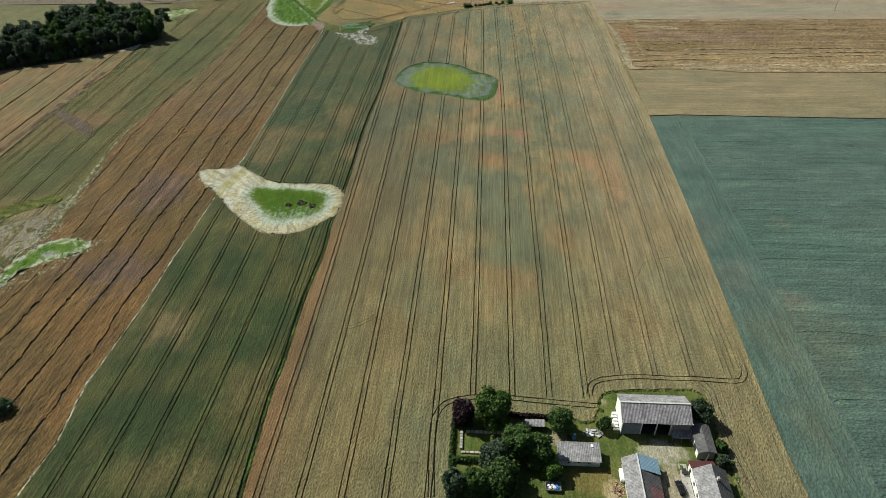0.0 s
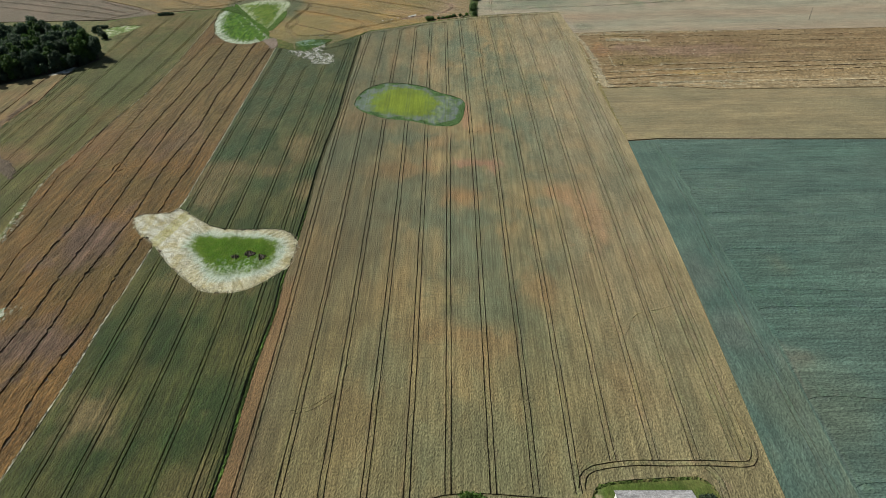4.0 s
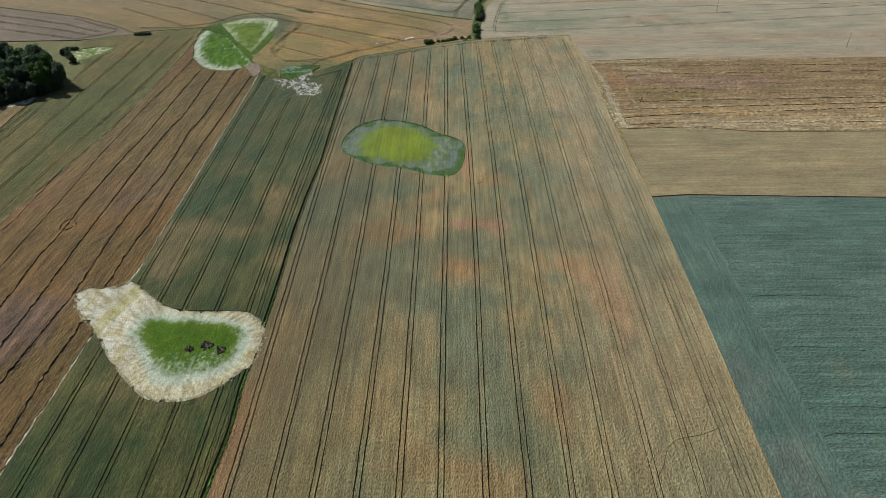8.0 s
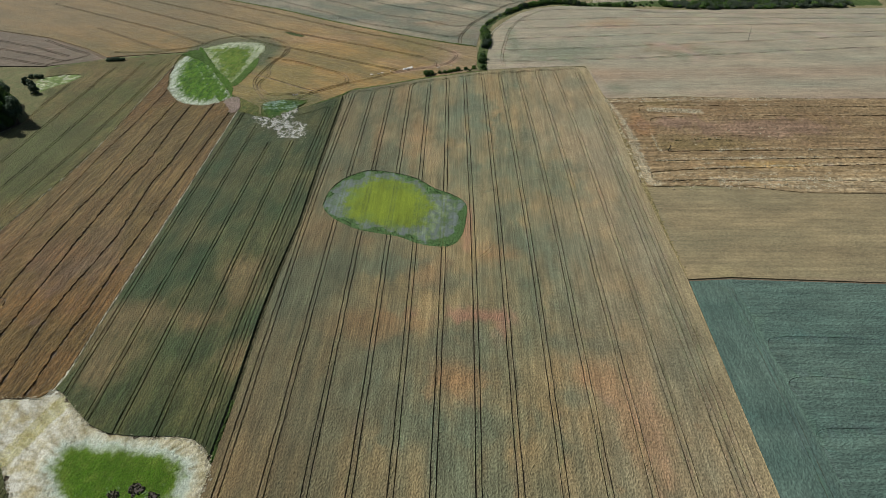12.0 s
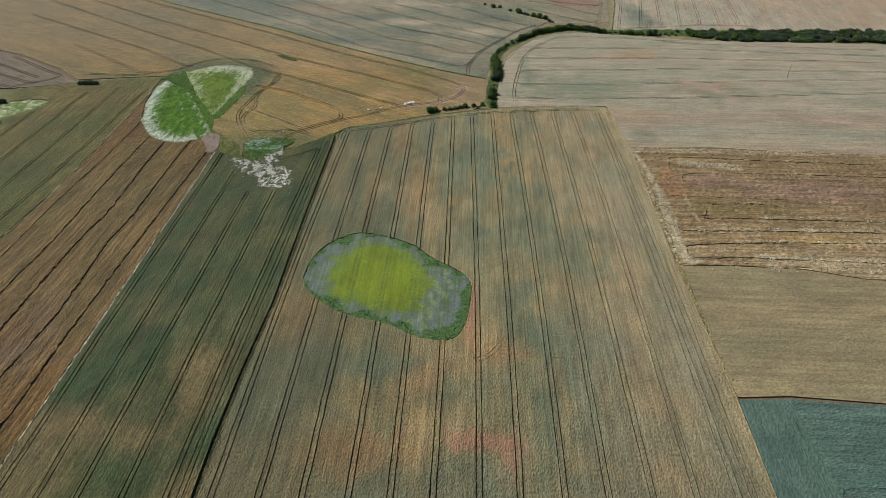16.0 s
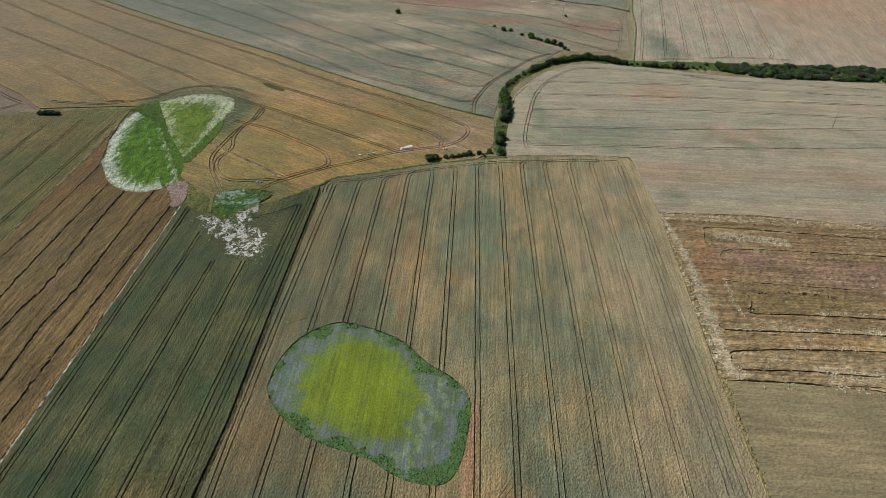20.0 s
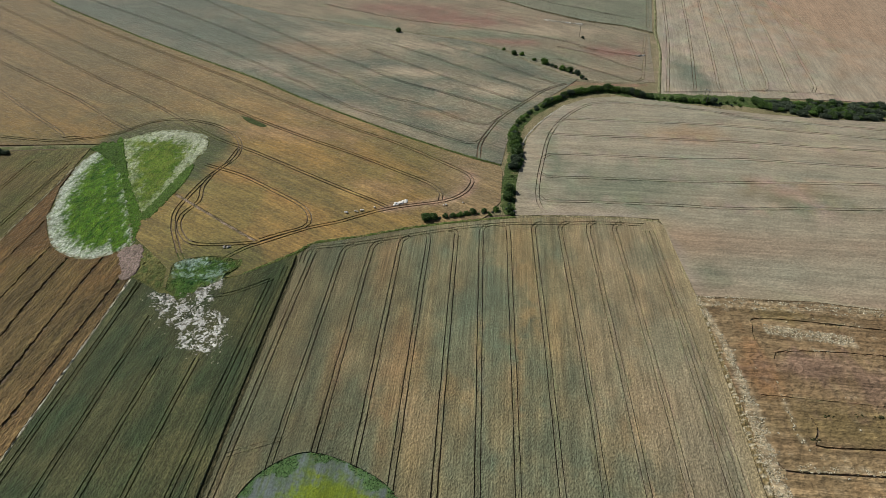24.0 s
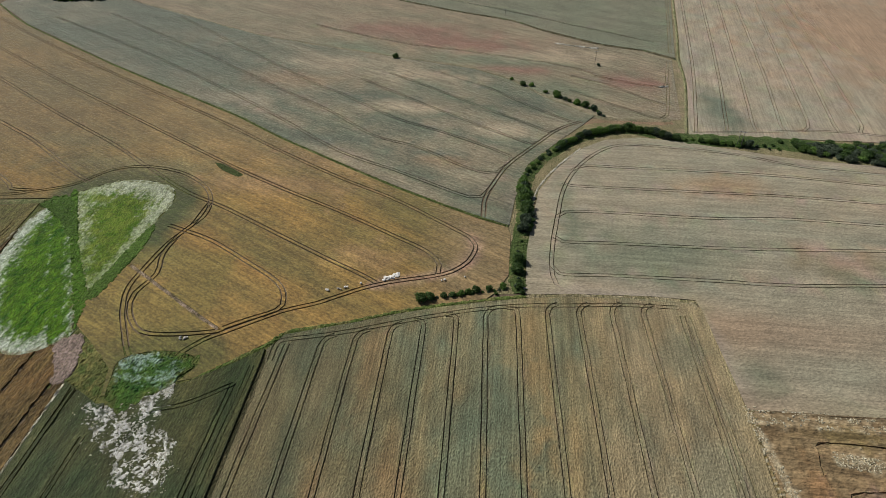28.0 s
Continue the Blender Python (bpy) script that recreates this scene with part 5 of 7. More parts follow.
verge("grass_verge", O_S, 1.8, mottled((0.075, 0.10, 0.03), (0.10, 0.12, 0.04), (0.13, 0.14, 0.06), 8, 5), "dark green grass balk between two far fields", 0.75)
verge("grass_verge", m_left[1:] + M_S, 5.0, mottled((0.16, 0.14, 0.095), (0.2, 0.165, 0.115), (0.24, 0.195, 0.135), 9, 6), "faint dry grass line between two far fields", 0.3, 3.0)
verge("grass_verge", M_N, 2.6, mottled((0.09, 0.075, 0.05), (0.12, 0.10, 0.07), (0.08, 0.09, 0.05), 8, 6), "dark weedy balk between far fields", 0.8, 2.0)
verge("grass_verge", J_W, 2.0, mottled((0.2, 0.19, 0.11), (0.16, 0.15, 0.08), (0.1, 0.1, 0.05), 8, 7), "pale grass balk between far fields", 0.5, 2.0)
verge("red_track", ROADM, 6.0, lambda x, y: mix((0.2, 0.135, 0.09), (0.25, 0.15, 0.11), 0.5 + fbm(x, y, 8, 8)), "reddish earth farm track beside the hedge", 0.1)
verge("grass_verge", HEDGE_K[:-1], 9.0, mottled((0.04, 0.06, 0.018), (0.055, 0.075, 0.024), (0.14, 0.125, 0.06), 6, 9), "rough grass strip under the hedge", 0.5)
verge("grass_verge", F_S, 4.0, mottled((0.11, 0.12, 0.05), (0.15, 0.14, 0.07), (0.2, 0.17, 0.1), 6, 10), "rough grass balk at the end of the striped field", 0.4)
verge("grass_verge", WOOD, 3.0, mottled((0.2, 0.17, 0.09), (0.13, 0.12, 0.06), (0.4, 0.38, 0.3), 6, 10, (0.1, 0.45)), "pale dry grass edge along the wood", 0.3)
pale_grass = lambda x, y: mix((0.16, 0.14, 0.075), (0.22, 0.175, 0.105), 0.5 + fbm(x, y, 9, 4))
verge("rough_grass", HEDGE_K, 26, pale_grass, "dry pale grass on both sides of the hedge", 0.1, 3.0)
verge("rough_grass", [(92, 668), (150, 668), (210, 664), (330, 660), (520, 668)], 40, pale_grass, "dry pale grass beside the ditch thicket", 0.1, 4.0)
verge("rough_grass", shift(J_W, -4), 18, lambda x, y: mix((0.18, 0.15, 0.09), (0.25, 0.19, 0.13), 0.5 + fbm(x, y, 9, 4)), "dry pale grass strip between far fields", 0.1, 3.0)
verge("pale_track", shift(K_EDGE[1:6], -1.0), 1.3, lambda x, y: mix((0.3, 0.26, 0.2), (0.46, 0.43, 0.37), 0.5 + fbm(x, y, 5, 4)), "thin pale chalky edge beside the hedge", 0.25)
verge("grass_balk", shift(BROWN, 0, -0.3), 1.8, mottled((0.2, 0.16, 0.1), (0.32, 0.28, 0.2), (0.48, 0.44, 0.36), 2, 5, (-0.1, 0.15)), "bleached straw along the head of the brown field", 0.42, 0.7)
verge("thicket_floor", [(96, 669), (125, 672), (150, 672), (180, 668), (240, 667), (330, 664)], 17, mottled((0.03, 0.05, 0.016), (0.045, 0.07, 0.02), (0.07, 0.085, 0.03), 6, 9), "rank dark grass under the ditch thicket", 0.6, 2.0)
verge("grass_balk", [(84.2, 487.5), (85.0, 440), (86.2, 389)], 3.6, mottled((0.16, 0.115, 0.055), (0.2, 0.15, 0.08), (0.4, 0.35, 0.25), 1.3, 12, (-0.05, 0.25)), "ragged dry weeds along the edge of the brown field", 0.4, 0.6)
verge("grass_balk", [(85.2, 392), (86.4, 355), (87.2, 322)], 4.0, mottled((0.19, 0.15, 0.075), (0.23, 0.18, 0.09), (0.16, 0.13, 0.06), 5, 12), "dry grass edge between two fields", 0.38)
# The darkest tone paints the shade along the crop edge; the browns are weeds.
verge("grass_balk", L_DE + [(-273, 200)], 3.6, mottled((0.045, 0.048, 0.02), (0.1, 0.08, 0.045), (0.16, 0.125, 0.07), 3, 14, (0.0, 0.35)), "ragged brown weedy balk between two fields, with a painted shade edge", 0.55)
patch("trampled_crop", [(-278.2, 327.7), (-276.9, 331.4), (-265.3, 326.1), (-252.6, 316.2), (-244.1, 311.4), (-235.9, 299), (-236, 294.7), (-245.9, 302.5), (-255.6, 309.4), (-267, 319)], mottled((0.055, 0.041, 0.032), (0.085, 0.064, 0.05), (0.13, 0.1, 0.07), 2.2, 4, (-0.1, 0.25)), MAT_RYE, "brown trampled crop tapering across the field", 0.9, 0.3, 0.62, rim=1.4, edge_lift=0.52)
verge("lodged_crop", [(-281, 250), (-279.5, 300), (-279, 330), (-278.5, 365), (-277, 392)], 7.0, lambda x, y: mix(mix((0.1, 0.066, 0.042), (0.165, 0.11, 0.07), 0.5 + 1.3 * fbm(x, y * 0.4, 3, 6)), (0.05, 0.045, 0.028), 0.6 * max(0, fbm(x, y * 0.5, 2.5, 16))), "band of brown lodged grain along a field edge", 0.85, material=MAT_RYE)
patch("chalky_patch", [(-290, 434), (-283, 439.5), (-277, 447), (-274.5, 446), (-276, 437), (-282, 434), (-288, 432)], mottled((0.3, 0.28, 0.2), (0.5, 0.49, 0.43), (0.58, 0.57, 0.52), 3, 3), MAT_STRAW, "white dead weeds before the wood", 1.0, 0.3, 0.65, rim=1.2, edge_lift=0.6)
patch("grass_bank", [(-247, 219), (-231.1, 228.8), (-226.4, 230.3), (-223.6, 233.4), (-216.4, 232.6), (-213.2, 228.7), (-217, 225.7), (-221.6, 222.7), (-225.7, 220.5), (-238, 211)], lambda x, y: mix(mix((0.075, 0.085, 0.018), (0.15, 0.15, 0.03), 0.5 + 1.2 * fbm(x * 0.6, y * 1.6, 4, 4)), (0.04, 0.055, 0.015), 0.7 * max(0, min(1, 3 * fbm(x * 0.5, y * 2, 3, 14)))), MAT_WEEDS, "olive-green weedy bank beside a hollow", 0.8, 0.5, 0.45)
patch("sandy_patch", [(-233, 207), (-222, 214), (-213, 221), (-208, 205), (-207, 192), (-215, 183)], mottled((0.2, 0.17, 0.13), (0.24, 0.2, 0.16), (0.15, 0.135, 0.09), 4, 5), MAT_WEEDS, "grey sandy bare patch beside a hollow", 1.4, 0.12, 0.42)
verge("pale_track", [(36, 808), (50, 804), (66, 801)], 2.6, mottled((0.3, 0.27, 0.22), (0.42, 0.4, 0.36), (0.5, 0.48, 0.44), 4, 2), "thin pale bare strip in a far field", 0.75)
verge("pale_track", [(97.5, 738), (101, 739.5), (104, 741)], 2.0, mottled((0.3, 0.27, 0.22), (0.42, 0.4, 0.36), (0.5, 0.48, 0.44), 4, 2), "small pale bare strip at a far field corner", 0.75)
verge("pale_track", WORN, 2.6, lambda x, y: mix((0.12, 0.085, 0.058), (0.26, 0.19, 0.145), 0.5 + 1.2 * fbm(x, y, 3, 2)), "pale lilac-brown worn track through the ripe crop", 0.12)
verge("pale_track", [(-430, 825), (-411, 834), (-404, 846), (-398, 858), (-390, 880)], 4.0, mottled((0.4, 0.38, 0.34), (0.46, 0.44, 0.4), (0.3, 0.28, 0.22), 6, 2), "pale gravel track at the far field corner", 0.3)

def tufts(name, poly, count, size, tone, label, where=None, category="weeds", material=None, base=0.05, tall=1.0):
    """Many small leaning clumps of stalks inside an outline."""
    xs, ys = [p[0] for p in poly], [p[1] for p in poly]
    verts, faces, tones, made, tries = [], [], [], 0, 0
    while made < count and tries < count * 12:
        tries += 1
        x, y = random.uniform(min(xs), max(xs)), random.uniform(min(ys), max(ys))
        if not inside(x, y, poly) or (where and not where(x, y)):
            continue
        made += 1
        r, h, a = size * random.uniform(0.5, 1.2), size * tall * random.uniform(0.5, 1.3), random.uniform(0, 6.3)
        tip = (x + random.uniform(-0.6, 0.6) * r, y + random.uniform(-0.6, 0.6) * r, base + 0.1 + h)
        c, b = tone(x, y), len(verts)
        for k in range(4):
            q = a + k * 1.57 + random.uniform(-0.4, 0.4)
            e = r * random.uniform(0.6, 1.2)
            verts.append((x + e * math.cos(q), y + e * math.sin(q), base + 0.25 * h * random.random()))
            tones.append(mix(c, (c[0] * 0.75, c[1] * 0.75, c[2] * 0.68), random.random()))
        verts.append(tip)
        tones.append(c)
        faces += [(b + k, b + (k + 1) % 4, b + 4) for k in range(4)]
    return tagged(from_lists(name, verts, faces, material or MAT_WEEDS, tones=tones), label, category, kind="stuff")


def shades(a, b):
    return lambda x, y: mix(a, b, random.random())


chalk_area = [(-129, 468), (-120.7, 467.5), (-114.1, 464.5), (-108.3, 471.8), (-101.5, 478), (-100.5, 470), (-101.6, 461.2), (-94.1, 459), (-90.6, 452.3), (-89.8, 443.2), (-92.5, 438.6), (-104.2, 441), (-108.9, 448.9), (-114.5, 453), (-121.2, 459)]
def tone_chalk(x, y):
    f = fbm(x, y * 0.7, 3.4, 6) + 0.65 * fbm(x, y, 1.3, 2) + min(0.3, 0.22 * rim_depth(x, y, chalk_area) - 0.4)
    return mix(tone_b(x, y), (0.66, 0.66, 0.62), max(0, min(1, 0.72 + 2.2 * f)) * random.uniform(0.82, 1))


patch("dead_weeds", chalk_area, tone_chalk, MAT_STRAW, "white bleached dead weeds flattening the crop", 0.55, 0.3, 0.55, rim=2.6, edge_lift=0.5, category="weeds")
tufts("dead_weeds", chalk_area, 520, 0.6, shades((0.36, 0.35, 0.28), (0.54, 0.53, 0.47)), "white bleached dead weeds standing in clumps",
      lambda x, y: fbm(x, y * 0.7, 3.4, 6) + 0.5 * fbm(x, y, 1.3, 2) > 0.1, base=0.6, tall=0.5, material=MAT_STRAW)
tufts("dead_weeds", [(x + (x + 105) * 0.35, y + (y - 460) * 0.25) for x, y in chalk_area], 90, 0.6, shades((0.35, 0.32, 0.22), (0.5, 0.47, 0.38)),
      "stray white dead weeds in the crop", base=0.5, tall=0.4)
straw = lambda x, y: mix(tone_pond1(x, y), (0.7, 0.67, 0.57), 0.45 * random.random())
tufts("dead_weeds", rounded(POND1), 250, 0.5, straw, "bleached straw lying round a dried pond",
      lambda x, y: not inside(x, y, POND1_IN) and rim_depth(x, y, POND1) > 0.3, base=0.38, tall=0.15, material=MAT_STRAW)
tufts("dead_weeds", rounded([(x + (x + 108) * 0.04, y + (y - 232) * 0.06) for x, y in POND1]), 1100, 0.4, shades((0.34, 0.3, 0.18), (0.42, 0.39, 0.29)),
      "ragged straw along the rim of a dried pond", lambda x, y: rim_depth(x, y, POND1) < 0.8 + 1.0 * fbm(x, y, 2.5, 4), base=0.55, tall=0.3, material=MAT_STRAW)
tufts("tall_weeds", rounded(POND2), 2600, 0.5, shades((0.046, 0.1, 0.038), (0.082, 0.15, 0.056)), "dark green tall weeds round a hollow",
      lambda x, y: rim_depth(x, y, POND2) < rank_rim(x, y) + random.uniform(-0.6, 0.6), base=0.25, tall=0.45)
tufts("flowering_weeds", rounded(POND2), 1500, 0.42, shades((0.065, 0.1, 0.06), (0.125, 0.142, 0.165)), "violet-grey flowering weeds in a hollow",
      lambda x, y: not inside(x, y, POND2_IN) and rim_depth(x, y, POND2) > 2 and fbm(x, y, 4, 4) < 0.3, tall=0.5)
white_weeds = shades((0.3, 0.3, 0.2), (0.52, 0.51, 0.43))
tufts("dead_weeds", [(-211, 190), (-213.5, 206), (-213, 228), (-212.5, 246), (-210, 262), (-208, 252), (-206, 236), (-204.3, 217), (-201.5, 209), (-198.6, 200), (-189, 200), (-176, 199), (-172.6, 195), (-182, 185.5), (-187, 178), (-197, 166), (-206, 150), (-212, 170)], 820, 0.55, white_weeds,
      "white dead weeds scattered round a chalky hollow", lambda x, y: not inside(x, y, POND0) and fbm(x, y * 0.6, 4.5, 3) + 0.4 * fbm(x, y, 1.5, 6) > -0.12, base=0.45, tall=0.4, material=MAT_STRAW)
tufts("reeds", rounded(POND4), 140, 0.8, shades((0.03, 0.07, 0.012), (0.07, 0.12, 0.025)), "green reeds in a small hollow", tall=0.6)
tufts("dead_weeds", [(81.5, 489), (180, 487), (175, 386), (84, 386)], 5200, 0.42, shades((0.3, 0.25, 0.14), (0.56, 0.51, 0.38)),
      "bleached straw strewn over a weedy brown field", lambda x, y: strawy(x, y) > 0.25 + 0.5 * random.random(), base=0.45, tall=0.45, material=MAT_STRAW)
for hx, hy in ((112.1, 433.9), (132.8, 434.4), (128, 435), (122, 435.2), (138, 433.6), (104.7, 424.6)):
    tufts("dark_weeds", [(hx - 1.6, hy - 0.5), (hx + 1.6, hy - 0.4), (hx + 1.2, hy + 0.5), (hx - 1.2, hy + 0.5)], 9, 0.5, shades((0.03, 0.028, 0.016), (0.07, 0.055, 0.03)), "dark weed clump in a brown field", base=0.5, tall=0.5)
patch("grass_corner", [(-139.5, 475), (-128, 471.5), (-124, 470), (-126.5, 480), (-127.5, 483), (-139, 493), (-144.5, 494), (-138, 481)], mottled((0.075, 0.08, 0.025), (0.11, 0.1, 0.034), (0.055, 0.075, 0.02), 6, 3), MAT_WEEDS,
      "rough grass in the corner where four fields meet", 1.2, 0.4, 0.2)
patch("grass_balk", [(-148, 496.5), (-152.8, 514), (-167.8, 535.8), (-183, 558.5), (-196, 582), (-198.5, 578.5), (-170, 531)], mottled((0.04, 0.1, 0.006), (0.06, 0.125, 0.01), (0.034, 0.085, 0.006), 4, 3), MAT_WEEDS,
      "dark green ditch growth between two hollows", 0.8, 0.5, 0.35, rim=1.0)
patch("grass_bank", [(-207, 570), (-205, 577), (-199, 579), (-193, 574), (-184, 561), (-178.5, 551), (-182, 549), (-190, 558.5), (-199, 565)], shades((0.022, 0.06, 0.006), (0.055, 0.105, 0.014)), MAT_WEEDS,
      "rank dark grass at the head of two hollows", 0.8, 0.5, 0.5, rim=1.5, edge_lift=0.3)
patch("lodged_crop", [(-143.5, 616), (-138, 614.5), (-125, 606), (-127, 604), (-138, 610)], shades((0.02, 0.032, 0.008), (0.045, 0.055, 0.018)), MAT_WEEDS, "dark streak of flattened crop", 1.0, 0.12, 0.46, edge_lift=0.46)
MAT_MUD = plain("wet mud", (0.038, 0.03, 0.022), 0.7, 1.2, 0.4, 0.2, 0.05, 0.2)
for mx, my, mr in ((-92.6, 228.4, 2.1), (-87.0, 226.4, 1.8), (-98.7, 227.1, 1.6)):
    spot = [(mx + mr * 1.2 * math.cos(a) * random.uniform(0.55, 1.2), my + mr * math.sin(a) * random.uniform(0.55, 1.2)) for a in np.arange(0, 6.2, 0.5)]
    patch("mud_hole", spot, shades((0.06, 0.05, 0.038), (0.11, 0.09, 0.06)), MAT_MUD, "dark wet mud hole in a dried pond", 0.5, 0.2, 0.55, "mud hole", rim=0.8)
    tufts("dead_weeds", spot, 30, 0.5, shades((0.05, 0.042, 0.03), (0.12, 0.09, 0.07)), "dark brown dead stalks round a mud hole", base=0.5)

tufts("dark_weeds", [(45.3, 236.2), (59.3, 239.2), (58.3, 256.2), (48.3, 254.2)], 45, 0.55, shades((0.06, 0.05, 0.03), (0.11, 0.085, 0.045)), "dark weed clumps in the ripening wheat", base=0.25, tall=0.6)

# ---- trees and bushes ----
def leaf_cloud(name, lobes, count, size, material, parent, seed):
    """A crown of many small leaf sprays set round several lobes, with gaps between them."""
    rng = random.Random(seed)
    verts, faces = [], []
    weights = [r ** 2 for *_, r in lobes]
    for _ in range(count):
        cx, cy, cz, r = rng.choices(lobes, weights)[0]
        d = Vector((rng.gauss(0, 1), rng.gauss(0, 1), rng.gauss(0, 1) + 0.25)).normalized()
        p = Vector((cx, cy, cz)) + d * r * (rng.uniform(0.74, 1.02) if rng.random() < 0.7 else rng.uniform(0.5, 1.24))
        p.z = max(p.z, 0.25)
        out = (d + Vector((rng.gauss(0, 0.5), rng.gauss(0, 0.5), rng.gauss(0, 0.5)))).normalized()
        u = out.orthogonal().normalized()
        u.rotate(Matrix.Rotation(rng.uniform(0, 6.28), 3, out))
        v = out.cross(u)
        s = size * rng.uniform(0.5, 1.5)
        b = len(verts)
        bow = out * s * 0.35
        for q in (-u * s - bow, v * s * 0.8, u * s - bow, -v * s * 0.8):
            verts.append(p + q)
        faces += [(b, b + 1, b + 2), (b, b + 2, b + 3)]
    return from_lists(name, verts, faces, material, parent)


def limb(bm, a, b, ra, rb, sides=6):
    a, b = Vector(a), Vector(b)
    q = (b - a).to_track_quat("Z", "Y")
    ring = [[bm.verts.new(p + q @ Vector((r * math.cos(k * 6.283 / sides), r * math.sin(k * 6.283 / sides), 0))) for k in range(sides)] for p, r in ((a, ra), (b, rb))]
    for k in range(sides):
        bm.faces.new((ring[0][k], ring[0][(k + 1) % sides], ring[1][(k + 1) % sides], ring[1][k]))
    bm.faces.new(ring[1])


def tree(name, height, radius, material, seed, label, leaves=1300, size=0.6, low=0.25, lobes=9):
    """A broad-leaved tree: a tapered trunk, limbs and a lobed crown. Built round the origin."""
    rng = random.Random(seed)
    root = new(name)
    tagged(root, label, "tree")
    bm = bmesh.new()
    top = height * 0.7
    limb(bm, (0, 0, -0.1), (0.1, 0, top * 0.5), radius * 0.075, radius * 0.05)
    limb(bm, (0.1, 0, top * 0.5), (0, 0.15, top), radius * 0.05, radius * 0.015)
    clouds = []
    for k in range(lobes):
        a = k * 2.4 + rng.uniform(-0.3, 0.3)
        f = 0.28 + 0.5 * (k / lobes)
        z = height * (low + 0.14 + (0.80 - low) * rng.random())
        reach = radius * f * (1.0 if z < height * 0.7 else 0.7)
        p = (reach * math.cos(a), reach * math.sin(a), z)
        r = radius * rng.uniform(0.22, 0.5)
        clouds.append((*p, min(r, height - z + 0.1 * height)))
        limb(bm, (0, 0, max(height * 0.12, z - radius * 0.7)), p, radius * 0.03, radius * 0.01, 5)
    clouds.append((0, 0, height * 0.6, radius * 0.74))
    part("trunk", bm, MAT_BARK, root, "brown bark trunk with limbs")
    leaf_cloud("crown", clouds, leaves, size, material, root, seed + 1)
    return root


def bush(name, height, radius, material, seed, label, leaves=1100, size=0.3):
    rng = random.Random(seed)
    root = new(name)
    tagged(root, label, "bush")
    bm = bmesh.new()
    clouds = []
    for k in range(6):
        a = k * 1.05 + rng.uniform(-0.3, 0.3)
        p = (radius * 0.5 * math.cos(a), radius * 0.5 * math.sin(a), height * rng.uniform(0.35, 0.65))
        clouds.append((*p, radius * rng.uniform(0.4, 0.56)))
        limb(bm, (0.1 * math.cos(a), 0.1 * math.sin(a), -0.05), p, 0.07, 0.02, 4)
    clouds.append((0, 0, height * 0.6, height * 0.38))
    part("stem", bm, MAT_BARK, root, "thin brown stems")
    leaf_cloud("crown", clouds, leaves, size, material, root, seed + 1)
    return root


class Stand:
    """Plants one of several model plants at each place; the first use of a model is the model itself."""
    def __init__(self, models, group, size=1.0):
        self.models, self.group, self.size, self.used = models, group, size, {}

    def put(self, k, x, y, grow=1.0, wide=1.0, label=""):
        k, grow = k % len(self.models), grow * self.size
        turn, scale = Euler((0, 0, random.uniform(0, 6.28))), Vector((grow * wide, grow * wide, grow))
        ob = self.models[k]
        if k in self.used:
            first = self.used[k]
            ob = copy_thing(ob, Matrix.LocRotScale((x, y, 0), turn, Vector(p / q for p, q in zip(scale, first))))
        else:
            self.used[k] = scale
            ob.matrix_basis = Matrix.LocRotScale((x, y, 0), turn, scale)
        tagged(ob, label, group=self.group)
        return ob


# The wood: models are built one metre to a metre and set in rows behind its front edge.
wood = Stand([tree("oak_tree", 16, 6.5, MAT_LEAF_DARK, 11, "dark green oak in the dense wood", 4200, 0.55, 0.0, 14),
              tree("maple_tree", 14, 5.5, MAT_LEAF_DARK, 12, "dark green maple in the dense wood", 3800, 0.5, 0.0, 14),
              tree("willow_tree", 13, 5.5, MAT_LEAF_GREY, 13, "greyish green willow in the dense wood", 3800, 0.5, 0.0, 14),
              tree("ash_tree", 17, 6.0, MAT_LEAF, 14, "green ash in the dense wood", 4200, 0.55, 0.0, 14)], "trees of the wood")
wood_area = [(-440, 372), (-358, 403), (-325, 419), (-292, 439), (-277, 449), (-268, 459), (-264, 468), (-274, 480), (-286, 490), (-305, 502), (-335, 511), (-360, 503), (-364, 470), (-380, 446), (-440, 416)]
rng, n = random.Random(5), 0
y = 378.0
while y < 520:
    x = -436.0
    while x < -262:
        px, py = x + rng.uniform(-2.5, 2.5), y + rng.uniform(-2.5, 2.5)
        if inside(px, py, wood_area):
            n += 1
            wood.put(rng.choice((0, 0, 1, 1, 3, 3, 2)), px, py, rng.uniform(0.82, 1.18))
        x += 8.5
    y += 8.5
for k, (x, y) in enumerate(smooth([(-440, 369), (-358, 400), (-325, 416), (-292, 436), (-277, 446), (-267, 457)], 4.5)):
    wood.put(k % 4, x + rng.uniform(-1, 1), y + rng.uniform(-0.5, 1.5), rng.uniform(0.35, 0.6), 1.1, "low bushy tree on the front edge of the wood")
for x, y, g in ((-281, 505, 0.42), (-288, 514, 0.4), (-296, 521, 0.35)):
    wood.put(1, x, y, g, 1.3, "small dark tree at the edge of the wood")

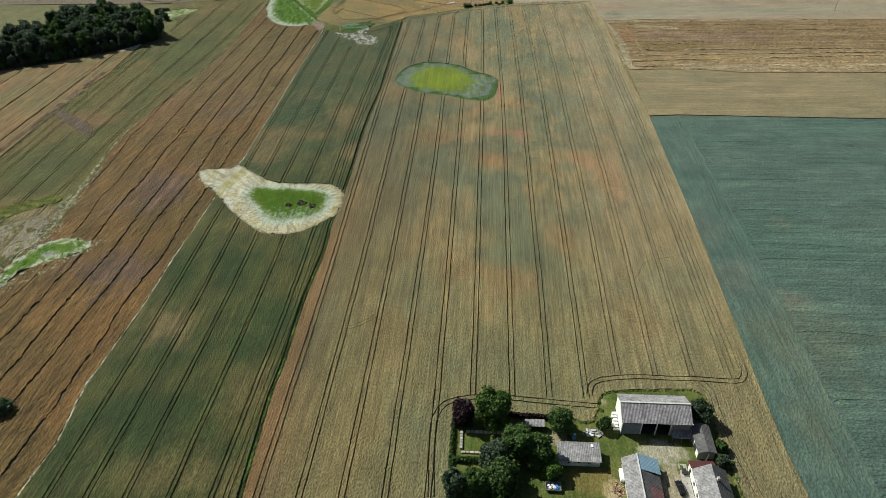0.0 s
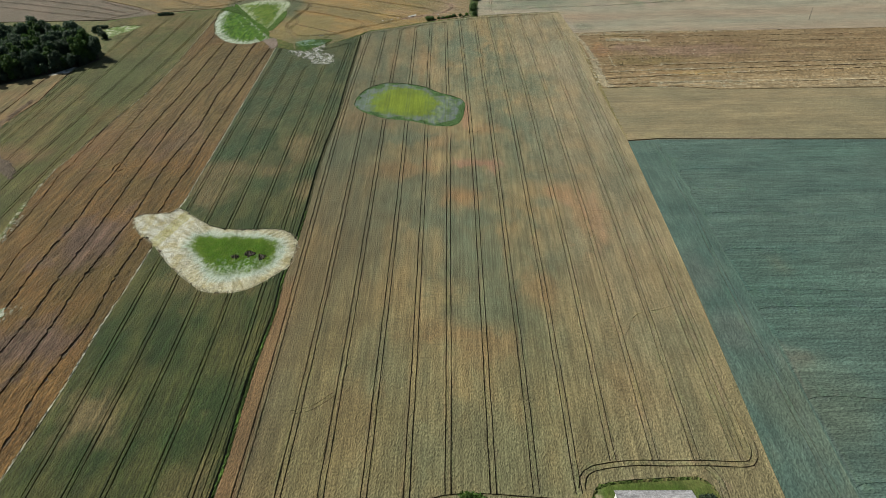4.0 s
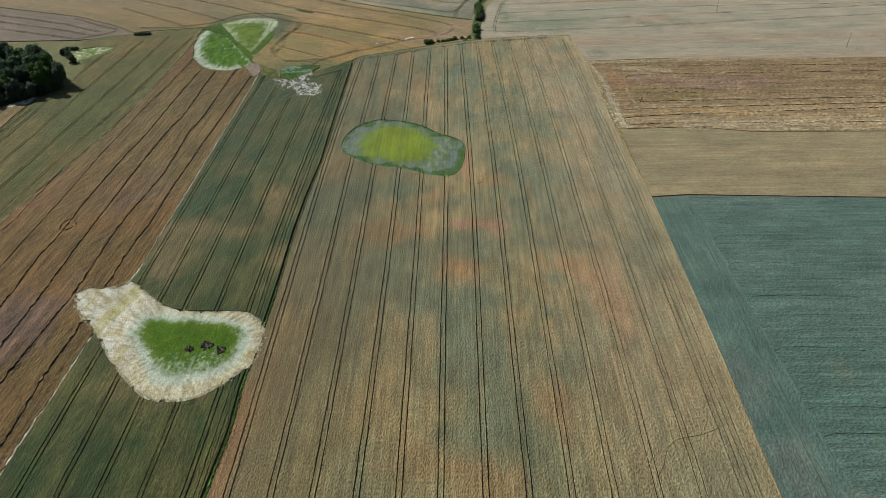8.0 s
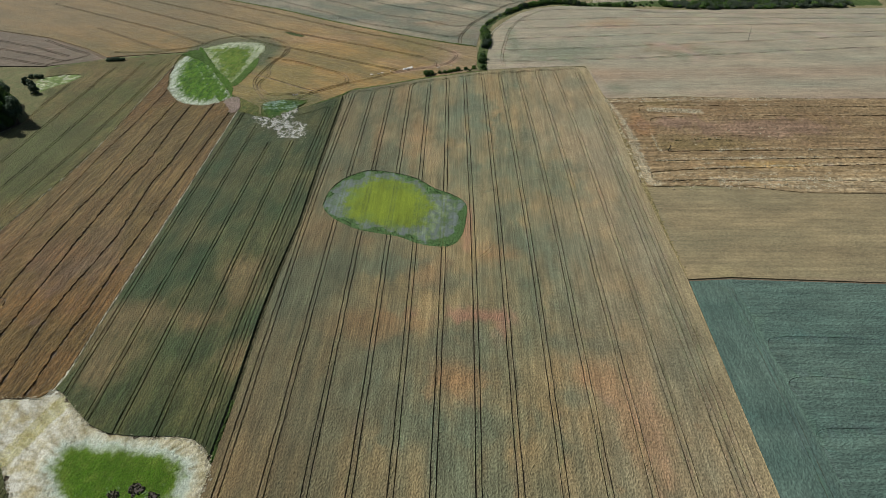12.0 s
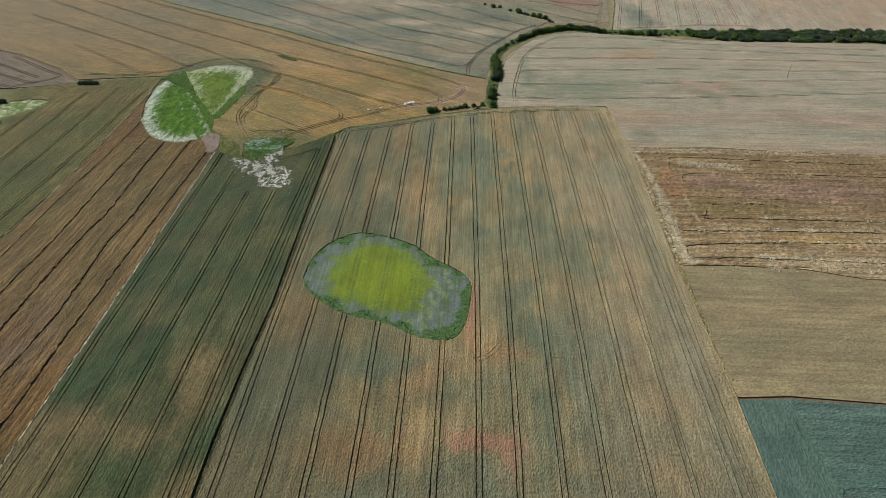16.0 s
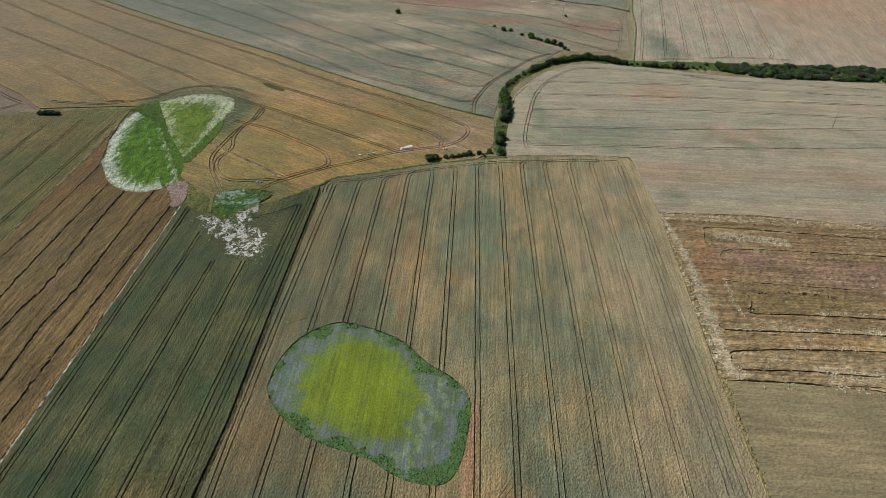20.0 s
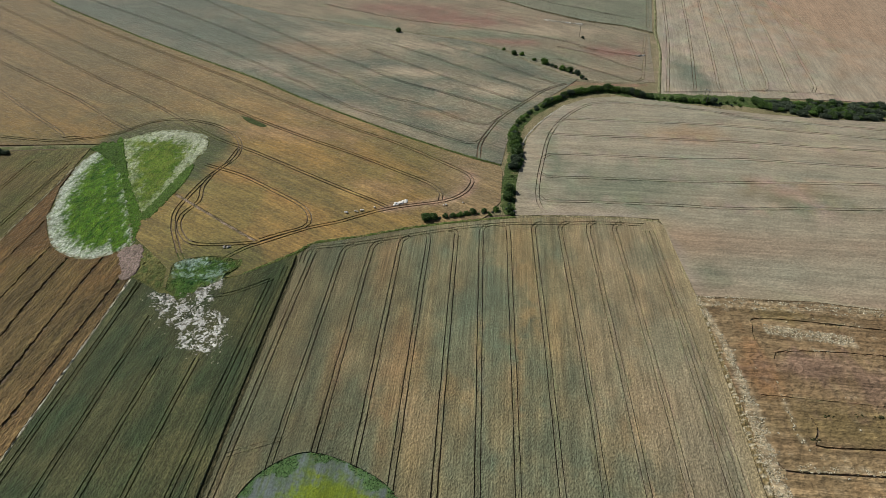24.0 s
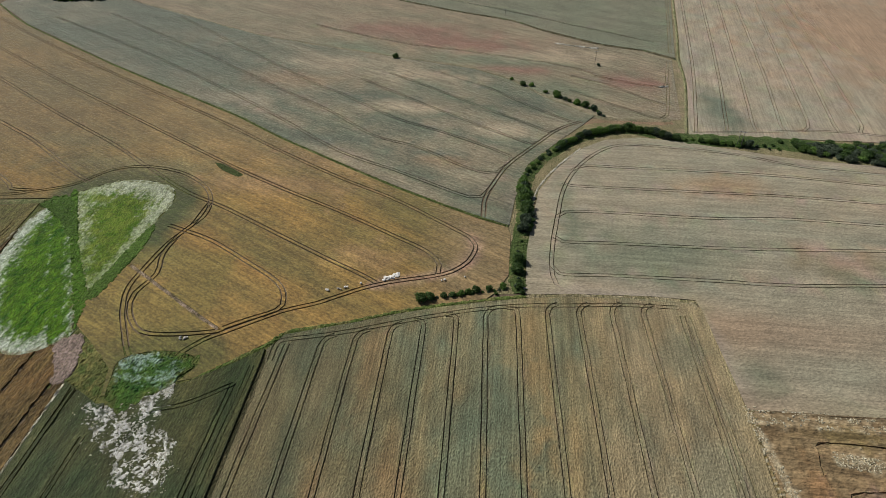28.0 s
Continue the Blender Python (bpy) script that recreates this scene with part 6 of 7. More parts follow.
hedge = Stand([bush("hawthorn_bush", 4.2, 2.6, MAT_LEAF, 21, "dark green hawthorn bush in the field hedge"),
               bush("elder_bush", 3.6, 2.4, MAT_LEAF_DARK, 22, "dark elder bush in the field hedge"),
               bush("blackthorn_bush", 3.2, 2.5, MAT_LEAF_BRIGHT, 23, "dense bright green blackthorn bush in the field hedge"),
               bush("willow_bush", 4.0, 2.7, MAT_LEAF_GREY, 24, "grey-green willow bush in the field hedge")], "hedge bushes", 0.72)
rng = random.Random(8)
for k, (x, y) in enumerate(smooth(HEDGE_K, 3.4)):
    g = 0.4 if 556 <= y < 574 or (540 < y < 556 and k % 2) else 0.85 if (y < 542 or (618 < y < 652)) else 1.45
    hedge.put(rng.randrange(3), x + rng.uniform(-1, 1), y + rng.uniform(-0.8, 0.8), g * rng.uniform(0.7, 1.15))
    if 576 < y < 612:
        hedge.put(rng.randrange(3), x + 2.4 + rng.uniform(-0.6, 0.6), y + rng.uniform(-1, 1), rng.uniform(0.8, 1.2))
for k, (x, y) in enumerate(BUSHES_A):
    hedge.put(rng.randrange(3), x, y + 0.8, (1.3, 1.1, 0.75, 0.75, 0.85, 0.85, 0.95, 0.75, 0.85)[k])
for k in range(16):
    hedge.put(rng.randrange(3), -27 + 2.1 * k + rng.uniform(-0.5, 0.5), 527 + 0.62 * k + rng.uniform(-0.4, 0.4), rng.uniform(0.28, 0.5), 1.2)
for x, y, g in ((9.5, 538, 0.8), (8.5, 548, 0.9), (10.5, 552, 0.75), (1.5, 533.5, 0.5)):
    hedge.put(rng.randrange(4), x, y, g)
for k, (x, y) in enumerate(TREES_M):
    hedge.put(rng.randrange(3), x, y, (0.75, 1.1, 1.0, 0.85, 1.6, 0.9, 1.3, 1.3, 1.3, 0.9)[k])
    if k > 3:
        hedge.put(rng.randrange(3), x + 2.4, y - 2.2, rng.uniform(0.5, 0.75))
for x, y, g in ((100, 668, 0.8), (104, 669, 0.7), (108, 668, 1.0), (112, 667.5, 1.1), (115.5, 667, 1.1), (119, 666.5, 1.0), (123, 666.5, 1.1), (127, 665, 1.0),
                (137, 666, 0.6), (141, 667, 0.6), (146, 668, 0.55), (151, 672, 0.8), (148, 664, 0.6), (143, 664, 0.5)):
    hedge.put(rng.randrange(3), x, y, g)
hedge.put(1, 132.5, 666, 1.6, 0.9, "tall dark tree standing up from the field hedge")
hedge.put(0, 128.8, 666.5, 1.35, 0.9)
for k in range(330):
    x = rng.uniform(158, 305)
    low, high = 664 - 0.27 * min(x - 150, 40), 674 + 0.02 * (x - 150)
    hedge.put(rng.choice((0, 2, 3, 3)), x, rng.uniform(low, high), rng.uniform(0.6, 1.25), 1.3, "bushy willow thicket along a ditch")
for x, y, g in ((-258.2, 560.2, 0.95), (-254.8, 560.4, 1.1), (-251.2, 560.6, 1.15), (-247.6, 560.8, 0.95)):
    hedge.put(1, x, y, g, 1.1, "low dark shrub standing alone on a field balk")
for x, y in ((-298.6, 531), (-294.6, 531.6), (-291.4, 531)):
    hedge.put(1, x, y, 1.1, 1.1, "low dark shrub near the wood")
hedge.put(0, -75, 766, 1.2, 1.0, "lone dark bush in a far field")
hedge.put(1, 63, 769, 0.8, 1.0, "lone dark bush by a pole in a far field")
hedge.put(1, -161.5, 104.5, 1.9, 1.05, "dark tree standing alone in the rye")

# ---- farm ----
def yard_tone(x, y):
    g = random.random()
    c = mix((0.046, 0.068, 0.018), (0.1, 0.105, 0.034), min(1, max(0, 0.5 + fbm(x, y, 6, 3) + 0.5 * (g - 0.5))))
    for sx, sy, rx, ry, ink, f in ((51, 86, 3.6, 9, (0.3, 0.25, 0.19), 0.9), (49, 99, 5.5, 4.5, (0.36, 0.33, 0.27), 0.8), (34, 86, 2.6, 4, (0.42, 0.33, 0.22), 0.9), (28, 89, 7, 5, (0.2, 0.14, 0.055), 0.6),
                                   (19, 102.5, 3.5, 2.5, (0.25, 0.2, 0.15), 0.8), (55, 99, 2.5, 2.5, (0.33, 0.29, 0.23), 0.6), (35, 118, 1.6, 2.2, (0.27, 0.22, 0.15), 0.7), (2, 99, 7, 4.5, (0.065, 0.1, 0.014), 0.8), (48, 119, 14, 2.5, (0.045, 0.075, 0.015), 0.8)):
        d = math.hypot((x - sx) / rx, (y - sy) / ry) + 0.35 * fbm(x, y, 2.5, 6)
        if d < 1.15:
            c = mix(c, ink, f * min(1, (1.15 - d) / 0.35))
    return c


verge("grass_verge", farm_plot[:-2], 1.9, mottled((0.06, 0.085, 0.022), (0.1, 0.105, 0.035), (0.16, 0.14, 0.06), 3, 8), "tall rough grass between the farmyard and the wheat", 0.42, 0.9)
patch("farmyard_grass", [(x, y) for x, y in farm_plot], yard_tone, MAT_MEADOW, "green farmyard grass with worn sandy tracks", 0.8, 0.12, 0.06, "lawn")

MAT_SHEET = plain("grey corrugated sheet", (0.25, 0.242, 0.25), 0.8, 1.4, 0.3, 0.15, 0.02, 0.25, grime=0.5)
MAT_SHEET_BARN = plain("brown-grey corrugated sheet", (0.25, 0.235, 0.25), 0.8, 1.4, 0.3, 0.15, 0.02, 0.25, grime=0.5)
MAT_SHEET_DARK = plain("dark weathered sheet", (0.115, 0.112, 0.112), 0.8, 1.0, 0.25, 0.2, 0.02, 0.25, grime=0.4)
MAT_SHEET_LIGHT = plain("pale weathered sheet", (0.5, 0.5, 0.5), 0.7, 1.0, 0.15, 0.15, 0.02, 0.3, grime=0.3)
MAT_SHEET_BLUE = plain("pale blue steel sheet", (0.24, 0.36, 0.46), 0.45, 1.0, 0.08, 0.1, 0.02, 0.5, grime=0.15)
MAT_SHEET_MAROON = plain("maroon roof sheet", (0.075, 0.022, 0.024), 0.5, 1.5, 0.15, 0.1, 0.02, 0.4, grime=0.2)
MAT_SHEET_RED = plain("faded red sheet", (0.2, 0.1, 0.1), 0.7, 1.5, 0.2, 0.1, 0.02, 0.3, grime=0.3)
MAT_WHITEWASH = plain("whitewashed wall", (0.8, 0.79, 0.76), 0.9, 1.5, 0.12, 0.15, 0.02, 0.2, grime=0.2)
MAT_BOARD = plain("grey boards", (0.17, 0.16, 0.15), 0.85, 1.5, 0.25, 0.3, 0.03, 0.2, stretch=(6, 6, 0.6))
MAT_BLUEBOARD = plain("blue-grey panel", (0.15, 0.18, 0.22), 0.7, 1.5, 0.2, 0.2, 0.02, 0.3, grime=0.3)
# Stands in for shade inside the barn and doorway; plain dark colour elsewhere.
MAT_DARK = plain("near-black brown, also painted barn shade", (0.03, 0.028, 0.026), 0.9, 2, 0.2)
MAT_CONCRETE = plain("worn concrete", (0.34, 0.32, 0.29), 0.9, 1.5, 0.2, 0.2, 0.02, 0.2, grime=0.3)
MAT_GLASS = plain("window glass", (0.03, 0.035, 0.04), 0.08, 1.0, 0.05, 0.0, 0.01, 0.6)
MAT_PAINT = plain("black car paint", (0.012, 0.012, 0.014), 0.3, 1.0, 0.05, 0.0, 0.01, 0.3)
MAT_TYRE = plain("tyre rubber", (0.02, 0.02, 0.02), 0.8, 3.0, 0.1)
MAT_STEEL = plain("grey steel", (0.4, 0.4, 0.41), 0.4, 2.0, 0.1, 0.05, 0.01, 0.5, 0.6)
MAT_LOG = plain("split firewood", (0.33, 0.22, 0.14), 0.85, 3.0, 0.3, 0.2, 0.03, 0.2, by_object=0.3)
MAT_PLASTIC_BLUE = plain("blue plastic", (0.05, 0.2, 0.5), 0.4, 2.0, 0.08, 0.0, 0.01, 0.5)
MAT_PLASTIC_WHITE = plain("white plastic", (0.7, 0.7, 0.68), 0.5, 2.0, 0.1, 0.0, 0.01, 0.4)
MAT_LIME = plain("white lime", (0.62, 0.6, 0.55), 0.9, 2.0, 0.12, 0.4, 0.1, 0.1)
MAT_STONE = plain("field stone", (0.36, 0.34, 0.31), 0.9, 2.0, 0.25, 0.3, 0.05, 0.2, by_object=0.3)
MAT_POLE = plain("weathered pole", (0.13, 0.12, 0.11), 0.85, 3.0, 0.3, 0.2, 0.02)


def block(x0, y0, z0, x1, y1, z1, bevel=0.02):
    bm = bmesh.new()
    bmesh.ops.create_cube(bm, size=1)
    for v in bm.verts:
        v.co = Vector(((x0 + x1) / 2 + v.co.x * (x1 - x0), (y0 + y1) / 2 + v.co.y * (y1 - y0), (z0 + z1) / 2 + v.co.z * (z1 - z0)))
    if bevel:
        bmesh.ops.bevel(bm, geom=bm.edges[:], offset=bevel, segments=1, affect="EDGES")
    return bm


def wave_roof(name, a, b, c, d, material, parent, label="", pitch=0.42, deep=0.035, thick=0.09):
    """A corrugated sheet roof over the corners a, b (low edge) and d, c (high edge); the ribs run up the slope."""
    a, b, c, d = (Vector(p) for p in (a, b, c, d))
    n = max(4, int((b - a).length / pitch) * 2)
    up = (b - a).cross(d - a).normalized()
    verts, faces = [], []
    for i in range(n + 1):
        f = i / n
        lift = up * (deep if i % 2 else -deep)
        lo, hi = a.lerp(b, f), d.lerp(c, f)
        verts += [lo + lift, hi + lift, lo + lift - up * thick, hi + lift - up * thick]
        if i:
            q = 4 * i
            faces += [(q - 4, q, q + 1, q - 3), (q - 2, q - 1, q + 3, q + 2), (q - 4, q - 2, q + 2, q), (q - 3, q + 1, q + 3, q - 1)]
    faces += [(0, 1, 3, 2), (4 * n, 4 * n + 2, 4 * n + 3, 4 * n + 1)]
    return from_lists(name, verts, faces, material, parent, label)


def gable_wall(x0, x1, y0, y1, eave, peak_at, ridge, along="y"):
    """A wall slab across the building, up to the ridge."""
    bm = bmesh.new()
    if along == "y":
        outline = [(y0, 0), (y1, 0), (y1, eave), (peak_at, ridge), (y0, eave)]
        rows = [[bm.verts.new((x, p, z)) for p, z in outline] for x in (x0, x1)]
    else:
        outline = [(x0, 0), (x1, 0), (x1, eave), (peak_at, ridge), (x0, eave)]
        rows = [[bm.verts.new((p, y, z)) for p, z in outline] for y in (y0, y1)]
    bm.faces.new(rows[0])
    bm.faces.new(rows[1][::-1])
    for k in range(5):
        bm.faces.new((rows[0][k], rows[1][k], rows[1][(k + 1) % 5], rows[0][(k + 1) % 5]))
    bmesh.ops.recalc_face_normals(bm, faces=bm.faces[:])
    return bm


def window_part(x0, z0, x1, z1, y, parent, face=-1):
    """A small window on a wall that looks along y."""
    w = part("window", block(x0, y - 0.05, z0, x1, y + 0.05, z1), MAT_WHITEWASH, parent, "white window frame")
    part("pane", block(x0 + 0.09, y + face * 0.05 - 0.01, z0 + 0.09, x1 - 0.09, y + face * 0.05 + 0.01, z1 - 0.09, 0), MAT_GLASS, w)
    return w


# barn
barn = tagged(new("barn"), "long whitewashed barn with a grey corrugated roof and open bays", "barn")
part("wall", gable_wall(38.6, 38.9, 105.2, 115, 6.2, 110.3, 8.6), MAT_WHITEWASH, barn, "whitewashed gable wall")
part("wall", gable_wall(58.5, 58.8, 105.2, 115, 6.2, 110.3, 8.6), MAT_BOARD, barn, "grey gable wall")
part("wall", block(38.9, 114.7, 0, 58.5, 115, 6.2), MAT_BOARD, barn)
part("floor", block(38.9, 105.3, 0.0, 58.5, 114.7, 0.15, 0), MAT_DARK, barn, "earth floor coloured dark for the shade inside")
part("front_panel", block(39.0, 105.2, 0, 44.4, 105.4, 5.0), MAT_BLUEBOARD, barn, "blue-grey sheet panel")
part("front_panel", block(53.2, 105.2, 0, 58.5, 105.4, 5.6), MAT_BOARD, barn, "grey boarded panel")
part("lintel", block(38.9, 105.15, 5.6, 58.5, 105.4, 6.15), MAT_BOARD, barn, "grey lintel beam")
for x in (44.5, 48.9, 53.1):
    part("post", block(x - 0.17, 105.15, 0, x + 0.17, 105.5, 5.7), MAT_SHEET_LIGHT, barn, "pale barn post")
wave_roof("roof", (38.3, 104.7, 6.05), (59.1, 104.7, 6.05), (59.1, 110.3, 8.8), (38.3, 110.3, 8.8), MAT_SHEET_BARN, barn, "grey corrugated roof slope")
wave_roof("roof", (59.1, 115.6, 6.05), (38.3, 115.6, 6.05), (38.3, 110.32, 8.8), (59.1, 110.32, 8.8), MAT_SHEET, barn, "pale sunlit corrugated roof slope")
part("ridge_cap", block(38.25, 110.05, 8.78, 59.15, 110.6, 8.95, 0.05), MAT_SHEET_LIGHT, barn, "pale ridge capping")
part("bargeboard", block(59.1, 104.7, 5.95, 59.25, 105.0, 6.2, 0), MAT_SHEET_LIGHT, barn, "white bargeboard")
boards = tagged(new("board_stack"), "white boards stacked against the barn gable", "boards")
for k in range(9):
    y = 106.2 + k * 0.75
    h = 0.5 + 1.0 * ((k * 37) % 5) / 5
    part("board", block(36.6 + 0.25 * (k % 3), y, 0.0, 38.3, y + 0.6, h), MAT_WHITEWASH, boards)

# open shelter by the barn, and the workshop
lean = tagged(new("open_shelter"), "low open shelter with a pale sheet roof beside the barn", "shelter")
wave_roof("roof", (53.3, 102.6, 2.3), (59.2, 102.6, 2.3), (59.2, 105.0, 2.8), (53.3, 105.0, 2.8), MAT_SHEET, lean, "pale corrugated roof")
for x, y in ((53.5, 102.8), (56.2, 102.8), (59.0, 102.8), (53.5, 104.7)):
    part("post", block(x - 0.08, y - 0.08, 0, x + 0.08, y + 0.08, 2.3, 0), MAT_POLE, lean)
shop = tagged(new("workshop"), "small workshop with a dark weathered sheet roof", "outbuilding")
part("wall", gable_wall(59.5, 64.2, 97.4, 97.7, 3.5, 61.9, 4.2, "x"), MAT_BOARD, shop, "grey boarded gable")
part("wall", gable_wall(59.5, 64.2, 106.4, 106.7, 3.5, 61.9, 4.2, "x"), MAT_BOARD, shop, "grey boarded gable")
part("wall", block(59.5, 97.7, 0, 59.8, 106.4, 3.5), MAT_WHITEWASH, shop, "pale plaster wall")
part("wall", block(63.9, 97.7, 0, 64.2, 106.4, 3.5), MAT_BOARD, shop)
part("door", block(59.44, 99.5, 0.05, 59.5, 101.6, 2.4), MAT_DARK, shop, "dark slab drawn as the shade in an open doorway")
wave_roof("roof", (59.1, 107.0, 3.4), (59.1, 97.1, 3.4), (61.9, 97.1, 4.35), (61.9, 107.0, 4.35), MAT_SHEET_DARK, shop, "dark corrugated roof slope")
wave_roof("roof", (64.6, 97.1, 3.4), (64.6, 107.0, 3.4), (61.92, 107.0, 4.35), (61.92, 97.1, 4.35), MAT_SHEET_DARK, shop, "dark corrugated roof slope")
pipe = bmesh.new()
limb(pipe, (61.6, 96.4, 0), (62.2, 97.0, 3.1), 0.14, 0.14, 8)
part("downpipe", pipe, MAT_SHEET_LIGHT, shop, "white leaning pipe")

# long shed with small windows
shed = tagged(new("long_shed"), "long low shed with a weathered grey sheet roof", "shed")
for x0, y0, x1, y1 in ((19.2, 93.3, 30.9, 93.55), (19.2, 98.6, 30.9, 98.85), (19.2, 93.55, 19.45, 98.6), (30.65, 93.55, 30.9, 98.6)):
    part("wall", block(x0, y0, 0, x1, y1, 3.0), MAT_SHEET_LIGHT, shed, "pale sheet wall")
for x in (21.5, 24.4, 27.3):
    window_part(x, 1.5, x + 1.0, 2.3, 93.28, shed)
wave_roof("roof", (18.7, 92.8, 3.05), (31.3, 92.8, 3.05), (31.3, 99.2, 3.55), (18.7, 99.2, 3.55), MAT_SHEET, shed, "grey corrugated roof", 0.5)
part("roof_hatch", block(28.6, 97.6, 3.45, 29.3, 98.5, 3.62), MAT_WHITEWASH, shed, "white roof hatch")
canopy = tagged(new("garden_canopy"), "open garden canopy with a grey sheet roof on posts", "canopy")
wave_roof("roof", (9.6, 104.9, 2.4), (15.7, 104.9, 2.4), (15.7, 107.3, 2.75), (9.6, 107.3, 2.75), MAT_SHEET, canopy, "pale grey sheet roof")
for x, y, h in ((9.9, 105.1, 2.35), (15.4, 105.1, 2.35), (9.9, 107, 2.65), (15.4, 107, 2.65)):
    part("post", block(x - 0.08, y - 0.08, 0, x + 0.08, y + 0.08, h, 0), MAT_POLE, canopy)
part("back_wall", block(9.9, 107.1, 0, 15.4, 107.2, 2.6, 0), MAT_DARK, canopy, "dark board back wall")

# patched cottage with the blue sheet
cot = tagged(new("patched_cottage"), "old cottage with a grey roof patched by pale blue sheets", "house")
part("wall", gable_wall(37.4, 46.3, 94.0, 94.3, 3.0, 40.9, 5.6, "x"), MAT_WHITEWASH, cot, "plaster gable wall")
part("wall", gable_wall(37.4, 46.3, 70.0, 70.3, 3.0, 40.9, 5.6, "x"), MAT_WHITEWASH, cot, "plaster gable wall")
part("wall", block(37.4, 70.3, 0, 37.7, 94.0, 3.4), MAT_WHITEWASH, cot, "plaster wall")
part("wall", block(46.0, 70.3, 0, 46.3, 94.0, 2.9), MAT_WHITEWASH, cot, "plaster wall")
wave_roof("roof", (36.8, 94.6, 3.2), (36.8, 69.7, 3.2), (40.9, 69.7, 5.85), (40.9, 94.6, 5.85), MAT_SHEET, cot, "grey corrugated roof slope")
wave_roof("roof", (47.2, 89.6, 3.2), (47.2, 94.6, 3.2), (40.92, 94.6, 5.85), (40.92, 89.6, 5.85), MAT_SHEET_BLUE, cot, "pale blue steel roof sheets")
wave_roof("roof", (46.9, 85.2, 2.7), (46.9, 89.55, 2.7), (40.92, 89.55, 5.8), (40.92, 85.2, 5.8), MAT_SHEET_DARK, cot, "dark weathered roof sheets")
wave_roof("roof", (46.9, 81.2, 2.7), (46.9, 85.15, 2.7), (43.3, 85.15, 4.55), (43.3, 81.2, 4.55), MAT_SHEET_RED, cot, "faded red roof sheets")
wave_roof("roof", (43.25, 69.7, 4.57), (43.25, 85.15, 4.57), (40.92, 85.15, 5.8), (40.92, 69.7, 5.8), MAT_SHEET_DARK, cot, "dark weathered roof sheets")
wave_roof("roof", (46.9, 69.7, 2.7), (46.9, 81.15, 2.7), (43.3, 81.15, 4.55), (43.3, 69.7, 4.55), MAT_SHEET_DARK, cot, "dark weathered roof sheets")
part("ridge_cap", block(40.7, 69.7, 5.84, 41.1, 94.6, 5.98, 0.04), MAT_SHEET_LIGHT, cot, "pale ridge capping")
part("side_rubble", block(36.2, 88.6, 0, 37.4, 92.5, 1.4, 0.2), MAT_WHITEWASH, cot, "white lean-to wall stub")

# white farmhouse
house = tagged(new("farmhouse"), "white farmhouse with a grey roof and a maroon porch roof", "house")
part("wall", gable_wall(56.2, 64.4, 91.0, 91.3, 3.9, 60.6, 6.6, "x"), MAT_WHITEWASH, house, "white plaster gable")
part("wall", gable_wall(56.2, 64.4, 70.0, 70.3, 3.9, 60.6, 6.6, "x"), MAT_WHITEWASH, house, "white plaster gable")
part("wall", block(56.2, 70.3, 0, 56.5, 91.0, 4.1), MAT_WHITEWASH, house, "white plaster wall")
part("wall", block(64.1, 70.3, 0, 64.4, 91.0, 4.1), MAT_WHITEWASH, house, "white plaster wall")
part("porch_wall", block(56.2, 91.3, 0, 62.4, 94.1, 3.3), MAT_WHITEWASH, house, "white porch wall")
for y in (80.5, 84.0, 87.5):
    w = part("window", block(56.12, y, 1.2, 56.2, y + 1.1, 2.5), MAT_BOARD, house, "dark window frame")
    part("pane", block(56.09, y + 0.1, 1.3, 56.12, y + 1.0, 2.4, 0), MAT_GLASS, w)
part("door", block(56.12, 91.9, 0.1, 56.2, 92.9, 2.2), MAT_DARK, house, "dark front door")
wave_roof("roof", (55.9, 91.5, 3.9), (55.9, 69.6, 3.9), (60.6, 69.6, 6.85), (60.6, 91.5, 6.85), MAT_SHEET, house, "grey sheet roof slope")
wave_roof("roof", (65.2, 69.6, 3.8), (65.2, 91.5, 3.8), (60.62, 91.5, 6.85), (60.62, 69.6, 6.85), MAT_SHEET_DARK, house, "dark sheet roof slope")
wave_roof("porch_roof", (62.8, 94.6, 3.3), (55.7, 94.6, 3.3), (55.7, 91.55, 4.4), (62.8, 91.55, 4.9), MAT_SHEET_MAROON, house, "maroon sheet porch roof")
chimney = part("chimney", block(60.9, 86.4, 6.2, 61.5, 87.0, 7.6), MAT_WHITEWASH, house, "small white chimney")
part("cap", block(60.83, 86.33, 7.6, 61.57, 87.07, 7.7), MAT_CONCRETE, chimney)
tagged(part("concrete_path", block(53.6, 78, 0.0, 56.0, 95.5, 0.14), MAT_CONCRETE), "pale concrete path along the farmhouse wall", "path", kind="structure")


def car_body():
    """A hatchback's lower body and cabin in one shell, nose towards +y."""
    bm = bmesh.new()
    side = [(-2.2, 0.35), (2.2, 0.35), (2.25, 0.7), (1.9, 0.88), (0.95, 0.98), (0.25, 1.42), (-1.25, 1.46), (-2.0, 1.05), (-2.25, 0.8)]
    rows = []
    for x, k in ((-0.88, 0.0), (-0.62, 1.0), (0.62, 1.0), (0.88, 0.0)):
        rows.append([bm.verts.new((x if z < 1.0 or k else x * 0.8, y, z if k or z < 1.0 else z - 0.12)) for y, z in side])
    for a, b in zip(rows, rows[1:]):
        for k in range(len(side)):
            q = (k + 1) % len(side)
            bm.faces.new((a[k], a[q], b[q], b[k]))
    bm.faces.new(rows[0][::-1])
    bm.faces.new(rows[-1])
    bmesh.ops.recalc_face_normals(bm, faces=bm.faces[:])
    return bm


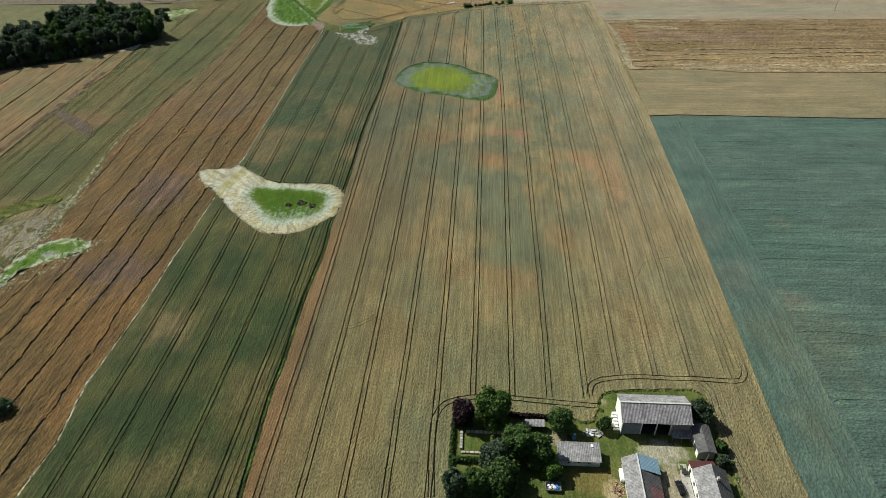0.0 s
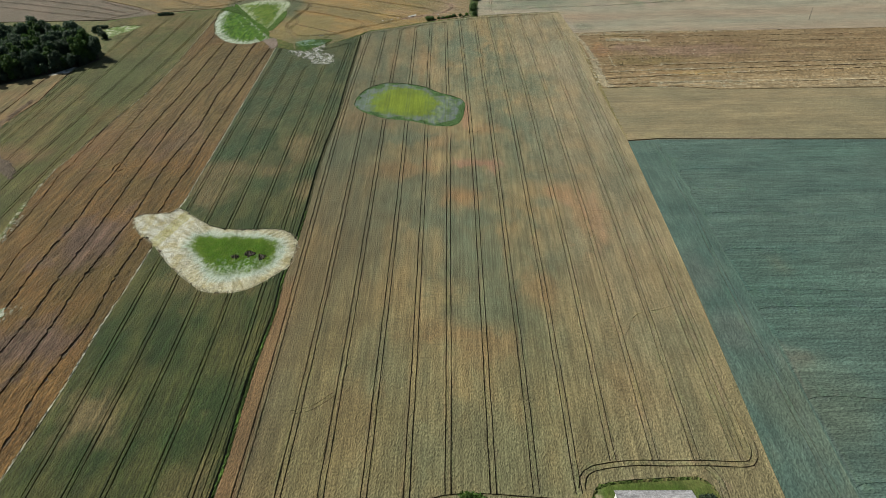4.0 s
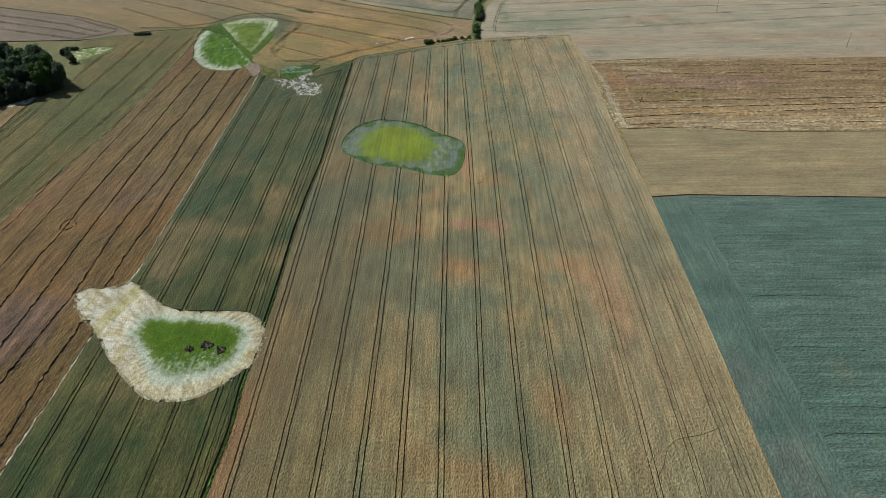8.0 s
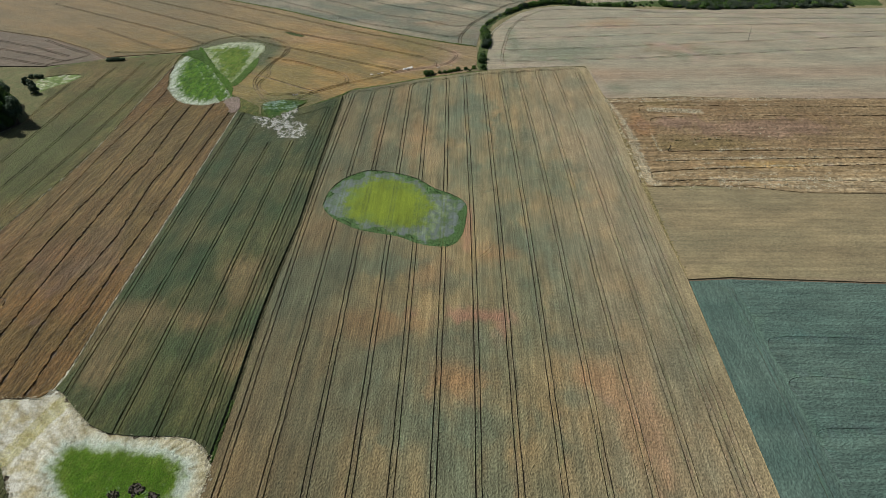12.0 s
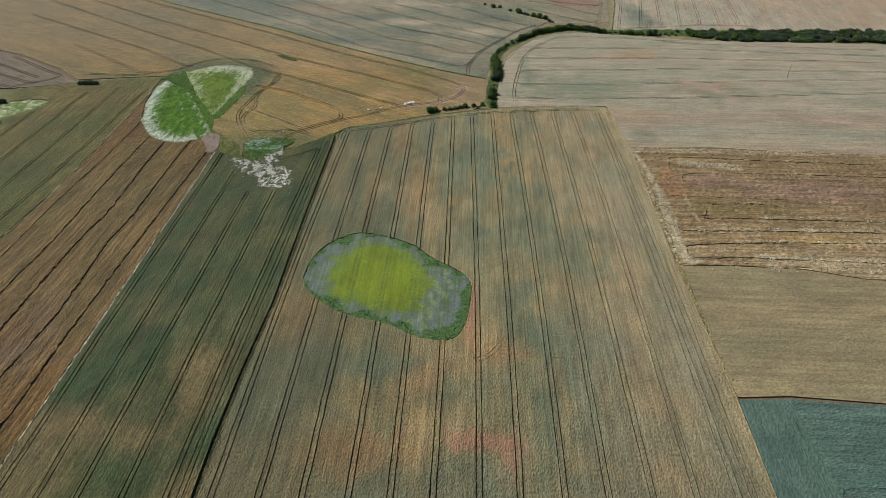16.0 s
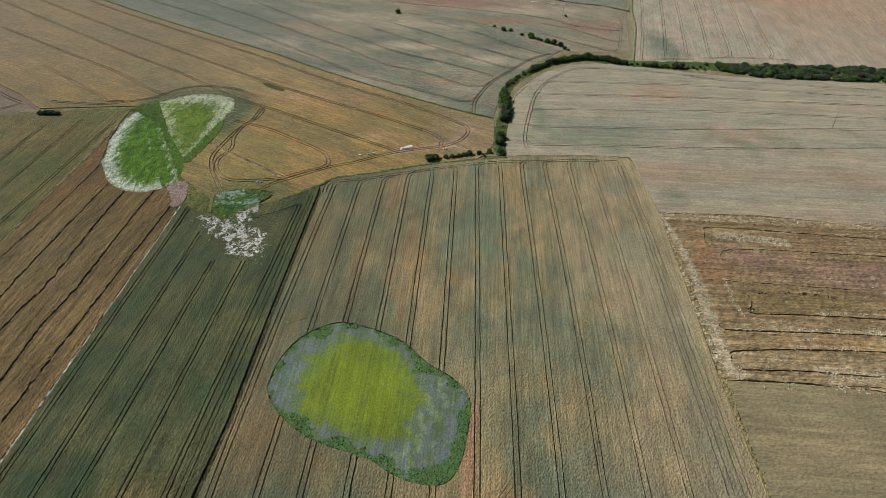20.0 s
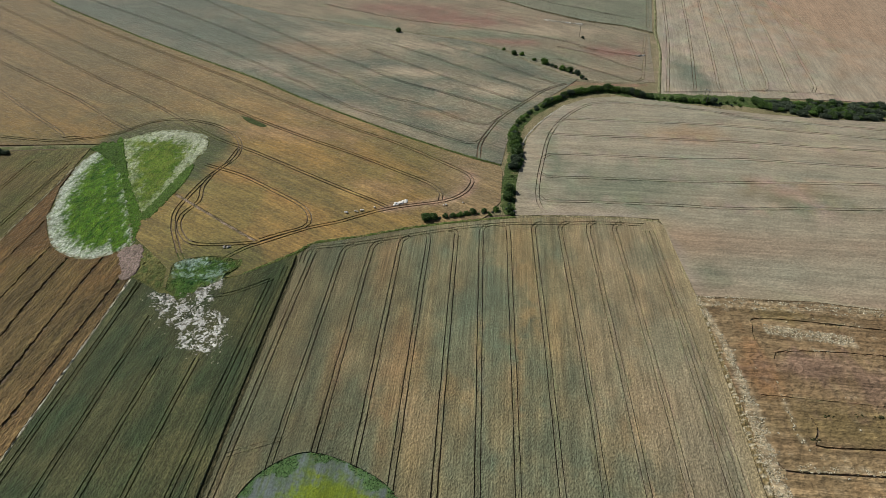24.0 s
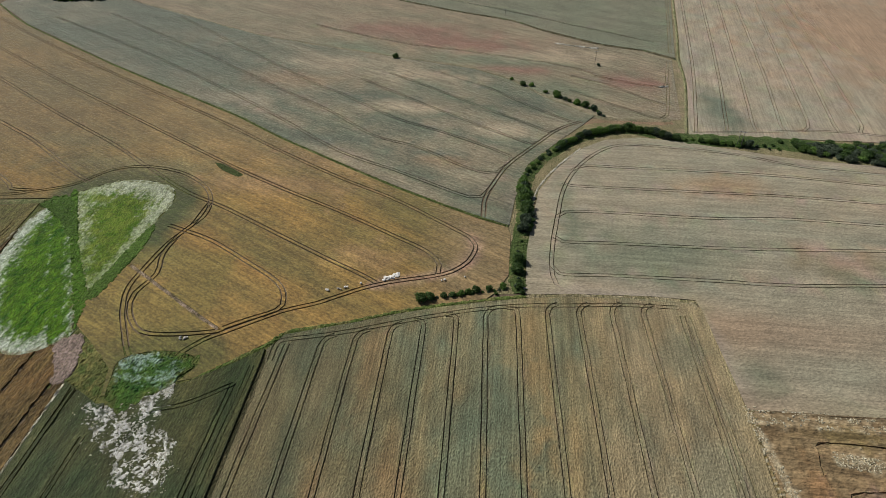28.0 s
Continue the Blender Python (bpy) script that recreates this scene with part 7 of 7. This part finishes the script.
def wheel(parent, x, y, r=0.31, wide=0.2):
    bm = bmesh.new()
    bmesh.ops.create_cone(bm, cap_ends=True, segments=14, radius1=r, radius2=r, depth=wide, matrix=Matrix.Translation((x, y, r)) @ Matrix.Rotation(radians(90), 4, "Y"))
    tyre = part("wheel", bm, MAT_TYRE, parent, "black rubber wheel")
    bm = bmesh.new()
    bmesh.ops.create_cone(bm, cap_ends=True, segments=10, radius1=r * 0.6, radius2=r * 0.6, depth=wide + 0.02, matrix=Matrix.Translation((x, y, r)) @ Matrix.Rotation(radians(90), 4, "Y"))
    part("rim", bm, MAT_STEEL, tyre)


car = tagged(new("car"), "black hatchback car parked on the sandy yard", "car")
part("body", car_body(), MAT_PAINT, car, "glossy black body")
for y0, z0, y1, z1 in ((0.95, 0.99, 0.28, 1.41), (-1.3, 1.45, -1.96, 1.08)):
    bm = bmesh.new()
    up = 0.02
    vs = [bm.verts.new(p) for p in ((-0.58, y0, z0 + up), (0.58, y0, z0 + up), (0.52, y1, z1 + up), (-0.52, y1, z1 + up))]
    bm.faces.new(vs if y0 > 0 else vs[::-1])
    part("windscreen", bm, MAT_GLASS, car, "dark windscreen")
for x in (-0.78, 0.78):
    for y in (-1.35, 1.4):
        wheel(car, x, y)
    part("headlight", block(x * 0.75 - 0.15, 2.12, 0.62, x * 0.75 + 0.15, 2.24, 0.76), MAT_PLASTIC_WHITE, car, "clear headlight")
car.matrix_basis = pose(52.6, 87.4, 0.1, 0, 0, 10)

trailer = tagged(new("farm_trailer"), "flat trailer loaded with white sacks and blue sheeting", "trailer")
part("bed", block(14.9, 84.6, 0.6, 19.2, 87.2, 0.75), MAT_BOARD, trailer, "dark board bed")
for x0, y0, x1, y1 in ((14.9, 84.6, 19.2, 84.68), (14.9, 87.12, 19.2, 87.2), (14.9, 84.68, 14.98, 87.12), (19.12, 84.68, 19.2, 87.12)):
    part("side_board", block(x0, y0, 0.75, x1, y1, 1.25, 0), MAT_STEEL, trailer, "grey side board")
for x in (16, 18):
    for y in (84.8, 87.0):
        wheel_at = bmesh.new()
        bmesh.ops.create_cone(wheel_at, cap_ends=True, segments=12, radius1=0.33, radius2=0.33, depth=0.2, matrix=Matrix.Translation((x, y, 0.38)) @ Matrix.Rotation(radians(90), 4, "X"))
        part("wheel", wheel_at, MAT_TYRE, trailer)


def lumps(name, places, size, material, parent, seed, flat=0.7):
    """Rounded irregular lumps, each a mesh of its own."""
    rng = random.Random(seed)
    for x, y, z in places:
        bm = bmesh.new()
        bmesh.ops.create_icosphere(bm, subdivisions=2, radius=1)
        s = size * rng.uniform(0.6, 1.3)
        for v in bm.verts:
            k = 1 + 0.35 * noise.noise(v.co * 1.7 + Vector((x, y, seed)))
            v.co = Vector((x + v.co.x * s * k, y + v.co.y * s * k, max(z, z + (v.co.z * flat + flat * 0.7) * s * k)))
        part(name, bm, material, parent)


sacks = tagged(new("white_sacks"), "white sacks lying on the trailer", "sacks")
lumps("sack", [(15.8, 86.2, 0.76), (16.3, 85.5, 0.76), (16.9, 86.4, 0.76), (17.3, 85.6, 0.76)], 0.5, MAT_PLASTIC_WHITE, sacks, 3)
sheet = tagged(new("blue_sheeting"), "crumpled blue plastic sheeting on the trailer", "sheeting")
lumps("fold", [(18.0, 86.2, 0.76), (18.4, 85.7, 0.76), (17.9, 85.3, 0.76)], 0.55, MAT_PLASTIC_BLUE, sheet, 4)
tank = tagged(new("water_tank"), "blue plastic water tank with a white cap", "tank")
bm = bmesh.new()
bmesh.ops.create_cone(bm, cap_ends=True, segments=18, radius1=0.6, radius2=0.55, depth=2.0, matrix=Matrix.Translation((24.5, 102.9, 1.0)))
bmesh.ops.bevel(bm, geom=[e for e in bm.edges if e.calc_face_angle(0) > 1], offset=0.1, segments=2, affect="EDGES")
part("barrel", bm, MAT_PLASTIC_BLUE, tank)
part("cap", block(24.2, 102.6, 2.0, 24.8, 103.2, 2.12, 0.04), MAT_PLASTIC_WHITE, tank, "white cap")
scrap = tagged(new("scrap_heap"), "heap of white and grey scrap sheets on the grass", "scrap")
rng = random.Random(31)
for k in range(22):
    bm = block(-0.7, -0.4, 0, 0.7, 0.4, 0.12 + 0.3 * rng.random())
    bm.transform(pose(rng.uniform(27.5, 33.0), rng.uniform(103.8, 105.8), 0.02 + 0.35 * rng.random(), rng.uniform(0, 14), rng.uniform(0, 14), rng.uniform(0, 180)))
    part("scrap_piece", bm, rng.choice((MAT_PLASTIC_WHITE, MAT_STEEL, MAT_SHEET_LIGHT, MAT_BOARD)), scrap)
logs = tagged(new("firewood_pile"), "loose pile of split firewood by the cottage", "firewood")
for k in range(90):
    r, a = 1.9 * math.sqrt(rng.random()), rng.uniform(0, 6.28)
    bm = bmesh.new()
    limb(bm, (-0.28, 0, 0), (0.28, 0, 0), 0.12, 0.1, 5)
    bm.transform(pose(35.3 + r * math.cos(a), 86.4 + 1.3 * r * math.sin(a), 0.15 + (1.9 - r) * 0.55 * rng.random(), 0, rng.uniform(-30, 30), rng.uniform(0, 360)))
    part("log", bm, MAT_LOG, logs)
cart = tagged(new("garden_cart"), "dark two-wheeled garden cart by the house", "cart")
part("tray", block(54.3, 91.7, 0.45, 55.4, 93.6, 0.85, 0.05), MAT_DARK, cart)
for x in (54.25, 55.45):
    wheel(cart, x, 92.6, 0.3, 0.1)
border = tagged(new("garden_border"), "row of grey stone blocks round a vegetable garden", "garden border")
for k in range(9):
    part("block", block(-8.4 + k * 1.35, 103.2, 0.02, -7.25 + k * 1.35, 104.0, 0.7, 0.08), MAT_STONE, border)
for k in range(6):
    part("block", block(-10.2, 97.4 + k * 1.05, 0.02, -9.3, 98.3 + k * 1.05, 0.75, 0.08), MAT_STONE, border)
for k in range(5):
    part("block", block(-9.6 + k * 1.35, 95.9, 0.02, -8.4 + k * 1.35, 96.6, 0.6, 0.08), MAT_STONE, border)


def hedge_row(name, a, b, wide, high, label, leaves=900, material=MAT_LEAF):
    root = tagged(new(name), label, "hedge")
    n = max(2, int(math.dist(a, b) / (wide * 0.6)))
    clouds = [(*mix(a, b, k / n), high * 0.5, wide * 0.55) for k in range(n + 1)]
    bm = bmesh.new()
    for x, y, z, r in clouds:
        limb(bm, (x, y, -0.05), (x, y, high * 0.6), 0.06, 0.02, 4)
    part("stem", bm, MAT_BARK, root)
    leaf_cloud("foliage", clouds, leaves, 0.32, material, root, 77)
    return root


hedge_row("garden_hedge", (-12.4, 79), (-12.6, 107.5), 1.3, 1.6, "narrow clipped green hedge along the garden", 1500)
hedge_row("garden_hedge", (-11.6, 93.6), (-2.6, 93.4), 1.7, 1.7, "clipped green hedge behind the garden", 900)
hedge_row("garden_hedge", (5.5, 110.2), (17.5, 109.6), 1.6, 1.8, "dark maroon hedge along the field edge", 900, MAT_LEAF_PURPLE)
garden = [("lime_tree", 12.5, 6.3, MAT_LEAF_BRIGHT, -0.4, 108.0, "big bright green round tree at the garden corner"),
          ("copper_beech", 7.5, 4.2, MAT_LEAF_PURPLE, -9.4, 107.6, "dark purple-leaved tree at the garden corner"),
          ("pear_tree", 8.0, 4.2, MAT_LEAF, 20.5, 105.8, "green pear tree beside the shed"),
          ("walnut_tree", 11.0, 5.6, MAT_LEAF, 7.0, 96.8, "broad green walnut tree in the garden"),
          ("plum_tree", 9.0, 4.8, MAT_LEAF, 13.2, 95.0, "green plum tree beside the long shed"),
          ("cherry_tree", 8.5, 5.0, MAT_LEAF_DARK, 0.6, 92.6, "dark green cherry tree in the garden"),
          ("young_maple", 5.0, 2.9, MAT_LEAF_BRIGHT, 16.8, 90.0, "small bright green tree by the shed"),
          ("apple_tree", 9.0, 5.8, MAT_LEAF, 2.0, 85.6, "broad green apple tree behind the hedge"),
          ("spruce_tree", 9.0, 3.6, MAT_LEAF_DARK, -11.0, 83.4, "dark spruce-like tree at the plot corner"),
          ("birch_tree", 8.5, 4.2, MAT_LEAF, -5.0, 84.0, "green tree behind the garden hedge"),
          ("linden_tree", 7.5, 3.6, MAT_LEAF_DARK, 63.6, 111.5, "dark round tree behind the barn"),
          ("hazel_bush", 3.6, 2.2, MAT_LEAF, 66.8, 100.6, "green hazel beside the workshop"),
          ("lilac_bush", 3.4, 1.9, MAT_LEAF_GREY, 66.0, 95.6, "pale green lilac by the farmhouse"),
          ("young_pear", 4.0, 2.2, MAT_LEAF, 34.0, 107.0, "small green tree beside the barn")]
for k, (name, h, r, mat, x, y, label) in enumerate(garden):
    ob = tree(name, h, r, mat, 200 + 3 * k, label, int(1600 * r), 0.36, 0.1, 22)
    ob.matrix_basis = pose(x, y, 0, 0, 0, 40 * k)
for x, y, g in ((34, 113.5, 0.3), (33.6, 116.5, 0.28), (33.5, 106.5, 0.4), (69, 96, 0.4), (69.5, 91, 0.35), (33, 93.2, 0.3), (27, 91.8, 0.28)):
    hedge.put(2, x, y, g, 1.3, "low green bush at the edge of the farmyard")

# ---- stones, lime and poles ----
heap = tagged(new("lime_heap"), "heap of white lime beside the field track", "heap")
rng = random.Random(41)
lumps("lump", [(-42.8 + 0.36 * k + rng.uniform(-0.5, 0.5), 537.2 + 0.22 * k + rng.uniform(-0.9, 0.9), 0.0) for k in range(16)], 0.85, MAT_LIME, heap, 9, 0.6)
for x, y, n in ((-19.5, 538.6, 2), (-63.5, 527.8, 2), (-59.3, 529.2, 3), (-56.3, 530.6, 2), (-51.4, 533.0, 3), (12.9, 537.6, 3), (-12.0, 541.5, 1)):
    stones = tagged(new("stone_heap"), "small heap of pale field stones by the track", "stones", "field stones")
    lumps("stone", [(x + rng.uniform(-0.9, 0.9), y + rng.uniform(-0.4, 0.4), 0.6) for _ in range(n)], 0.42, MAT_LIME if n < 3 else MAT_STONE, stones, int(x * x))
stones = tagged(new("stone_heap"), "grey stone heap with weeds beside the hollow", "stones", "field stones")
lumps("stone", [(-108 + rng.uniform(-1.6, 1.6), 497.3 + rng.uniform(-1.0, 1.0), 0.4) for _ in range(7)], 0.42, MAT_STONE, stones, 17)


def utility_pole(height, label):
    root = tagged(new("utility_pole"), label, "pole", "utility poles")
    bm = bmesh.new()
    limb(bm, (0, 0, -0.2), (0, 0, height), 0.17, 0.11, 8)
    part("shaft", bm, MAT_POLE, root)
    arm = part("crossarm", block(-1.1, -0.07, height - 0.9, 1.1, 0.07, height - 0.75, 0), MAT_STEEL, root, "grey steel crossarm")
    for x in (-1.0, 0.0, 1.0):
        bm = bmesh.new()
        limb(bm, (x, 0, height - 0.75), (x, 0, height - 0.5), 0.06, 0.04, 6)
        part("insulator", bm, MAT_WHITEWASH, arm)
    return root


pole = utility_pole(10.0, "slim weathered power pole standing in a field")
pole.matrix_basis = pose(199.3, 583, 0, 0, 0, 60)
for x, y, a in ((-2, 852, 20), (60.6, 771.5, 20), (126.2, 665, 20), (128.0, 664.2, 20), (261, 502, 60)):
    copy_thing(pole, pose(x, y, 0, 0, 0, a))
for k in range(16):
    hedge.put(k, -376 + 2.6 * k + random.uniform(-1, 1), 854 + 0.4 * k + random.uniform(-1.5, 1.5), random.uniform(0.9, 1.3), 1.1, "dark tree in a far row by a track")
